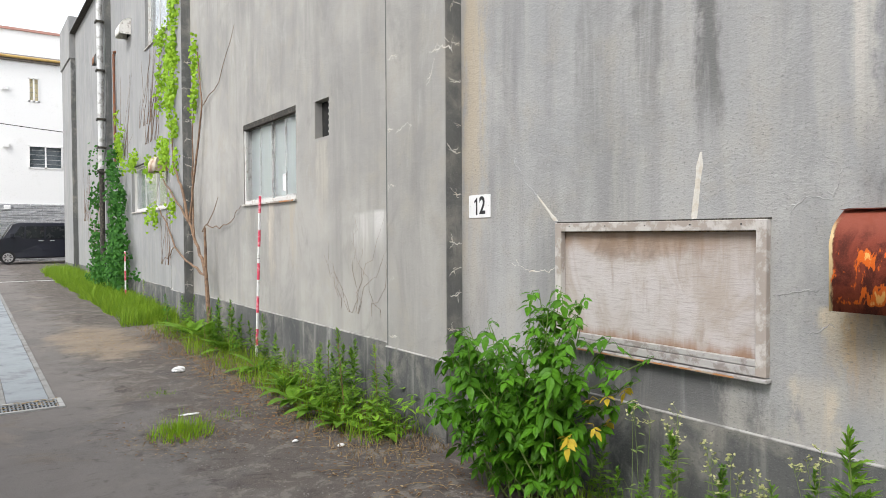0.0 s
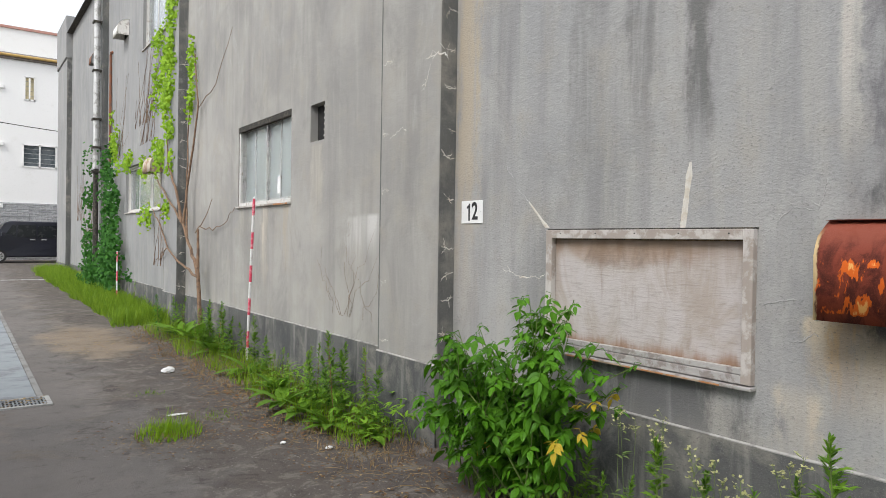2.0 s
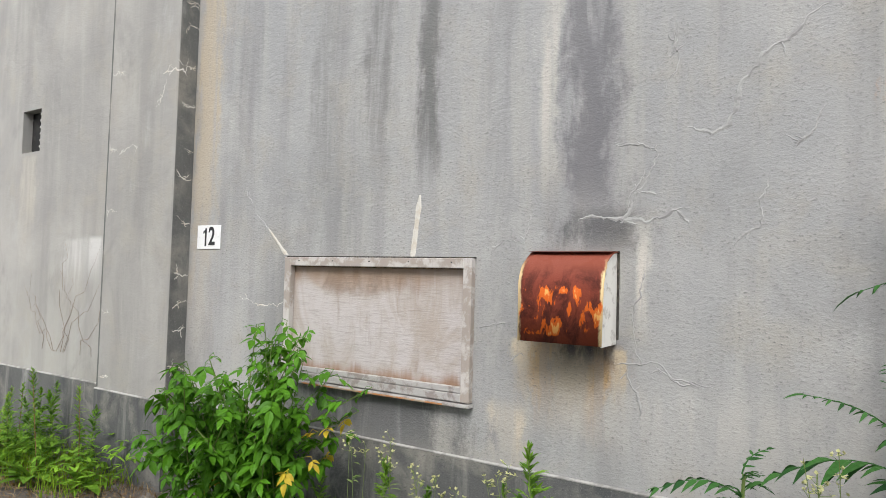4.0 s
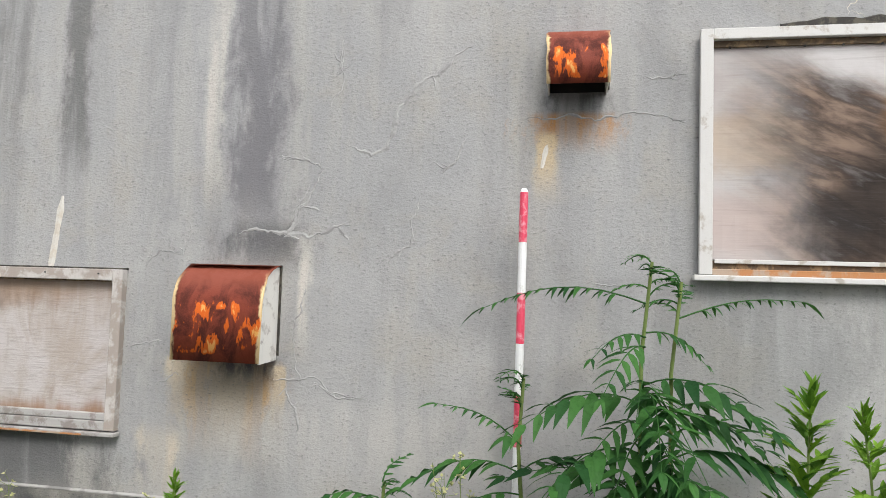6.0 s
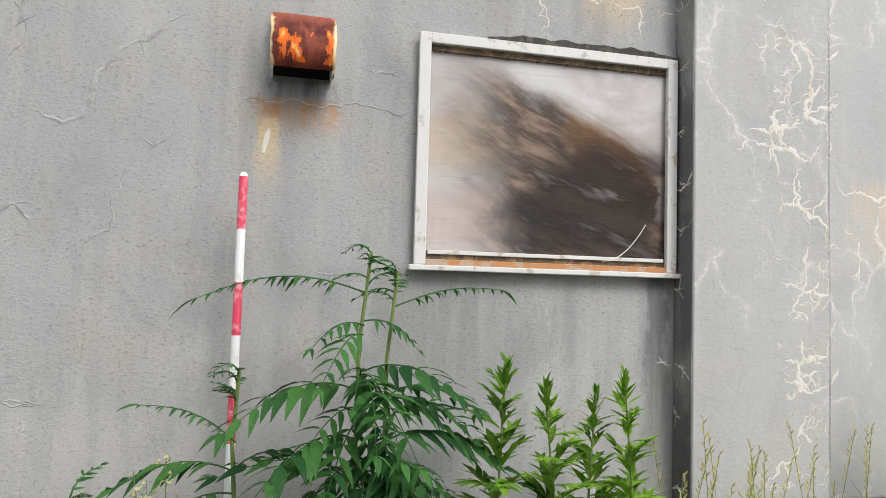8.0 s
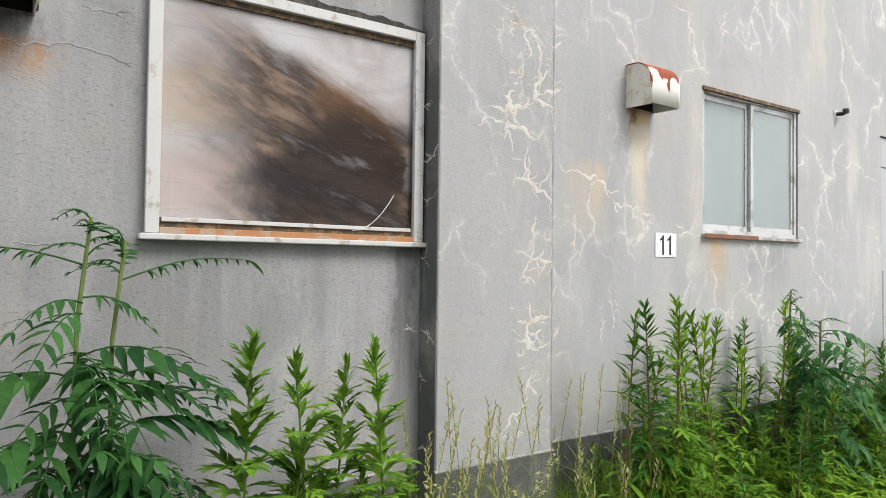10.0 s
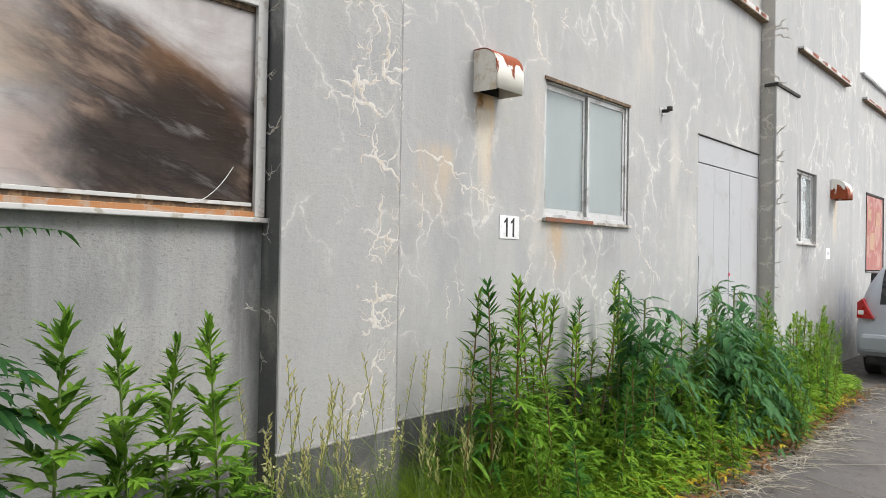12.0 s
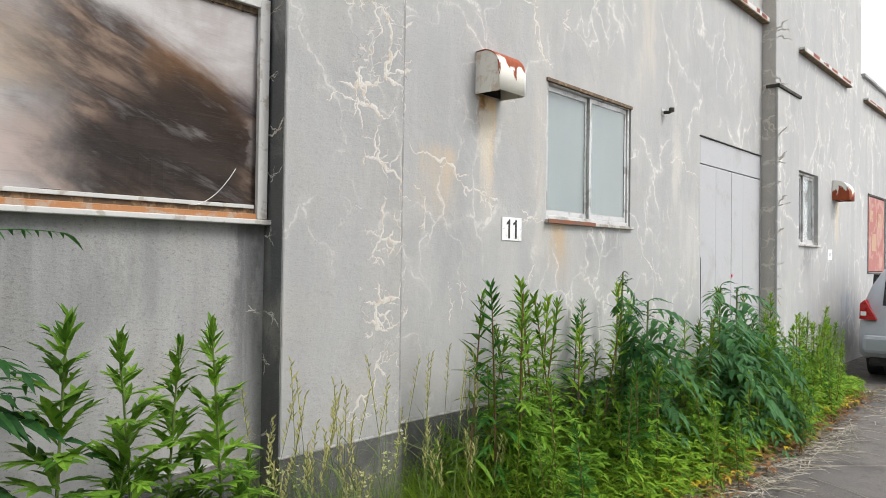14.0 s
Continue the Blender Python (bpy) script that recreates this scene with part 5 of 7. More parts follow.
M_pale = painted("pale_far_wall", (0.72, 0.66, 0.48), (0.62, 0.57, 0.44), 0.3, 0.9, 0, 1)
h = thing("far_house", (-6, 44, 0.3), "pale yellow house wall farther down the street", "house")
part("house_wall", boxed((-9.0, 41.0, -0.2), (-0.45, 49.0, 10.5)), M_pale, h)
part("roof", extruded([(40.6, 10.5), (49.4, 10.5), (45, 11.6)], "x", -9.4, -0.1), M_eave, h)
for z in (3.2, 6.3, 9.0):
    part("band", boxed((-9.0, 40.94, z), (-0.45, 40.998, z + 0.2)), M_gutter, h)

# white panel sign on a post, meter box on legs, crate and bags
s = thing("panel_sign", (-0.2, 33.5, 0.38), "tall blank white panel sign beside the street", "sign")
part("panel", boxed((-0.42, 33.4, 0.75), (0.08, 33.5, 3.6), 0.02), M_white_wall, s)
part("foot", boxed((-0.45, 33.3, 0.3), (0.10, 33.6, 0.75), 0.02), M_concrete, s)
s = thing("meter_box", (0.35, 33.0, 0.38), "beige meter box standing on thin white legs", "box")
part("box", boxed((0.08, 32.9, 1.55), (0.50, 33.2, 2.05), 0.02), M_side_wall, s)
for x in (0.2, 0.38):
    part("leg", tube([(0.29, 33.05, 1.55), (x - 0.06 + (x - 0.29) * 0.8, 33.05, 0.38)], 0.025, 8), M_white_wall, s)
s = thing("plastic_crate", (0.3, 32.7, 0.38), "blue plastic crate with white bags in it", "crate")
part("crate", boxed((0.05, 32.5, 0.38), (0.55, 32.9, 0.62), 0.02), painted("blue_plastic", (0.04, 0.06, 0.30), (0.06, 0.08, 0.3), 0.3), s)
bm = bmesh.new()
bmesh.ops.create_icosphere(bm, subdivisions=2, radius=0.18, matrix=pose(0.25, 32.7, 0.68))
for v in bm.verts:
    v.co += 0.05 * noise.noise_vector(v.co * 6)
part("bag", bm, M_white_wall, s, "white bag", True)
s = thing("folded_sheet", (0.72, 32.6, 0.38), "crumpled red sheet lying on the ground", "sheet")
bm = extruded([(0.45, 0.38), (0.95, 0.38), (0.90, 0.62), (0.78, 0.85), (0.70, 0.60)], "y", 32.5, 32.8)
part("sheet", bm, painted("red_sheet", (0.6, 0.03, 0.04), (0.4, 0.03, 0.03), 0.3), s)
s = thing("overhead_cable", (F, 28.3, 5.2), "thin dark overhead cable fixed to the facade's corner", "cable")
part("cable", tube([Vector((2.98, 28.38, 5.23)).lerp(Vector((-6.0, 41.2, 9.2)), i / 10) - Vector((0, 0, 0.5 * math.sin(math.pi * i / 10))) for i in range(11)], 0.016, 5), M_tar, s)
h = thing("far_block", (9, 54, 0.3), "pale taller block with a thin red roof edge", "house")
part("house_wall", boxed((1.6, 50.0, 0), (22, 60, 14.1)), M_white_wall, h)
part("roof_edge", boxed((1.5, 49.9, 14.1), (22.1, 60.1, 14.25)), painted("faded_red_edge", (0.50, 0.25, 0.2), (0.45, 0.3, 0.25), 0.4), h, "thin faded red roof edge")


# ---- vehicles ----
def paint(name, color, coat=1.0):
    k = Nodes(name, 0.3, 0.0)
    k.b.inputs["Coat Weight"].default_value = coat
    k.b.inputs["Coat Roughness"].default_value = 0.06
    n = k.noise(k.world, 6, 4)
    return k.done(k.mix(n, color, tuple(0.85 * x for x in color)))


M_black_car = paint("black_car_paint", (0.008, 0.009, 0.018), 0.25)
M_silver_car = paint("silver_car_paint", (0.38, 0.41, 0.45))
M_tyre = painted("tyre_rubber", (0.022, 0.022, 0.022), (0.05, 0.048, 0.045), 0.3, 0.85)
M_car_glass = painted("tinted_car_glass", (0.015, 0.018, 0.02), (0.03, 0.03, 0.03), 0.2, 0.06)
M_tail = painted("red_tail_lens", (0.38, 0.012, 0.014), (0.3, 0.01, 0.012), 0.1, 0.15)
M_lens = painted("clear_lamp_lens", (0.8, 0.8, 0.8), (0.7, 0.7, 0.7), 0.1, 0.1)


def vehicle_body(profile, width, tuck, base):
    """Body from a side outline (along, up): lofted across in slices that tuck in towards the sides and the roof."""
    bm = bmesh.new()
    slices = []
    top = max(p[1] for p in profile)
    for s in (-1.0, -0.97, -0.88, 0.0, 0.88, 0.97, 1.0):
        e = abs(s)
        shrink = 0.0 if e < 0.9 else (0.02 if e < 0.98 else 0.06)
        ring = []
        for a, z in profile:
            lean = tuck * max(0, (z - base) / (top - base)) ** 1.5
            ca, cz = sum(p[0] for p in profile) / len(profile), (top + 0.3) / 2
            ring.append(bm.verts.new((a + (ca - a) * shrink * 0.5, s * (width / 2 - lean), z + (cz - z) * shrink)))
        slices.append(ring)
    n = len(profile)
    for a, b in zip(slices, slices[1:]):
        for j in range(n):
            bm.faces.new((a[j], a[(j + 1) % n], b[(j + 1) % n], b[j]))
    bm.faces.new(slices[0])
    bm.faces.new(slices[-1][::-1])
    bmesh.ops.recalc_face_normals(bm, faces=bm.faces)
    return bm


def wheel(car, a, s, r, width, rim_mat, m):
    t = part("wheel", tube([(a, s - width / 2, r), (a, s - width / 2 + 0.02, r), (a, s + width / 2 - 0.02, r), (a, s + width / 2, r)], r, 28), M_tyre, car)
    side = 1 if s > 0 else -1
    rim = part("rim", tube([(a, s + side * (width / 2 - 0.01), r), (a, s + side * (width / 2 + 0.012), r)], r * 0.68, 24), rim_mat, t)
    objs = [t, rim]
    for i in range(8):
        c = math.cos(i * math.pi / 4), math.sin(i * math.pi / 4)
        objs.append(part("spoke_gap", tube([(a + c[0] * r * 0.28, s + side * (width / 2 + 0.0135), r + c[1] * r * 0.28), (a + c[0] * r * 0.58, s + side * (width / 2 + 0.0135), r + c[1] * r * 0.58)], 0.02, 6), M_tyre, t))
    for o in objs:
        o.data.transform(m)


def set_at(ob, m):
    ob.data.transform(m)
    return ob


# black boxy van, nose towards -x, side on to the yard
m = pose(0.95, 34.0, ground_z(34) , 0, 0, 0)
van = thing("van", (2.6, 34.0, ground_z(34)), "small black box-shaped van parked across the street", "van")
prof = [(0.0, 0.30), (-0.03, 0.62), (0.02, 0.86), (0.12, 0.98), (0.28, 1.05), (0.62, 1.62), (0.85, 1.70), (3.2, 1.70), (3.33, 1.60), (3.38, 0.9), (3.36, 0.32), (3.0, 0.24), (0.3, 0.22)]
set_at(part("body", vehicle_body(prof, 1.47, 0.10, 0.9), M_black_car, van, "", False), m)
for a, b, c, e in ((0.62, 1.05, 0.98, 1.1), (1.1, 1.75, 1.1, 1.1), (1.82, 2.5, 1.1, 1.1), (2.57, 3.2, 1.1, 1.1)):
    set_at(part("side_window", extruded([(a, 1.04), (b, 1.04), (b, 1.54), (a + (0.3 if a < 0.7 else 0.02), 1.54)], "y", -0.712, -0.64), M_car_glass, van), m)
set_at(part("windscreen", extruded([(0.27, 1.075), (0.60, 1.585), (0.63, 1.57), (0.31, 1.065)], "y", -0.60, 0.60), M_car_glass, van), m)
for s in (-0.60, 0.60):
    set_at(part("headlamp", boxed((-0.035, s - 0.12, 0.74), (0.14, s + 0.12, 0.90), 0.03), M_lens, van), m)
    wheel(van, 0.47, s * 1.13, 0.27, 0.16, M_alu, m)
    wheel(van, 2.95, s * 1.13, 0.27, 0.16, M_alu, m)
for a in (1.55, 1.95):
    set_at(part("door_handle", boxed((a, -0.755, 0.93), (a + 0.18, -0.73, 0.965), 0.008), M_alu, van, "chrome handle"), m)
set_at(part("mirror", boxed((0.55, -0.90, 1.08), (0.68, -0.76, 1.25), 0.02), M_black_car, van), m)

# silver hatchback, tail towards the yard
m = pose(1.72, -9.95, 0.0, 0, 0, -90)
car = thing("car", (1.66, -11.8, 0), "silver hatchback parked beside the weeds", "car")
prof = [(0.0, 0.32), (-0.04, 0.48), (-0.03, 0.62), (0.04, 0.78), (0.06, 0.95), (0.22, 1.25), (0.42, 1.46), (0.7, 1.52), (1.6, 1.54), (2.3, 1.46), (3.0, 1.02), (3.7, 0.86), (3.88, 0.66), (3.9, 0.34), (3.5, 0.22), (0.3, 0.24)]
set_at(part("body", vehicle_body(prof, 1.70, 0.22, 0.85), M_silver_car, car, "", True), m)
set_at(part("rear_window", extruded([(0.075, 0.98), (0.225, 1.27), (0.38, 1.44), (0.43, 1.42), (0.14, 0.97)], "y", -0.60, 0.60), M_car_glass, car), m)
for s in (-1, 1):
    lens = part("tail_lamp", extruded([(s * 0.842, 0.80), (s * 0.835, 1.0), (s * 0.78, 1.05), (s * 0.73, 0.95), (s * 0.65, 0.79)], "x", -0.025, 0.26), M_tail, car, "red tail lamp with clear bulbs")
    set_at(lens, m)
    set_at(part("clear_bulb", boxed((-0.032, min(s * 0.76, s * 0.83), 0.84), (0.05, max(s * 0.76, s * 0.83), 0.90), 0.012), M_lens, lens), m)
    set_at(part("side_window", extruded([(0.42, 1.0), (0.55, 1.38), (2.2, 1.40), (2.75, 1.02)], "y", s * 0.70, s * 0.795), M_car_glass, car), m)
    wheel(car, 0.72, s * 0.76, 0.30, 0.19, M_alu, m)
    wheel(car, 3.2, s * 0.76, 0.30, 0.19, M_alu, m)
set_at(part("bumper", boxed((-0.09, -0.80, 0.36), (0.03, 0.80, 0.60), 0.05), M_silver_car, car), m)
set_at(part("under_tray", boxed((0.02, -0.74, 0.2), (0.2, 0.74, 0.35), 0.02), M_tyre, car), m)
set_at(part("plate", boxed((-0.05, -0.17, 0.70), (-0.035, 0.17, 0.86)), M_sign_white, car), m)
set_at(part("plate_bar", boxed((-0.052, -0.12, 0.75), (-0.0505, 0.12, 0.80)), M_ink, car), m)


# ---- plants ----
def leaf_material(name, base, vary, rough=0.5, through_light=0.28):
    k = Nodes(name, rough)
    k.b.inputs["Specular IOR Level"].default_value = 0.22
    mixed = k.math("ADD", k.math("MULTIPLY", k.island, 0.7), k.math("MULTIPLY", k.rand, 0.3))
    c = k.mix(mixed, base, vary)
    vein = k.noise(k.world, 60, 3)
    c = k.mix(k.math("MULTIPLY", k.step(vein, 0.5, 0.75), 0.3), c, tuple(0.55 * x for x in base))
    k.done(c, k.step(vein, 0.3, 0.7, rough - 0.1, rough + 0.15))
    tr = k.t.nodes.new("ShaderNodeBsdfTranslucent")
    k.put(c, tr.inputs["Color"])
    mx = k.t.nodes.new("ShaderNodeMixShader")
    mx.inputs[0].default_value = through_light
    out = k.t.nodes["Material Output"]
    k.t.links.new(k.b.outputs[0], mx.inputs[1])
    k.t.links.new(tr.outputs[0], mx.inputs[2])
    k.t.links.new(mx.outputs[0], out.inputs["Surface"])
    return k.m


M_leaf_bush = leaf_material("bright_bush_leaf", (0.010, 0.052, 0.003), (0.105, 0.29, 0.013), 0.5, 0.2)
M_leaf_yellow = leaf_material("yellowed_leaf", (0.62, 0.48, 0.03), (0.5, 0.36, 0.04))
M_leaf_mug = leaf_material("mugwort_leaf", (0.04, 0.125, 0.012), (0.23, 0.42, 0.04))
M_leaf_hedge = leaf_material("weed_leaf", (0.026, 0.095, 0.008), (0.26, 0.47, 0.04))
M_leaf_dark = leaf_material("dark_feather_leaf", (0.012, 0.06, 0.016), (0.06, 0.18, 0.036), 0.6)
M_leaf_feather = leaf_material("blue_green_feather_leaf", (0.030, 0.105, 0.035), (0.11, 0.27, 0.085), 0.6)
M_leaf_ivy = leaf_material("ivy_leaf", (0.014, 0.075, 0.01), (0.075, 0.24, 0.03), 0.62)
M_leaf_vine = leaf_material("sunlit_vine_leaf", (0.14, 0.3, 0.012), (0.36, 0.56, 0.03))
M_grass = leaf_material("grass_blade", (0.085, 0.2, 0.01), (0.33, 0.48, 0.045))
M_straw = leaf_material("dry_straw", (0.20, 0.135, 0.07), (0.42, 0.31, 0.16), 0.85, 0.1)
M_straw_pale = leaf_material("bleached_straw", (0.42, 0.37, 0.29), (0.60, 0.56, 0.47), 0.8, 0.1)
M_dead = leaf_material("dead_leaf", (0.085, 0.052, 0.03), (0.22, 0.13, 0.065), 0.85, 0.1)
M_rust_leaf = leaf_material("orange_dead_leaf", (0.16, 0.075, 0.03), (0.36, 0.19, 0.085), 0.85, 0.1)
M_seed = leaf_material("seed_head", (0.34, 0.33, 0.12), (0.50, 0.46, 0.20), 0.8, 0.2)
M_flower = leaf_material("small_pale_flower", (0.42, 0.44, 0.18), (0.60, 0.58, 0.32), 0.7, 0.3)
M_stem = leaf_material("green_stem", (0.12, 0.20, 0.05), (0.20, 0.24, 0.08), 0.6, 0.1)
M_stem_red = leaf_material("reddish_stem", (0.17, 0.09, 0.045), (0.24, 0.16, 0.07), 0.6, 0.05)
M_bark = painted("brown_vine_bark", (0.23, 0.145, 0.09), (0.13, 0.085, 0.06), 0.6, 0.9, 0, 20)


class Leaves:
    """Collects leaves, blades and stalks into one mesh."""

    def __init__(self):
        self.v, self.f = [], []

    def leaf(self, base, way, up, length, width, droop=0.25, fold=0.25, waist=0.42):
        way = way.normalized()
        side = way.cross(up)
        side = side.normalized() if side.length > 1e-4 else Vector((1, 0, 0))
        up = side.cross(way)
        n = len(self.v)

        def at(u, s):
            return base + way * (u * length) - up * (droop * length * u * u) + side * (s * width) + up * (abs(s) * width * fold)
        self.v.append(at(0, 0))
        for u, w in ((waist * 0.42, 0.36), (waist, 0.5), (min(0.9, waist + 0.32), 0.30)):
            self.v += [at(u, -w), at(u, 0), at(u, w)]
        self.v.append(at(1, 0))
        for q in ((0, 2, 1), (0, 3, 2), (1, 2, 5, 4), (2, 3, 6, 5), (4, 5, 8, 7), (5, 6, 9, 8), (7, 8, 10), (8, 9, 10)):
            self.f.append(tuple(n + i for i in q))

    def blade(self, base, way, length, width, bend, flat=None):
        """A narrow blade that bows over."""
        n = len(self.v)
        side = (flat or way.cross(Vector((0.2, 0.3, 1.0)))).normalized()
        out = Vector((way.x, way.y, 0))
        for i in range(4):
            u = i / 3
            p = base + way * (u * length) + out * (bend * length * u * u) - Vector((0, 0, 1)) * (bend * length * 0.6 * u * u * u)
            w = width * (1 - 0.9 * u) / 2
            self.v += [p - side * w, p + side * w]
        for i in range(3):
            a = n + 2 * i
            self.f.append((a, a + 1, a + 3, a + 2))

    def stalk(self, pts, r, taper=0.4, sides=5):
        pts = [Vector(p) for p in pts]
        n0 = len(self.v)
        for i, p in enumerate(pts):
            d = (pts[min(i + 1, len(pts) - 1)] - pts[max(i - 1, 0)]).normalized()
            a = d.cross(Vector((1, 0.1, 0)) if abs(d.x) < 0.9 else Vector((0, 1, 0))).normalized()
            b = d.cross(a)
            rr = r * (1 + (taper - 1) * i / max(1, len(pts) - 1))
            for k in range(sides):
                t = 2 * math.pi * k / sides
                self.v.append(p + rr * (math.cos(t) * a + math.sin(t) * b))
        for i in range(len(pts) - 1):
            for k in range(sides):
                a = n0 + i * sides + k
                b = n0 + i * sides + (k + 1) % sides
                self.f.append((a, b, b + sides, a + sides))

    def mesh(self, name, material):
        me = bpy.data.meshes.new(name)
        me.from_pydata([tuple(v) for v in self.v], [], self.f)
        me.materials.append(material)
        return me


def spherical(r, tilt):
    a = r.uniform(0, 2 * math.pi)
    return Vector((math.cos(a) * math.cos(tilt), math.sin(a) * math.cos(tilt), math.sin(tilt)))


UP = Vector((0, 0, 1))


# leafy bush by the first pilaster: arching canes, each with compound leaves
def compound_leaf(seed, leaflets, size):
    """A leaf of broad pointed leaflets on one stalk, pointing along +y."""
    r = random.Random(seed)
    L = Leaves()
    L.stalk([(0, 0, 0), (0, size * 0.5, 0.02), (0, size * 0.9, -0.01)], 0.0022, 0.6, 4)
    L.leaf(Vector((0, size * 0.88, -0.01)), Vector((r.uniform(-0.1, 0.1), 1, -0.25)), UP, size * 1.05, size * 0.52, 0.25, 0.2)
    for i in range((leaflets - 1) // 2):
        y = size * (0.72 - 0.34 * i)
        for s in (-1, 1):
            L.leaf(Vector((0, y, 0)), Vector((s, 0.55 + r.uniform(-0.15, 0.15), r.uniform(-0.35, 0.0))), UP, size * r.uniform(0.75, 0.98), size * 0.42, 0.3, 0.2)
    return L.mesh("leaf", M_leaf_bush)


def leafy_bush():
    r = random.Random(21)
    b = thing("bush", (2.72, 3.68, 0), "dense bright green leafy bush against the pilaster", "bush")
    forms = [compound_leaf(i, 5 if i % 2 else 3, 0.056 + 0.009 * i) for i in range(5)]
    old = [m.copy() for m in forms[:2]]
    for m in old:
        m.materials[0] = M_leaf_yellow
    canes = Leaves()
    for i in range(66):
        u = r.random()
        foot = Vector((2.78 + r.uniform(-0.15, 0.17), 3.63 + r.uniform(-0.32, 0.42), 0))
        spread = r.uniform(-0.75, 0.95)
        tall = r.uniform(0.45, 1.0) * (1.25 - 0.28 * abs(spread))
        tip = Vector((min(2.98, foot.x - r.uniform(-0.12, 0.42)), 3.60 + spread * 0.66, tall))
        if i < 7:
            tip = Vector((2.72 + r.uniform(-0.2, 0.2), 3.36 + r.uniform(-0.22, 0.2), r.uniform(1.05, 1.27)))
        elif i < 11:
            tip = Vector((2.85, 2.95 + r.uniform(-0.15, 0.15), r.uniform(0.7, 0.98)))
        mid = (foot + tip) / 2 + Vector((-0.04, 0, 0.14))
        pts = [foot.lerp(mid, 2 * t) if t < 0.5 else mid.lerp(tip, 2 * t - 1) for t in (0, 0.25, 0.5, 0.75, 1)]
        canes.stalk(pts, 0.006, 0.35)
        for k in range(14):
            t = 0.18 + 0.82 * k / 13
            p = foot.lerp(mid, 2 * t) if t < 0.5 else mid.lerp(tip, 2 * t - 1)
            a = r.uniform(0, 360)
            face = r.random()
            yaw = 90 + r.uniform(-100, 100) if face < 0.75 else a
            o = part("leaf", old[r.randrange(2)] if r.random() < (0.22 if p.y < 3.2 and p.z < 0.8 else 0.004) else forms[r.randrange(5)], M_leaf_bush, b)
            s = r.uniform(0.75, 1.2)
            q = p.copy()
            if q.x > 2.93:
                q.x = 2.93
            o.matrix_parent_inverse = b.matrix_basis.inverted()
            o.matrix_basis = pose(q.x, q.y, q.z, r.uniform(-45, 15), r.uniform(-25, 25), yaw) @ Matrix.Scale(s, 4)
    tagged(part("cane", canes.mesh("cane", M_stem), M_stem, b, "thin green canes"), kind="stuff")
    return b


leafy_bush()


# mugwort: upright stem, cut leaves all the way up, a tight leafy tip
def mugwort(seed, tall, leaf_mat, cut=True, lush=1.0, slim=1.0):
    r = random.Random(seed)
    p = new("weed_plant")
    p.empty_display_size = 0.1
    stem, L = Leaves(), Leaves()
    bend = Vector((r.uniform(-0.06, 0.06), r.uniform(-0.06, 0.06), 0))
    def at(u):
        return Vector((bend.x * u * u * tall, bend.y * u * u * tall, u * tall))
    stem.stalk([at(i / 6) for i in range(7)], 0.0065, 0.4)
    n = int(58 * lush * (0.5 + 0.5 * tall))
    for i in range(n):
        u = 0.16 + 0.84 * ((i + r.random() * 0.9) / n) ** 0.85
        if r.random() < 0.16:
            continue
        size = tall ** 0.5 * ((0.155 if slim > 0.7 else 0.125) * (1 - u) ** 0.6 + 0.045) * r.uniform(0.6, 1.25)
        tilt = (0.30 if slim > 0.7 else 0.12) + 0.85 * u * u + r.uniform(-0.65, 0.35)
        a = i * 2.4 + r.uniform(-0.4, 0.4)
        way = Vector((math.cos(a) * math.cos(tilt), math.sin(a) * math.cos(tilt), math.sin(tilt)))
        base = at(u)
        droop = 0.45 * (1 - u) + 0.05
        L.leaf(base, way, UP, size, size * slim * (0.30 if cut else 0.33), droop, 0.3, 0.5)
        if cut and u < 0.93:
            side = way.cross(UP).normalized()
            for s in (-1, 1):
                for t in (0.32, 0.58):
                    q = base + way * size * t - UP * droop * size * t * t
                    L.leaf(q, way * 0.9 + side * s * 0.75, UP, size * (0.62 - 0.3 * t), size * 0.16 * slim, 0.2, 0.2)
    for i in range(18):
        u = r.uniform(0.86, 1.0)
        L.leaf(at(u), spherical(r, r.uniform(0.45, 1.0) + 2.5 * (u - 0.86)), Vector((1, 0, 0)), (0.075 - 0.25 * (u - 0.86)) * tall ** 0.4, 0.0105, 0.1, 0.2)
    for name, m, mat in (("stem", stem.mesh("stem", M_stem if slim > 0.7 else M_stem_red), M_stem), ("leaves", L.mesh("leaves", leaf_mat), leaf_mat)):
        o = new(name, m)
        o.parent = p
    return p


def broad_leaf(seed, size):
    """A broad leaf cut into five pointed lobes, along +y."""
    q = random.Random(seed)
    L = Leaves()
    L.leaf(Vector((0, 0, 0)), Vector((0, 1, -0.1)), UP, size, size * 0.36, 0.3, 0.15, 0.5)
    for side in (-1, 1):
        for t, k in ((0.28, 0.62), (0.5, 0.52)):
            L.leaf(Vector((0, size * t, -0.3 * size * t * t)), Vector((side * 0.8, 0.9, q.uniform(-0.25, 0.0))), UP, size * k, size * 0.22, 0.3, 0.15, 0.45)
    return L.mesh("leaf", M_leaf_mug)


def scatter(proto, at, tall, turn, label, group, r, tilt=9):
    """Stand a copy of a plant on the ground, scaled."""
    o = copy_thing(proto, pose(at[0], at[1], ground_z(at[1]) - 0.01, r.uniform(-tilt, tilt), r.uniform(-tilt, tilt), turn) @ Matrix.Scale(tall, 4))
    return tagged(o, label, "weed", group)


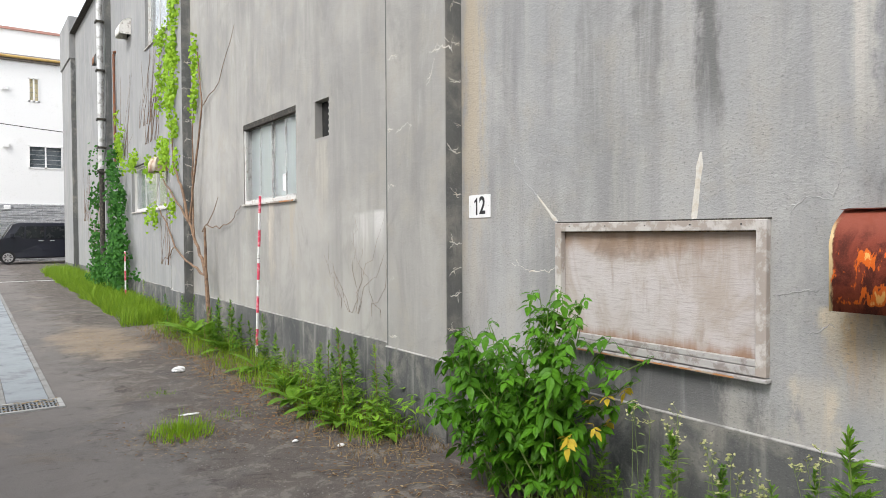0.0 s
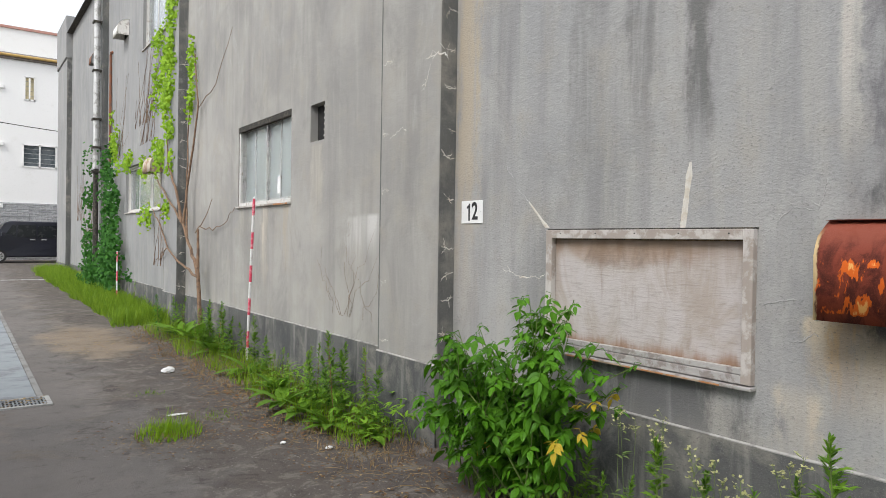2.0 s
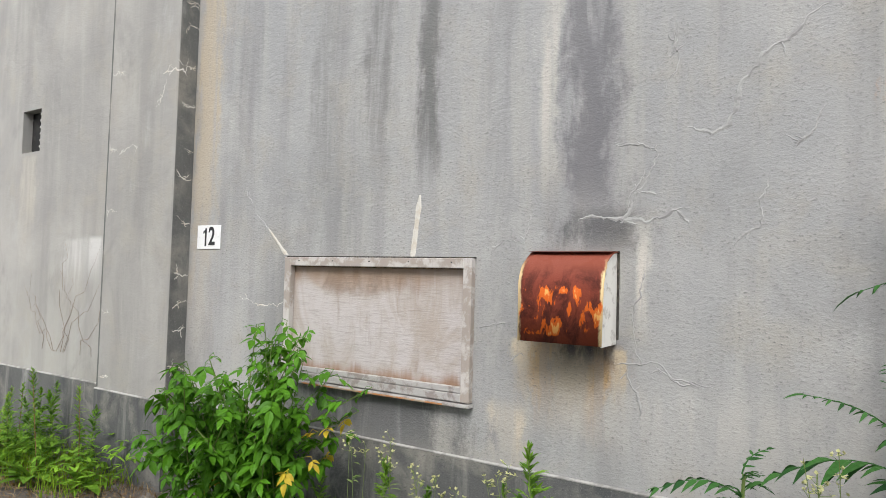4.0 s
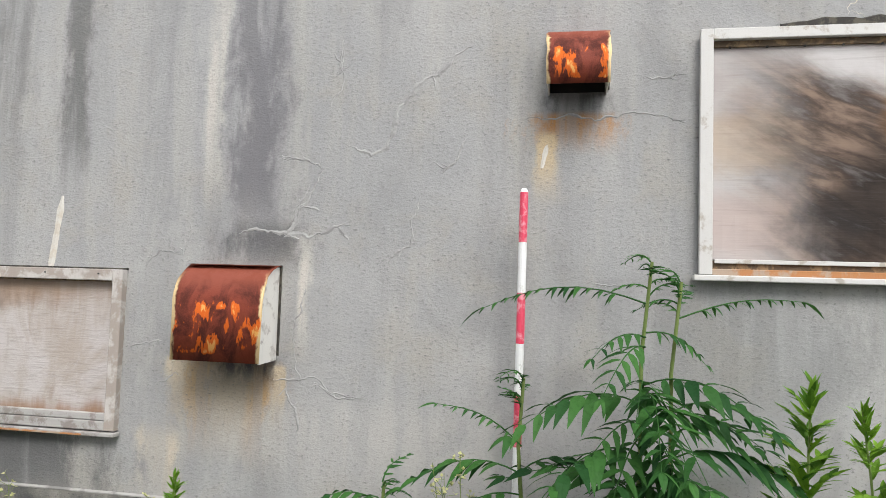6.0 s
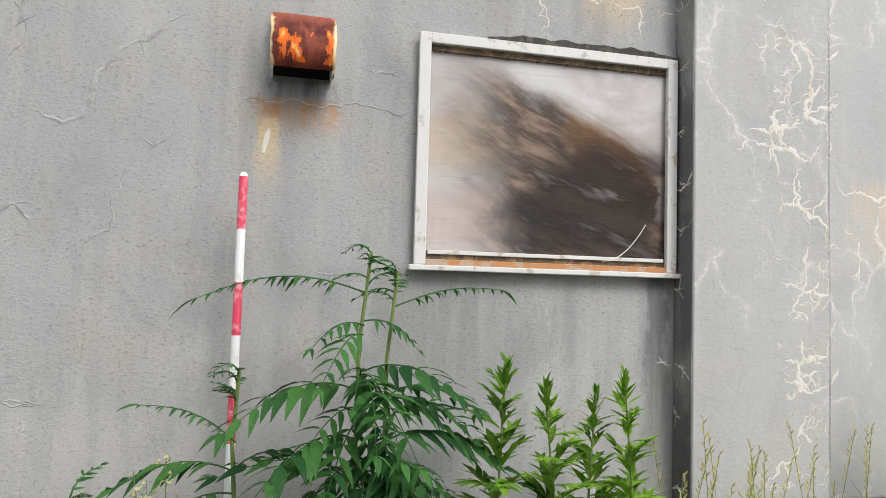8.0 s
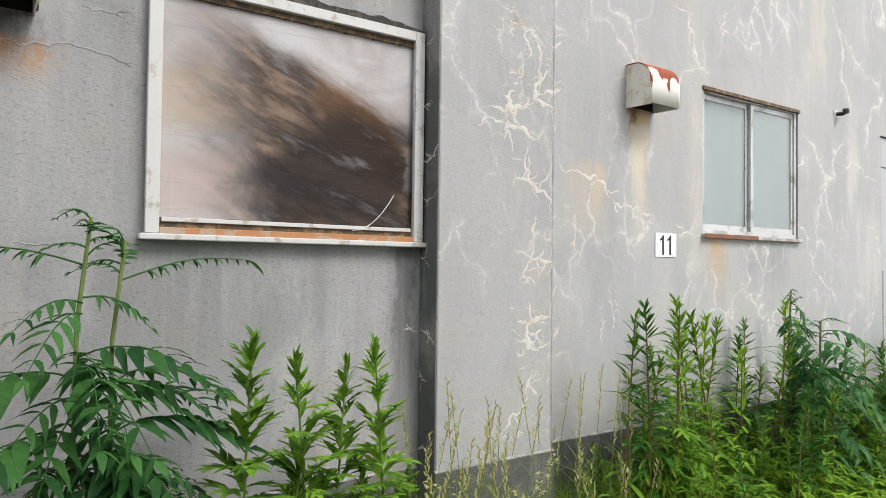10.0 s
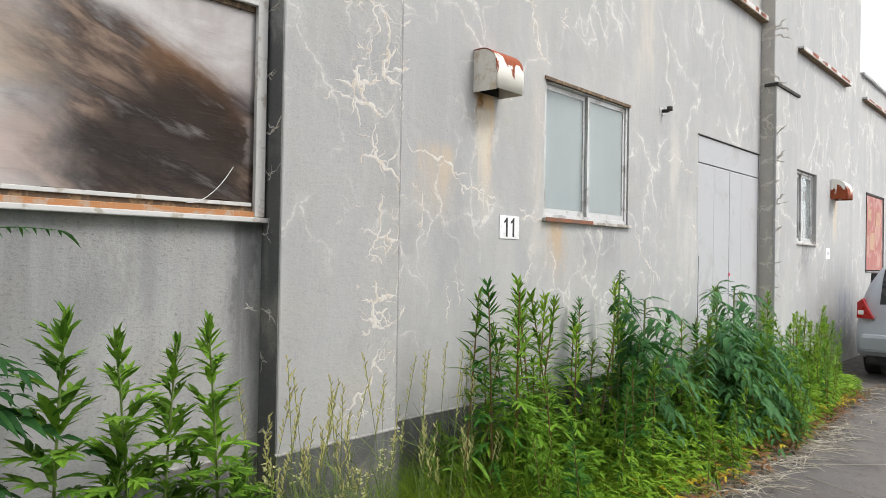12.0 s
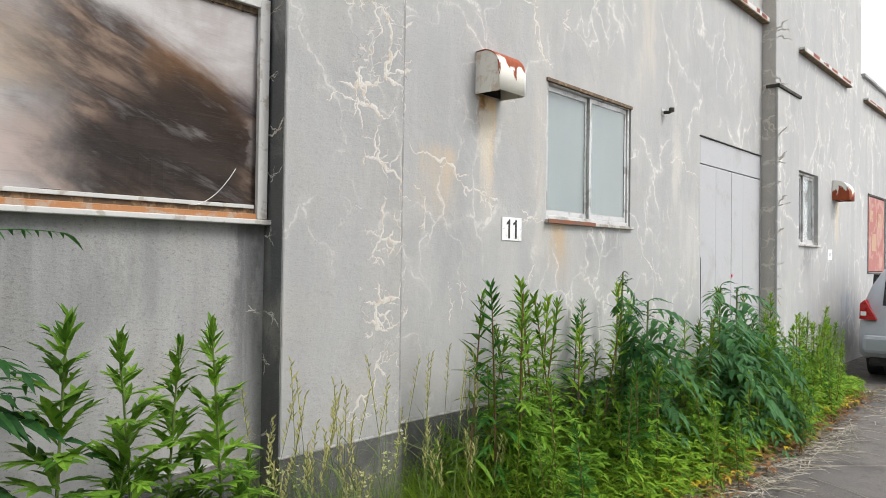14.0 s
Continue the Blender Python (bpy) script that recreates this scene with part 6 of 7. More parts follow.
protos = [mugwort(i, 1.0, M_leaf_mug, True, 1.45, 0.85) for i in range(4)]
M_leaf_lime = leaf_material("yellow_green_leaf", (0.075, 0.2, 0.012), (0.36, 0.56, 0.05))
hedge_protos = [mugwort(10 + i, 1.0, (M_leaf_hedge, M_leaf_mug, M_leaf_ivy, M_leaf_hedge, M_leaf_lime)[i], i % 3 != 1, 1.15, 0.58) for i in range(5)]
r = random.Random(31)
LB = "upright green mugwort plant at the wall's foot"
for x, y, h in ((2.66, -0.41, 1.31), (2.66, -0.65, 1.24), (2.66, -0.75, 1.19), (2.66, -0.99, 1.26), (2.60, -0.22, 0.8), (2.74, -1.12, 0.75), (2.62, -0.52, 0.85), (2.66, -0.88, 0.8), (2.58, -0.45, 0.7), (2.6, -0.98, 0.72), (2.6, -0.1, 0.7)):
    o = scatter(protos[r.randrange(4)], (x, y), h, r.uniform(0, 360), LB, "mugwort by the boarded window", r, 2)
    for i in range(5):
        yaw = 90 + r.uniform(-120, 120)
        leaf = part("broad_leaf", broad_leaf(r.randrange(99), r.uniform(0.14, 0.21)), M_leaf_mug, o)
        leaf.matrix_parent_inverse = o.matrix_basis.inverted()
        leaf.matrix_basis = pose(x, y, h * r.uniform(0.22, 0.55), r.uniform(-15, 30), r.uniform(-20, 20), yaw)
# weeds along the left foot of the wall
for x, y, h in ((2.72, 5.72, 0.62), (2.75, 5.45, 0.66), (2.70, 5.95, 0.55), (2.62, 6.25, 0.50), (2.72, 6.55, 0.55), (2.66, 7.0, 0.45), (2.78, 6.15, 0.62), (2.70, 5.25, 0.55), (2.6, 5.6, 0.38), (2.55, 5.9, 0.35),
                (2.75, 7.6, 0.5), (2.78, 8.3, 0.45), (2.72, 9.2, 0.62), (2.75, 9.6, 0.58), (2.8, 10.2, 0.5), (2.7, 8.9, 0.4), (2.75, 10.9, 0.5), (2.78, 11.6, 0.55), (2.7, 9.9, 0.4), (2.6, 9.4, 0.35), (2.8, 14.6, 0.6), (2.55, 6.7, 0.3), (2.5, 7.3, 0.28)):
    scatter((protos + hedge_protos)[r.randrange(9)], (x, y), h, r.uniform(0, 360), "green weed growing out of dry grass at the wall", "weeds along the wall", r)
for i in range(24):
    y = 4.7 + 7.2 * r.random()
    x = 2.92 - 0.5 * r.random() ** 1.5
    scatter((protos + hedge_protos)[r.randrange(9)], (x, y), r.uniform(0.35, 0.75) * (1.15 if y < 6.2 else 0.9), r.uniform(0, 360), "green weed growing out of dry grass at the wall", "weeds along the wall", r)
def dock(x, y, size, seed):
    q = random.Random(seed)
    g = thing("dock_plant", (x, y, ground_z(y)), "low rosette of broad dark green leaves", "weed", "broad-leaved weeds")
    for i in range(11):
        L = Leaves()
        k = size * q.uniform(0.7, 1.2)
        L.leaf(Vector((x, y, ground_z(y) + 0.03)), spherical(q, q.uniform(0.35, 1.1)), UP, k, k * 0.34, 0.45, 0.18, 0.45)
        part("leaf", L.mesh("leaf", M_leaf_mug), M_leaf_mug, g)


for i, (x, y, k) in enumerate(((2.45, 6.45, 0.34), (2.5, 6.1, 0.3), (2.66, 5.2, 0.22), (2.5, 5.6, 0.28), (2.6, 6.9, 0.3), (2.75, 10.3, 0.5), (2.7, 10.8, 0.45), (2.72, 9.3, 0.35), (2.68, 8.0, 0.3))):
    dock(x, y, k, 50 + i)
# low weeds below the boarded panel and the large hood
for i in range(16):
    y = 0.8 + 0.16 * i
    scatter(protos[r.randrange(4)], (r.uniform(2.55, 2.9), y + r.uniform(-0.08, 0.08), 0), r.uniform(0.32, 0.62), r.uniform(0, 360), "low green weed below the hoods", "low weeds below the hoods", r)
scatter(protos[1], (2.75, 1.83), 0.82, 40, "low green weed below the hoods", "low weeds below the hoods", r)

# the thick stand of weeds along the right-hand facade
for i in range(132):
    u = r.random()
    y = -2.15 - 7.3 * u
    x = 2.98 - r.random() ** 0.8 * (0.75 + 0.25 * math.sin(u * 3)) * (1 if y > -6.5 else max(0.45, 1 + 0.2 * (y + 6.5)))
    front = (2.98 - x) / 0.9
    h = (1.36 - 0.42 * max(0, u - 0.62) / 0.38) * r.uniform(0.72, 1.02) * (1 - 0.55 * front ** 1.4)
    if y > -2.7:
        h *= 0.45 + 0.55 * (-2.15 - y) / 0.55
    scatter(hedge_protos[4 if r.random() < 0.25 + 0.35 * (u > 0.7) else r.randrange(4)], (x, y), max(0.25, h), r.uniform(0, 360), "tall green weed in a dense stand", "tall weeds beside the parked car", r)
for y, h in ((-2.28, 1.33), (-2.55, 1.37), (-2.75, 1.35), (-3.0, 1.39), (-3.2, 1.30), (-3.5, 1.2)):
    scatter(hedge_protos[r.randrange(3)], (2.66, y), h, r.uniform(0, 360), "tall green weed in a dense stand", "tall weeds beside the parked car", r)
for i in range(56):
    y = -2.4 - 6.4 * r.random()
    x = 2.9 - 0.62 * r.random() * (1 if y > -6.5 else 0.6)
    scatter(protos[r.randrange(4)], (x, y), r.uniform(0.45, 0.95) * (1 if y > -7 else 0.75), r.uniform(0, 360), "bushy green weed low in the dense stand", "tall weeds beside the parked car", r)
for o in [*protos, *hedge_protos]:
    for c in o.children:
        bpy.data.objects.remove(c)
    bpy.data.objects.remove(o)


# the tangle of smaller leaves between the tall stems
def thicket(n, y0, y1, x0, x1, top, mat, label, seed, size):
    q = random.Random(seed)
    L = Leaves()
    for _ in range(n):
        y = q.uniform(y0, y1)
        lump = 0.75 + 0.35 * noise.noise((y * 1.6, seed, 0.0))
        fade = min(1.0, (y1 - y) / 0.5 + 0.35) * (1.0 if y > -6.8 else max(0.45, 1 + 0.22 * (y + 6.8)))
        f = q.random()
        x = x1 - (x1 - x0) * f * (1.0 if y > -6.5 else max(0.45, 1 + 0.2 * (y + 6.5)))
        z = top * lump * fade * (1 - 0.5 * f ** 1.5) * q.random() ** 0.75
        a = q.uniform(0, 6.28)
        base = Vector((x, y, z + 0.03))
        for j in range(3):
            L.leaf(base, Vector((math.cos(a + 0.7 * j) - 0.35, math.sin(a + 0.7 * j), q.uniform(-0.2, 0.7))), UP, size * q.uniform(0.6, 1.3), size * 0.3, 0.35, 0.25, 0.42)
    return tagged(part("weed_thicket", L.mesh("weed_thicket", mat), mat), label, "weeds", kind="stuff")


thicket(2900, -9.4, -2.35, 2.28, 2.96, 0.95, M_leaf_hedge, "tangled green leaves between the tall weeds", 61, 0.085)
thicket(1250, -9.0, -3.0, 2.12, 2.5, 0.50, M_leaf_lime, "bright yellow-green leaves along the front of the weeds", 62, 0.08)
thicket(420, -8.4, -2.9, 2.0, 2.4, 0.20, M_rust_leaf, "withered orange leaves low along the front of the weeds", 66, 0.07)
thicket(230, -8.0, -3.0, 2.02, 2.4, 0.30, M_leaf_yellow, "yellowed leaves low along the front of the weeds", 63, 0.06)
thicket(230, 4.9, 7.4, 2.5, 2.92, 0.42, M_leaf_hedge, "tangled green leaves at the wall's foot", 64, 0.08)

# tree of heaven saplings: long feather leaves of paired leaflets
def feather_leaf(seed, length, pairs, droop, leafy=0.36, mat=M_leaf_dark):
    r = random.Random(seed)
    L = Leaves()
    pts = [Vector((0, length * u, length * (0.10 * math.sin(u * 3) - droop * u * u))) for u in [i / 7 for i in range(8)]]
    L.stalk(pts, 0.0035, 0.35)
    for i in range(pairs):
        u = 0.2 + 0.8 * i / (pairs - 1)
        p = Vector((0, length * u, length * (0.10 * math.sin(u * 3) - droop * u * u)))
        size = length * leafy * (1 - 0.45 * abs(u - 0.45) / 0.55) * r.uniform(0.85, 1.1)
        for s in (-1, 1):
            L.leaf(p, Vector((s, r.uniform(0.4, 1.0), r.uniform(-0.45, 0.12))), UP, size, size * r.uniform(0.26, 0.34), 0.5, 0.12, 0.36)
    L.leaf(pts[-1], Vector((0, 1, -0.5)), UP, length * 0.2, length * 0.075, 0.3)
    return L.mesh("leaf", mat)


def sapling(foot, tall, lean, leaves, label, seed, mat=M_leaf_dark):
    r = random.Random(seed)
    t = thing("sapling", (foot[0], foot[1], 0), label, "sapling", "saplings beside the marker pole")
    S = Leaves()
    top = Vector((foot[0] + lean[0], foot[1] + lean[1], tall))
    base = Vector((foot[0], foot[1], 0))
    S.stalk([base.lerp(top, i / 5) + Vector((0, 0.012 * math.sin(i * 2), 0)) for i in range(6)], 0.011, 0.55, 8)
    part("stem", S.mesh("stem", M_stem), M_stem, t, "upright green stem")
    for u, yaw, pitch, length, droop, *thin in leaves:
        p = base.lerp(top, u)
        o = part("leaf", feather_leaf(r.randrange(999), length * (0.95 if not thin else 1), 4 + int(length * (11 if not thin else 14)), droop, 0.36 if not thin else 0.13, mat), mat, t)
        o.matrix_parent_inverse = t.matrix_basis.inverted()
        o.matrix_basis = pose(p.x, p.y, p.z, pitch, r.uniform(-12, 12), yaw)
    for i in range(int(13 * tall)):
        p = base.lerp(top, r.uniform(0.22, 0.74))
        o = part("leaf", feather_leaf(r.randrange(999), r.uniform(0.24, 0.42), 6, r.uniform(0.3, 0.7), 0.38, mat), mat, t)
        o.matrix_parent_inverse = t.matrix_basis.inverted()
        o.matrix_basis = pose(p.x, p.y, p.z, r.uniform(-20, 30), r.uniform(-20, 20), r.uniform(-20, 200))
    for i in range(7):
        p = top + Vector((0, 0, -0.02 * i))
        o = part("young_leaf", feather_leaf(r.randrange(999), r.uniform(0.06, 0.14), 5, 0.5, 0.36, mat), mat, t)
        o.matrix_parent_inverse = t.matrix_basis.inverted()
        o.matrix_basis = pose(p.x, p.y, p.z, r.uniform(10, 60), 0, r.uniform(0, 360))
    return t


sapling((2.74, 0.15), 1.69, (0.03, -0.08), (
    (0.91, 8, 2, 0.58, 0.10, 1), (0.84, 40, 0, 0.26, 0.3), (0.85, 160, -5, 0.22, 0.4), (0.82, 60, -5, 0.30, 0.5), (0.74, 150, 10, 0.42, 0.45), (0.70, 20, 8, 0.48, 0.4),
    (0.72, 95, 5, 0.40, 0.55), (0.60, 40, 5, 0.50, 0.45), (0.58, 130, 0, 0.46, 0.5), (0.50, 75, -5, 0.45, 0.5), (0.45, 10, 0, 0.42, 0.5), (0.40, 170, 0, 0.45, 0.5), (0.35, 110, 0, 0.45, 0.5), (0.66, 110, -5, 0.36, 0.7), (0.63, 70, -10, 0.38, 0.7), (0.55, 95, -10, 0.42, 0.7), (0.68, 170, 5, 0.4, 0.6), (0.48, 55, -8, 0.4, 0.6)),
    "young sapling with long dark feather leaves", 3)
sapling((2.70, 0.05), 1.62, (0.06, -0.08), (
    (0.92, 188, 4, 0.44, -0.08, 1), (0.72, 200, 12, 0.38, 0.5), (0.66, 215, 20, 0.42, 0.55), (0.62, 172, 15, 0.46, 0.62), (0.52, 190, 5, 0.36, 0.55),
    (0.56, 100, 5, 0.40, 0.6), (0.40, 185, 0, 0.5, 0.6), (0.36, 60, 0, 0.45, 0.5), (0.30, 140, 0, 0.4, 0.5)),
    "young sapling with long dark feather leaves", 4)
sapling((2.78, 0.50), 1.25, (0.03, 0.02), (
    (0.80, 20, 28, 0.36, 0.05, 1), (0.72, 0, 8, 0.45, 0.35), (0.66, 30, 0, 0.42, 0.5), (0.60, -15, 0, 0.48, 0.45), (0.55, 80, 0, 0.35, 0.5), (0.50, 15, -5, 0.45, 0.5), (0.42, 45, -5, 0.42, 0.4), (0.55, 175, 5, 0.3, 0.5)),
    "lower sapling with dark feather leaves and pale flowers", 5)
sapling((2.75, 0.97), 0.85, (-0.02, 0.05), ((0.9, 10, 20, 0.28, 0.4), (0.85, 60, 10, 0.3, 0.5), (0.7, -20, 5, 0.36, 0.5), (0.8, 150, 5, 0.3, 0.5)), "lower sapling with dark feather leaves", 6)
# two saplings rising out of the weed stand
sapling((2.62, -3.8), 1.42, (0.0, 0.0), ((0.95, 100, -40, 0.2, 0.6), (0.9, 30, -20, 0.25, 0.6), (0.85, 200, -5, 0.5, 0.4), (0.8, 60, 0, 0.4, 0.5), (0.7, 180, 0, 0.5, 0.5)), "dark sapling rising out of the weeds", 7)
sapling((2.60, -5.4), 1.30, (0.0, 0.0), ((0.95, 10, 0, 0.4, 0.3), (0.9, 90, -20, 0.35, 0.6), (0.9, 180, -20, 0.35, 0.6), (0.8, 45, 0, 0.5, 0.5), (0.7, 120, 0, 0.5, 0.5), (0.6, 80, 0, 0.5, 0.5)), "blue-green sapling rising out of the weeds", 8, M_leaf_feather)


for i, (x, y, h) in enumerate(((2.60, -4.15, 1.22), (2.50, -5.0, 1.08), (2.62, -5.85, 1.28), (2.42, -5.9, 0.9), (2.40, -5.3, 0.7))):
    sapling((x, y), h, (0.0, 0.03), ((0.95, 120, 0, 0.34, 0.5), (0.9, 60, -5, 0.42, 0.5), (0.84, 180, -5, 0.45, 0.5), (0.78, 20, 0, 0.42, 0.5), (0.72, 95, -8, 0.46, 0.6), (0.62, 150, -5, 0.44, 0.6), (0.52, 70, -5, 0.42, 0.6), (0.42, 110, -5, 0.4, 0.6)), "blue-green sapling rising out of the weeds", 20 + i, M_leaf_feather)


# ---- grass, straw and litter ----
def grass_patch(name, n, spot, tall, mat, label, seed, width=0.006, bend=(0.1, 0.6)):
    """Loose blades strewn by spot(r), which gives x, y and a share of the height."""
    r = random.Random(seed)
    L = Leaves()
    for _ in range(n):
        x, y, s = spot(r)
        L.blade(Vector((x, y, ground_z(y) - 0.005)), spherical(r, r.uniform(0.9, 1.5)), tall * s * r.uniform(0.5, 1.1), width * r.uniform(0.7, 1.4), r.uniform(*bend))
    return tagged(part(name, L.mesh(name, mat), mat), label, "grass", kind="stuff")


def strip(y0, y1, x0, x1, humps=1.3):
    def spot(r):
        y = r.uniform(y0, y1)
        lump = 0.55 + 0.45 * noise.noise((y * humps, 2.0, 0.0))
        return x1 - (x1 - x0) * r.random() ** 1.3 * (0.6 + 0.5 * lump), y, 0.5 + 0.7 * max(0, lump)
    return spot


def ring(cx, cy, rx, ry):
    def spot(r):
        a, d = r.uniform(0, 6.28), r.random() ** 0.7
        return cx + rx * d * math.cos(a), cy + ry * d * math.sin(a), 1.15 - d * 0.7
    return spot


grass_patch("grass", 15000, strip(12.4, 26.5, 2.05, 2.93, 1.0), 0.40, M_grass, "bright green grass strip along the far wall", 1, 0.012)
grass_patch("grass", 1500, strip(20.5, 27.5, 2.0, 2.9, 0.7), 0.5, M_grass, "bright green grass strip along the far wall", 2, 0.016)
grass_patch("grass", 380, ring(1.40, 6.15, 0.25, 0.24), 0.24, M_leaf_vine, "small grass tuft growing through the asphalt", 3, 0.006)
grass_patch("grass", 60, ring(1.55, 7.6, 0.2, 0.12), 0.07, M_grass, "small grass tuft growing through the asphalt", 4, 0.006)
grass_patch("grass", 120, ring(1.85, 6.5, 0.25, 0.3), 0.06, M_grass, "small grass tuft growing through the asphalt", 14, 0.006)
grass_patch("grass", 2600, strip(5.0, 12.2, 2.3, 2.98), 0.30, M_grass, "ragged green grass at the wall's foot", 5, 0.007)
grass_patch("dry_grass", 2600, strip(4.6, 12.2, 2.1, 2.9), 0.14, M_straw, "dry brown grass lying at the wall's foot", 6, 0.006, (0.6, 1.6))
grass_patch("dry_grass", 500, ring(1.40, 6.1, 0.40, 0.36), 0.06, M_straw, "dry grass round the tuft", 7, 0.006, (0.8, 1.8))
grass_patch("grass", 900, strip(-3.8, -2.0, 2.2, 2.5), 0.62, M_leaf_lime, "long pale grass bowing over in front of the weeds", 41, 0.010, (0.4, 1.3))
grass_patch("grass", 3800, strip(-3.6, -0.9, 2.35, 2.98), 0.95, M_grass, "long fine grass below the pilaster", 8, 0.005, (0.2, 0.9))
grass_patch("grass", 1500, strip(-8.6, -2.2, 2.1, 2.6), 0.38, M_grass, "long grass at the front of the weeds", 9, 0.006, (0.2, 0.9))
grass_patch("grass", 1400, strip(-0.9, 3.4, 2.35, 2.98), 0.34, M_grass, "grass below the hoods", 10, 0.006, (0.2, 0.8))
grass_patch("dry_grass", 1500, strip(-8.8, -3.0, 2.1, 2.5), 0.22, M_straw, "dry orange-brown grass at the edge of the weeds", 11, 0.007, (0.8, 1.8))


def strewn(name, n, spot, size, mat, label, seed, thin=False):
    """Dead leaves or stalks lying flat on the ground."""
    r = random.Random(seed)
    L = Leaves()
    for _ in range(n):
        x, y, _s = spot(r)
        a = r.uniform(0, 6.28)
        way = Vector((math.cos(a), math.sin(a), r.uniform(-0.05, 0.12)))
        p = Vector((x, y, ground_z(y) + 0.006 + 0.012 * r.random()))
        k = size * r.uniform(0.5, 1.4)
        if thin:
            L.stalk([p, p + way * k * 0.5 + Vector((0, 0, 0.008)), p + way * k], (0.0026 if mat is M_straw_pale else 0.0016) * r.uniform(0.5, 1.6), 0.6, 4)
        else:
            L.leaf(p, way, UP, k, k * 0.5, 0.1, 0.25)
    return tagged(part(name, L.mesh(name, mat), mat), label, "litter", kind="stuff")


strewn("dead_leaves", 700, strip(5.5, 11.5, 2.0, 2.75), 0.04, M_rust_leaf, "orange-brown dead leaves along the wall's foot", 35)
strewn("dead_leaves", 2400, strip(3.2, 12.0, 1.75, 2.8), 0.026, M_dead, "brown dead leaves along the wall's foot", 20)
strewn("dead_leaves", 520, strip(3.2, 8.5, 1.75, 2.7), 0.026, M_straw, "dead brown leaves on the soil by the wall", 29)
strewn("dead_leaves", 150, ring(1.40, 6.1, 0.45, 0.6), 0.022, M_straw, "dead leaves round the grass tuft", 30)
strewn("dead_leaves", 260, ring(1.6, 11.2, 0.6, 1.3), 0.032, M_straw, "dry leaves washed onto a sandy patch", 28)
strewn("dead_leaves", 260, ring(1.5, 6.2, 0.75, 0.8), 0.028, M_dead, "scattered dead leaves on the asphalt", 21)
strewn("dead_leaves", 700, strip(-9.5, -2.6, 1.9, 2.5), 0.05, M_dead, "brown dead leaves under the weeds", 22)
strewn("dead_leaves", 70, lambda r: (r.uniform(0.25, 0.72), r.uniform(7.6, 7.92), 1), 0.04, M_straw, "dead leaves caught on the grate", 23)
strewn("straw", 330, strip(4.0, 9.5, 1.95, 2.6), 0.11, M_straw, "dry stalks lying along the weeds", 24, True)
strewn("straw", 1100, strip(-6.8, -3.2, 1.8, 2.35), 0.22, M_straw_pale, "bleached cut stalks lying beside the weeds", 25, True)
strewn("straw", 90, strip(-9.2, -6.6, 1.75, 2.3), 0.22, M_straw_pale, "bleached cut stalks lying beside the weeds", 26, True)
strewn("straw", 14, lambda r: (r.uniform(1.75, 2.2), r.uniform(-6.3, -3.9), 1), 0.6, M_straw_pale, "long bleached stalks on the asphalt", 27, True)


M_grit = painted("grey_grit", (0.22, 0.21, 0.195), (0.14, 0.13, 0.12), 0.6, 0.9, 0, 3)


def pebbles(name, n, spot, size, mat, label, seed):
    r = random.Random(seed)
    L = Leaves()
    for _ in range(n):
        x, y, _s = spot(r)
        k = size * r.uniform(0.4, 1.6)
        n0 = len(L.v)
        c = Vector((x, y, ground_z(y)))
        for j in range(5):
            a = j * 1.2566 + r.uniform(-0.3, 0.3)
            L.v.append(c + Vector((math.cos(a) * k, math.sin(a) * k, 0)))
        L.v.append(c + Vector((r.uniform(-0.3, 0.3) * k, r.uniform(-0.3, 0.3) * k, k * 0.7)))
        for j in range(5):
            L.f.append((n0 + j, n0 + (j + 1) % 5, n0 + 5))
    return tagged(part(name, L.mesh(name, mat), mat), label, "gravel", kind="stuff")


pebbles("gravel", 2600, strip(2.6, 8.6, 1.1, 2.5, 0.6), 0.0045, M_grit, "loose grey grit on the broken asphalt edge", 30)
pebbles("gravel", 420, ring(1.25, 6.2, 0.45, 0.8), 0.0055, M_grit, "loose grey grit on the broken asphalt edge", 31)
pebbles("gravel", 500, strip(-9.0, -3.0, 1.0, 2.3, 0.6), 0.005, M_grit, "loose grey grit beside the weeds", 32)

for (x, y), (a, b, c), label in (((1.96, 8.5), (0.07, 0.05, 0.035), "crumpled white plastic bag on the ground"), ((1.60, 6.68), (0.085, 0.022, 0.006), "flat white paper scrap on the asphalt"), ((2.28, 5.15), (0.028, 0.02, 0.012), "small white scrap among dead leaves"), ((2.05, 5.45), (0.022, 0.018, 0.01), "small white scrap among dead leaves")):
    bm = bmesh.new()
    bmesh.ops.create_icosphere(bm, subdivisions=3, radius=1.0)
    for v in bm.verts:
        v.co = v.co + 0.35 * noise.noise_vector(v.co * 2.2 + Vector((x, y, 0)))
        v.co = Vector((x + v.co.x * a, y + v.co.y * b, ground_z(y) + 0.002 + c * (0.8 + max(-0.8, v.co.z))))
    tagged(part("litter", bm, M_sign_white), label, "litter")


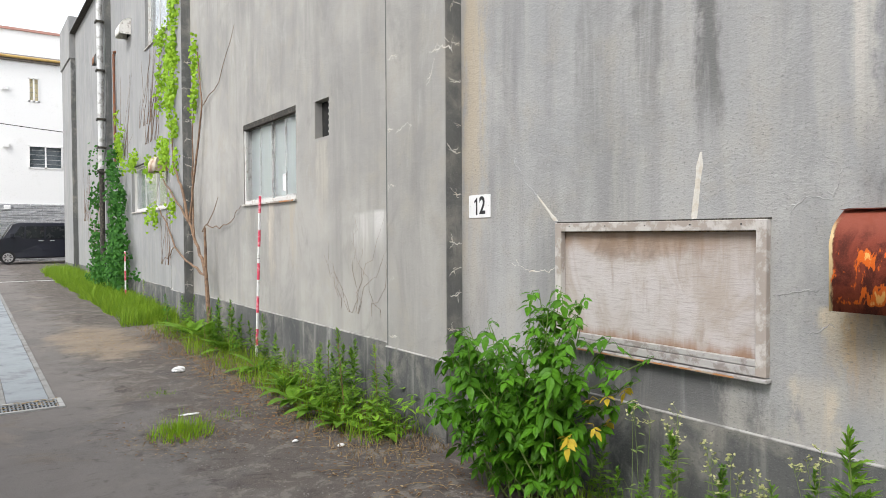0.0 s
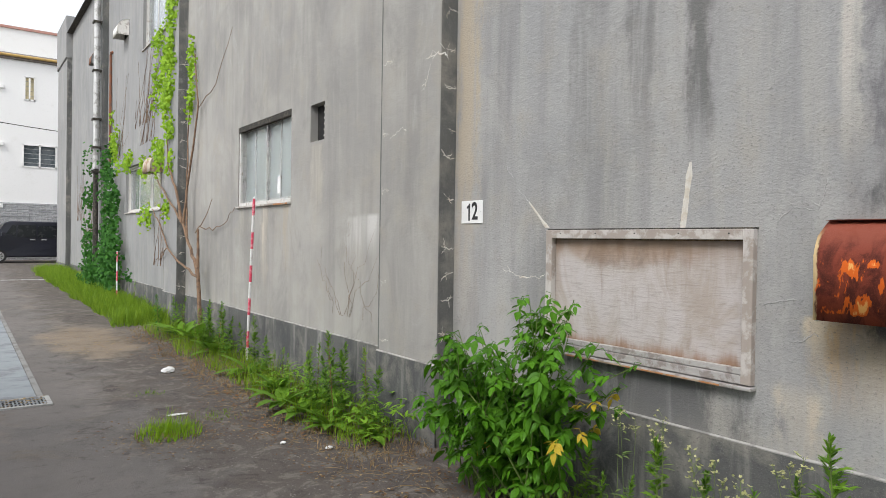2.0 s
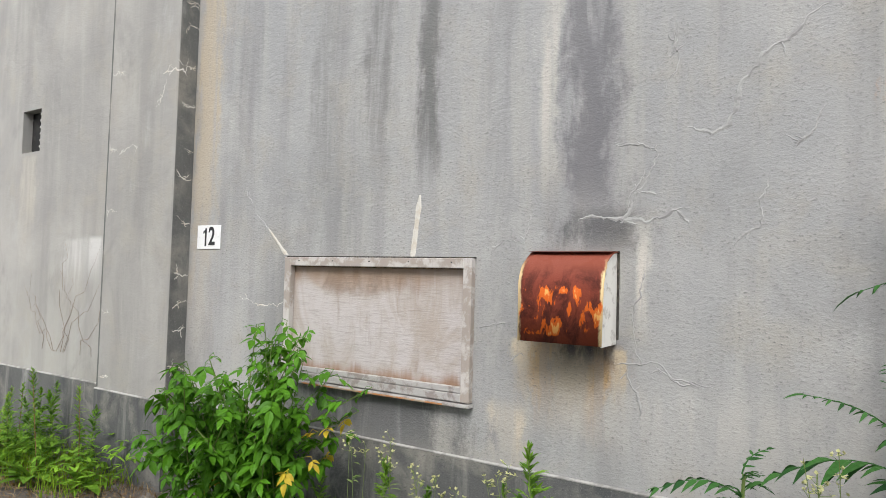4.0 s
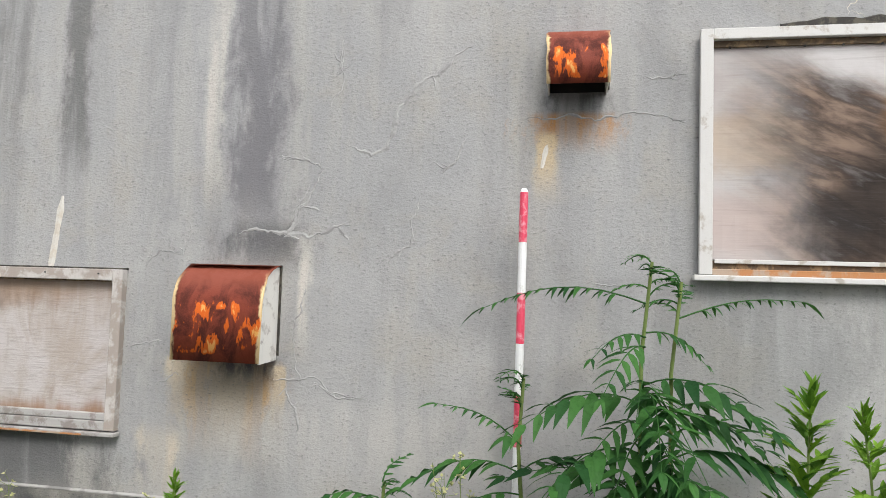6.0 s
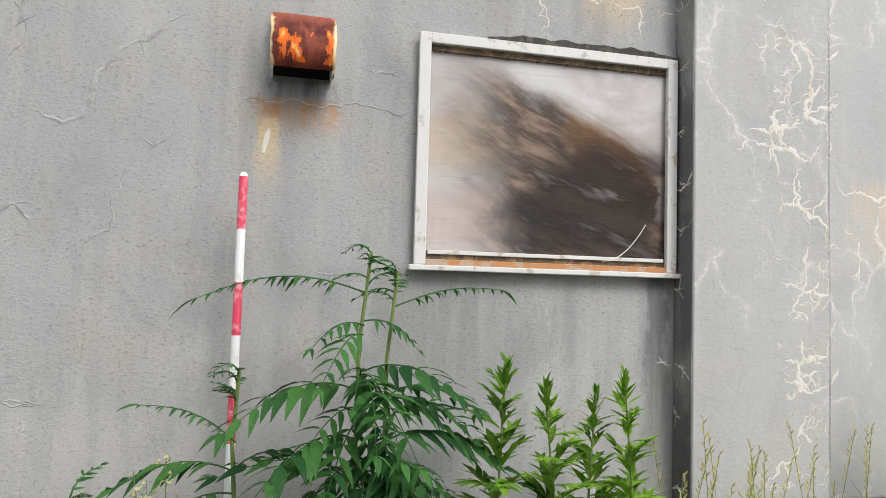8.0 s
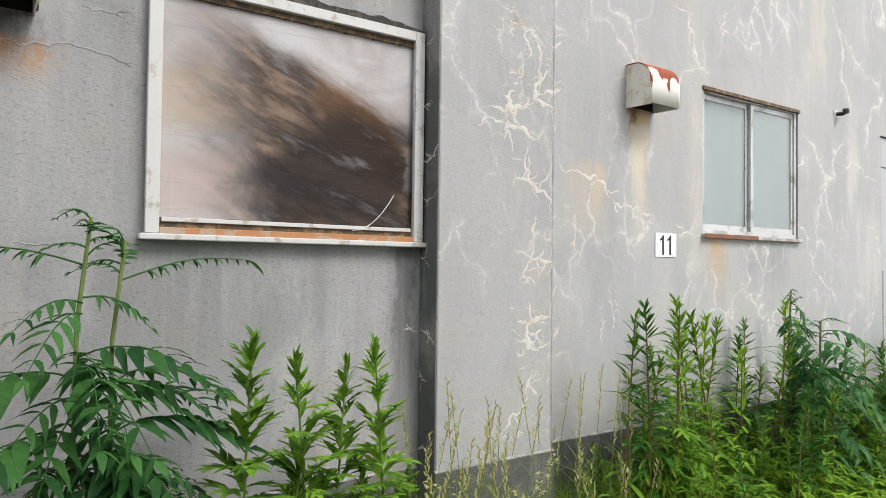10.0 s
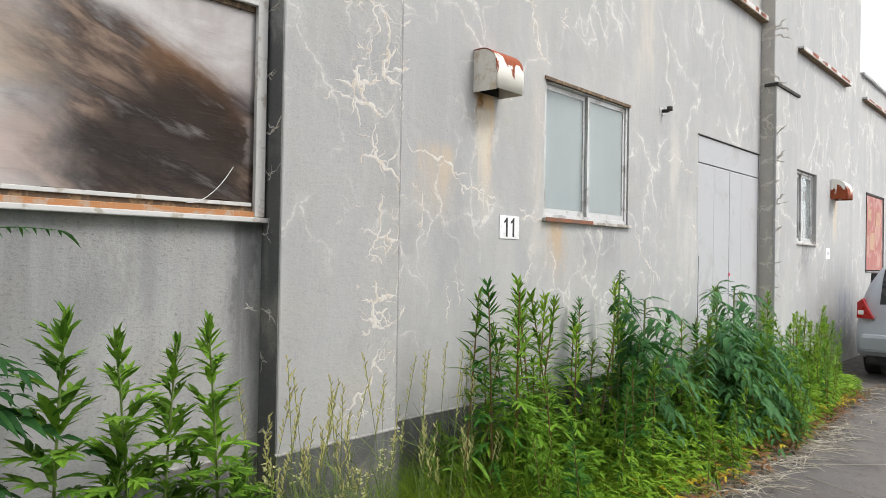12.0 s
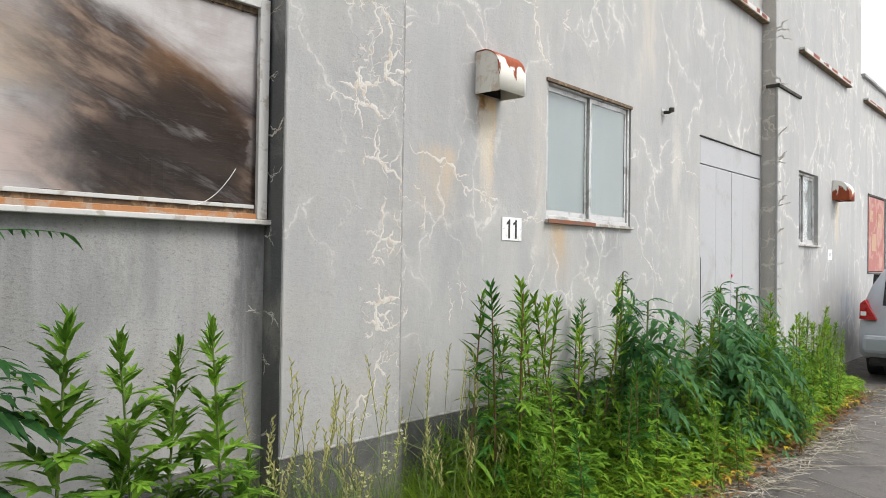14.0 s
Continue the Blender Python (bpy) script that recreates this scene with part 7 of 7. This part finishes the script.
# fine seed-bearing grass stems and small flowering weeds
def seed_stem(r, x, y, tall, S, H, head):
    lean = Vector((r.uniform(-0.10, 0.05), r.uniform(-0.12, 0.12), 0))
    pts = [Vector((x, y, ground_z(y))) + lean * (u * u * tall) + UP * (tall * u) for u in (0, 0.35, 0.7, 1)]
    S.stalk(pts, 0.0022, 0.5, 4)
    for i in range(14 if head == "spike" else 9):
        u = 0.78 + 0.22 * i / 13 if head == "spike" else 0.86 + 0.14 * r.random()
        p = Vector((x, y, ground_z(y))) + lean * (u * u * tall) + UP * (tall * u)
        if head == "spike":
            H.leaf(p, spherical(r, 1.0), Vector((1, 0, 0)), 0.028, 0.009, 0.0, 0.3)
        else:
            q = p + spherical(r, r.uniform(0.1, 1.2)) * r.uniform(0.015, 0.045)
            S.stalk([p, q], 0.001, 1, 3)
            for _ in range(3):
                H.leaf(q, spherical(r, r.uniform(-0.3, 1.2)), UP, 0.014, 0.011, 0.0, 0.2)


r = random.Random(77)
for i in range(64):
    S, H = Leaves(), Leaves()
    x, y = r.uniform(2.5, 2.85), -1.12 - 1.35 * r.random()
    g = thing("seed_grass", (x, y, 0), "thin grass stem with a pale brown seed spike", "grass", "seed grass by the pilaster")
    seed_stem(r, x, y, r.uniform(0.5, 1.1), S, H, "spike")
    for k in range(4):
        S.blade(Vector((x, y, 0.1 + 0.15 * k)), spherical(r, r.uniform(0.7, 1.3)), r.uniform(0.14, 0.28), 0.006, r.uniform(0.3, 0.9))
    part("stem", S.mesh("stem", M_stem), M_stem, g)
    part("seed_head", H.mesh("seed_head", M_seed), M_seed, g)
for x, y, tall in ((2.75, 3.05, 0.78), (2.8, 2.85, 0.72), (2.72, 2.6, 0.7), (2.7, 2.35, 0.62), (2.8, 2.2, 0.72), (2.75, 2.5, 0.55), (2.7, 1.95, 0.6), (2.66, 0.9, 1.05), (2.72, 0.95, 0.95), (2.7, 0.8, 0.9), (2.62, -1.0, 0.78), (2.6, -1.35, 0.62), (2.6, -1.55, 0.7), (2.5, -0.75, 0.6), (2.55, -0.35, 0.66), (2.45, -0.2, 0.62), (2.52, -1.2, 0.55)):
    y -= 0.2
    S, H = Leaves(), Leaves()
    g = thing("flowering_weed", (x, y, 0), "thin weed with clusters of tiny pale flowers", "weed", "small flowering weeds")
    for k in range(3):
        seed_stem(r, x + r.uniform(-0.05, 0.05), y + r.uniform(-0.06, 0.06), tall * r.uniform(0.8, 1.0), S, H, "cluster")
    for k in range(10):
        u = r.uniform(0.2, 0.8)
        S.leaf(Vector((x, y, tall * u)), spherical(r, 0.3), UP, 0.06, 0.018)
    part("stem", S.mesh("stem", M_stem), M_stem, g)
    tagged(part("flower_head", H.mesh("flower_head", M_flower), M_flower, g), kind="stuff")


# ---- creepers on the far facade ----
def creeper(name, label, regions, mat, seed, size, bulge, stems=()):
    """Overlapping leaves hanging in ragged clumps; regions: y, z, half width, half height, count, x."""
    r = random.Random(seed)
    t = thing(name, (D - 0.1, regions[0][0], max(0.0, regions[0][1] - 1.5)), label, "creeper")
    L = Leaves()
    for y, z, hy, hz, n, x in regions:
        clumps = [(y + hy * r.gauss(0, 0.45), z + hz * r.gauss(0, 0.5)) for _ in range(max(3, n // 14))]
        for i in range(n):
            cy, cz = clumps[i % len(clumps)]
            yy, zz = cy + r.gauss(0, 0.07), cz + r.gauss(0, 0.10)
            out = Vector((-0.55 + r.uniform(-0.5, 0.3), -0.85 + r.uniform(-0.3, 0.5), 0.35 + r.uniform(-0.3, 0.4)))
            way = Vector((r.uniform(-0.5, 0.5), r.uniform(-0.4, 0.4), -1 + r.uniform(0, 0.8)))
            L.leaf(Vector((x - bulge * r.random() ** 1.5, yy, max(0.1, zz))), way, out, size * r.uniform(0.55, 1.25), size * r.uniform(0.7, 1.0), 0.15, 0.12, 0.34)
    tagged(part("foliage", L.mesh("foliage", mat), mat, t), kind="stuff")
    return t


creeper("ivy", "dark green ivy covering the pilaster and downpipe", (
    (17.6, 0.8, 1.3, 0.6, 1050, 2.9), (17.7, 1.6, 1.0, 0.6, 800, 2.95), (17.9, 2.4, 0.8, 0.5, 420, 2.98), (18.3, 3.2, 0.5, 0.4, 170, 3.0), (20.3, 0.9, 0.5, 0.8, 300, 2.92), (20.4, 2.2, 0.25, 1.0, 150, 2.92), (19.3, 0.6, 1.2, 0.4, 420, 2.8), (20.5, 3.6, 0.2, 0.8, 60, 2.92)), M_leaf_ivy, 3, 0.082, 0.22)
creeper("ivy", "sunlit green vine hanging down the second pilaster", (
    (12.55, 4.6, 0.36, 0.55, 420, 2.93), (12.4, 5.3, 0.22, 0.45, 150, 2.93), (12.75, 3.9, 0.34, 0.35, 240, 2.93), (13.9, 5.15, 0.35, 0.16, 110, 3.05), (14.0, 4.3, 0.35, 0.28, 130, 3.05), (13.4, 4.7, 0.25, 0.3, 110, 3.05),
    (12.5, 3.3, 0.25, 0.25, 110, 2.93), (13.5, 3.0, 0.55, 0.22, 260, 2.98), (14.6, 2.85, 0.5, 0.12, 90, 3.0), (17.9, 3.6, 0.45, 0.28, 170, 3.02), (16.6, 3.14, 1.2, 0.07, 190, 3.04), (18.2, 4.0, 0.2, 0.35, 70, 3.02),
    (14.5, 1.98, 0.55, 0.14, 120, 3.02), (12.6, 2.1, 0.2, 0.15, 45, 2.93), (11.75, 4.5, 0.12, 0.35, 100, 3.06), (11.7, 3.8, 0.09, 0.3, 70, 3.06), (12.5, 2.75, 0.2, 0.15, 45, 2.93)), M_leaf_vine, 5, 0.062, 0.07)


def wander(a, b, n, sway, r):
    a, b = Vector(a), Vector(b)
    return [a.lerp(b, i / n) + Vector((0, r.uniform(-sway, sway), r.uniform(-sway, sway))) * (0 < i < n) for i in range(n + 1)]


r = random.Random(9)
t = thing("woody_vine", (2.88, 10.5, 0.05), "bare woody vine climbing from the weeds up the pilaster", "vine")
def branch(pts, rad, taper=0.6, sway=0.03):
    """A crooked branch along points, its bends softened."""
    fine = []
    for a, b in zip(pts, pts[1:]):
        fine += wander(a, b, 4, sway, r)[:-1]
    S = Leaves()
    S.stalk(fine + [Vector(pts[-1])], rad, taper, 7)
    return part("branch", S.mesh("branch", M_bark), M_bark, t)


branch(((2.90, 10.55, 0.03), (2.92, 10.75, 0.72), (2.92, 10.82, 1.05), (2.94, 10.9, 1.66)), 0.036, 0.5, 0.012)
branch(((2.92, 10.84, 1.0), (2.94, 11.26, 1.37), (2.92, 11.69, 1.76), (2.90, 12.58, 2.2), (2.93, 13.38, 2.53)), 0.027, 0.4)
branch(((2.93, 11.66, 1.74), (2.97, 11.66, 2.25), (3.02, 11.50, 2.93), (3.05, 11.36, 3.6), (3.06, 11.6, 4.4)), 0.022, 0.4)
branch(((2.93, 11.45, 1.55), (3.0, 11.75, 2.3), (3.03, 11.85, 3.1), (3.05, 11.8, 3.9)), 0.016, 0.5)
branch(((2.92, 10.85, 0.96), (2.91, 11.62, 1.11), (2.90, 12.5, 1.35), (2.95, 13.52, 1.88), (3.0, 14.1, 2.05)), 0.020, 0.4)
branch(((2.91, 11.69, 1.76), (2.91, 12.11, 2.36), (2.90, 12.56, 2.76), (2.92, 12.7, 3.3)), 0.024, 0.45)
branch(((2.90, 12.5, 1.35), (2.92, 13.0, 1.2), (3.0, 13.9, 1.05)), 0.010, 0.4)
branch(((3.03, 11.16, 1.71), (3.06, 10.59, 1.64), (3.07, 9.96, 1.78), (3.08, 9.69, 1.95)), 0.008, 0.4)
branch(((2.93, 11.0, 1.6), (3.02, 10.8, 1.85), (3.05, 10.6, 2.1)), 0.008, 0.4)
branch(((3.05, 11.4, 3.5), (3.08, 10.6, 3.75), (3.085, 9.9, 4.4)), 0.007, 0.4)
t = thing("dead_creeper", (D, 16.0, 0.5), "leafless creeper stems spread over the render", "creeper")
for i in range(84):
    y, z = ((18.2, 3.3), (15.5, 3.8), (23.0, 1.2), (24.0, 2.0), (15.0, 3.4), (22.0, 1.5), (13.9, 1.0), (6.3, 0.8))[i % 8]
    y += r.uniform(-0.7, 0.7)
    S = Leaves()
    S.stalk(wander((D - 0.006, y, z), (D - 0.006, y + (r.uniform(-0.7, 0.7) if y < 8 else r.uniform(-1.6, 0.5)), z + r.uniform(0.5, 1.0 if y < 8 else 2.0)), 8, 0.07, r), 0.0018 if y < 8 else 0.0045, 0.3, 4)
    part("tendril", S.mesh("tendril", M_bark), M_bark, t)

# green tree far down the street
t = thing("tree", (-2.2, 39.5, 0.3), "small sunlit green tree beyond the street", "tree")
S = Leaves()
S.stalk(wander((-1.9, 39.5, 0.3), (-1.8, 39.5, 3.0), 5, 0.04, r), 0.12, 0.6, 8)
for i in range(9):
    a = i * 0.7
    S.stalk(wander((-1.8, 39.5, 2.2 + 0.1 * i), (-1.8 + 1.5 * math.cos(a), 39.5 + 1.2 * math.sin(a), 3.2 + 0.2 * i), 4, 0.08, r), 0.04, 0.3, 5)
part("trunk", S.mesh("trunk", M_bark), M_bark, t)
L = Leaves()
for i in range(1600):
    c = Vector((-1.8, 39.5, 3.9)) + Vector((r.gauss(0, 0.75), r.gauss(0, 0.7), r.gauss(0, 0.6)))
    if noise.noise(c * 1.1) > -0.1:
        L.leaf(c, spherical(r, r.uniform(-0.8, 0.5)), UP, 0.17, 0.1)
part("crown", L.mesh("crown", M_leaf_vine), M_leaf_vine, t)
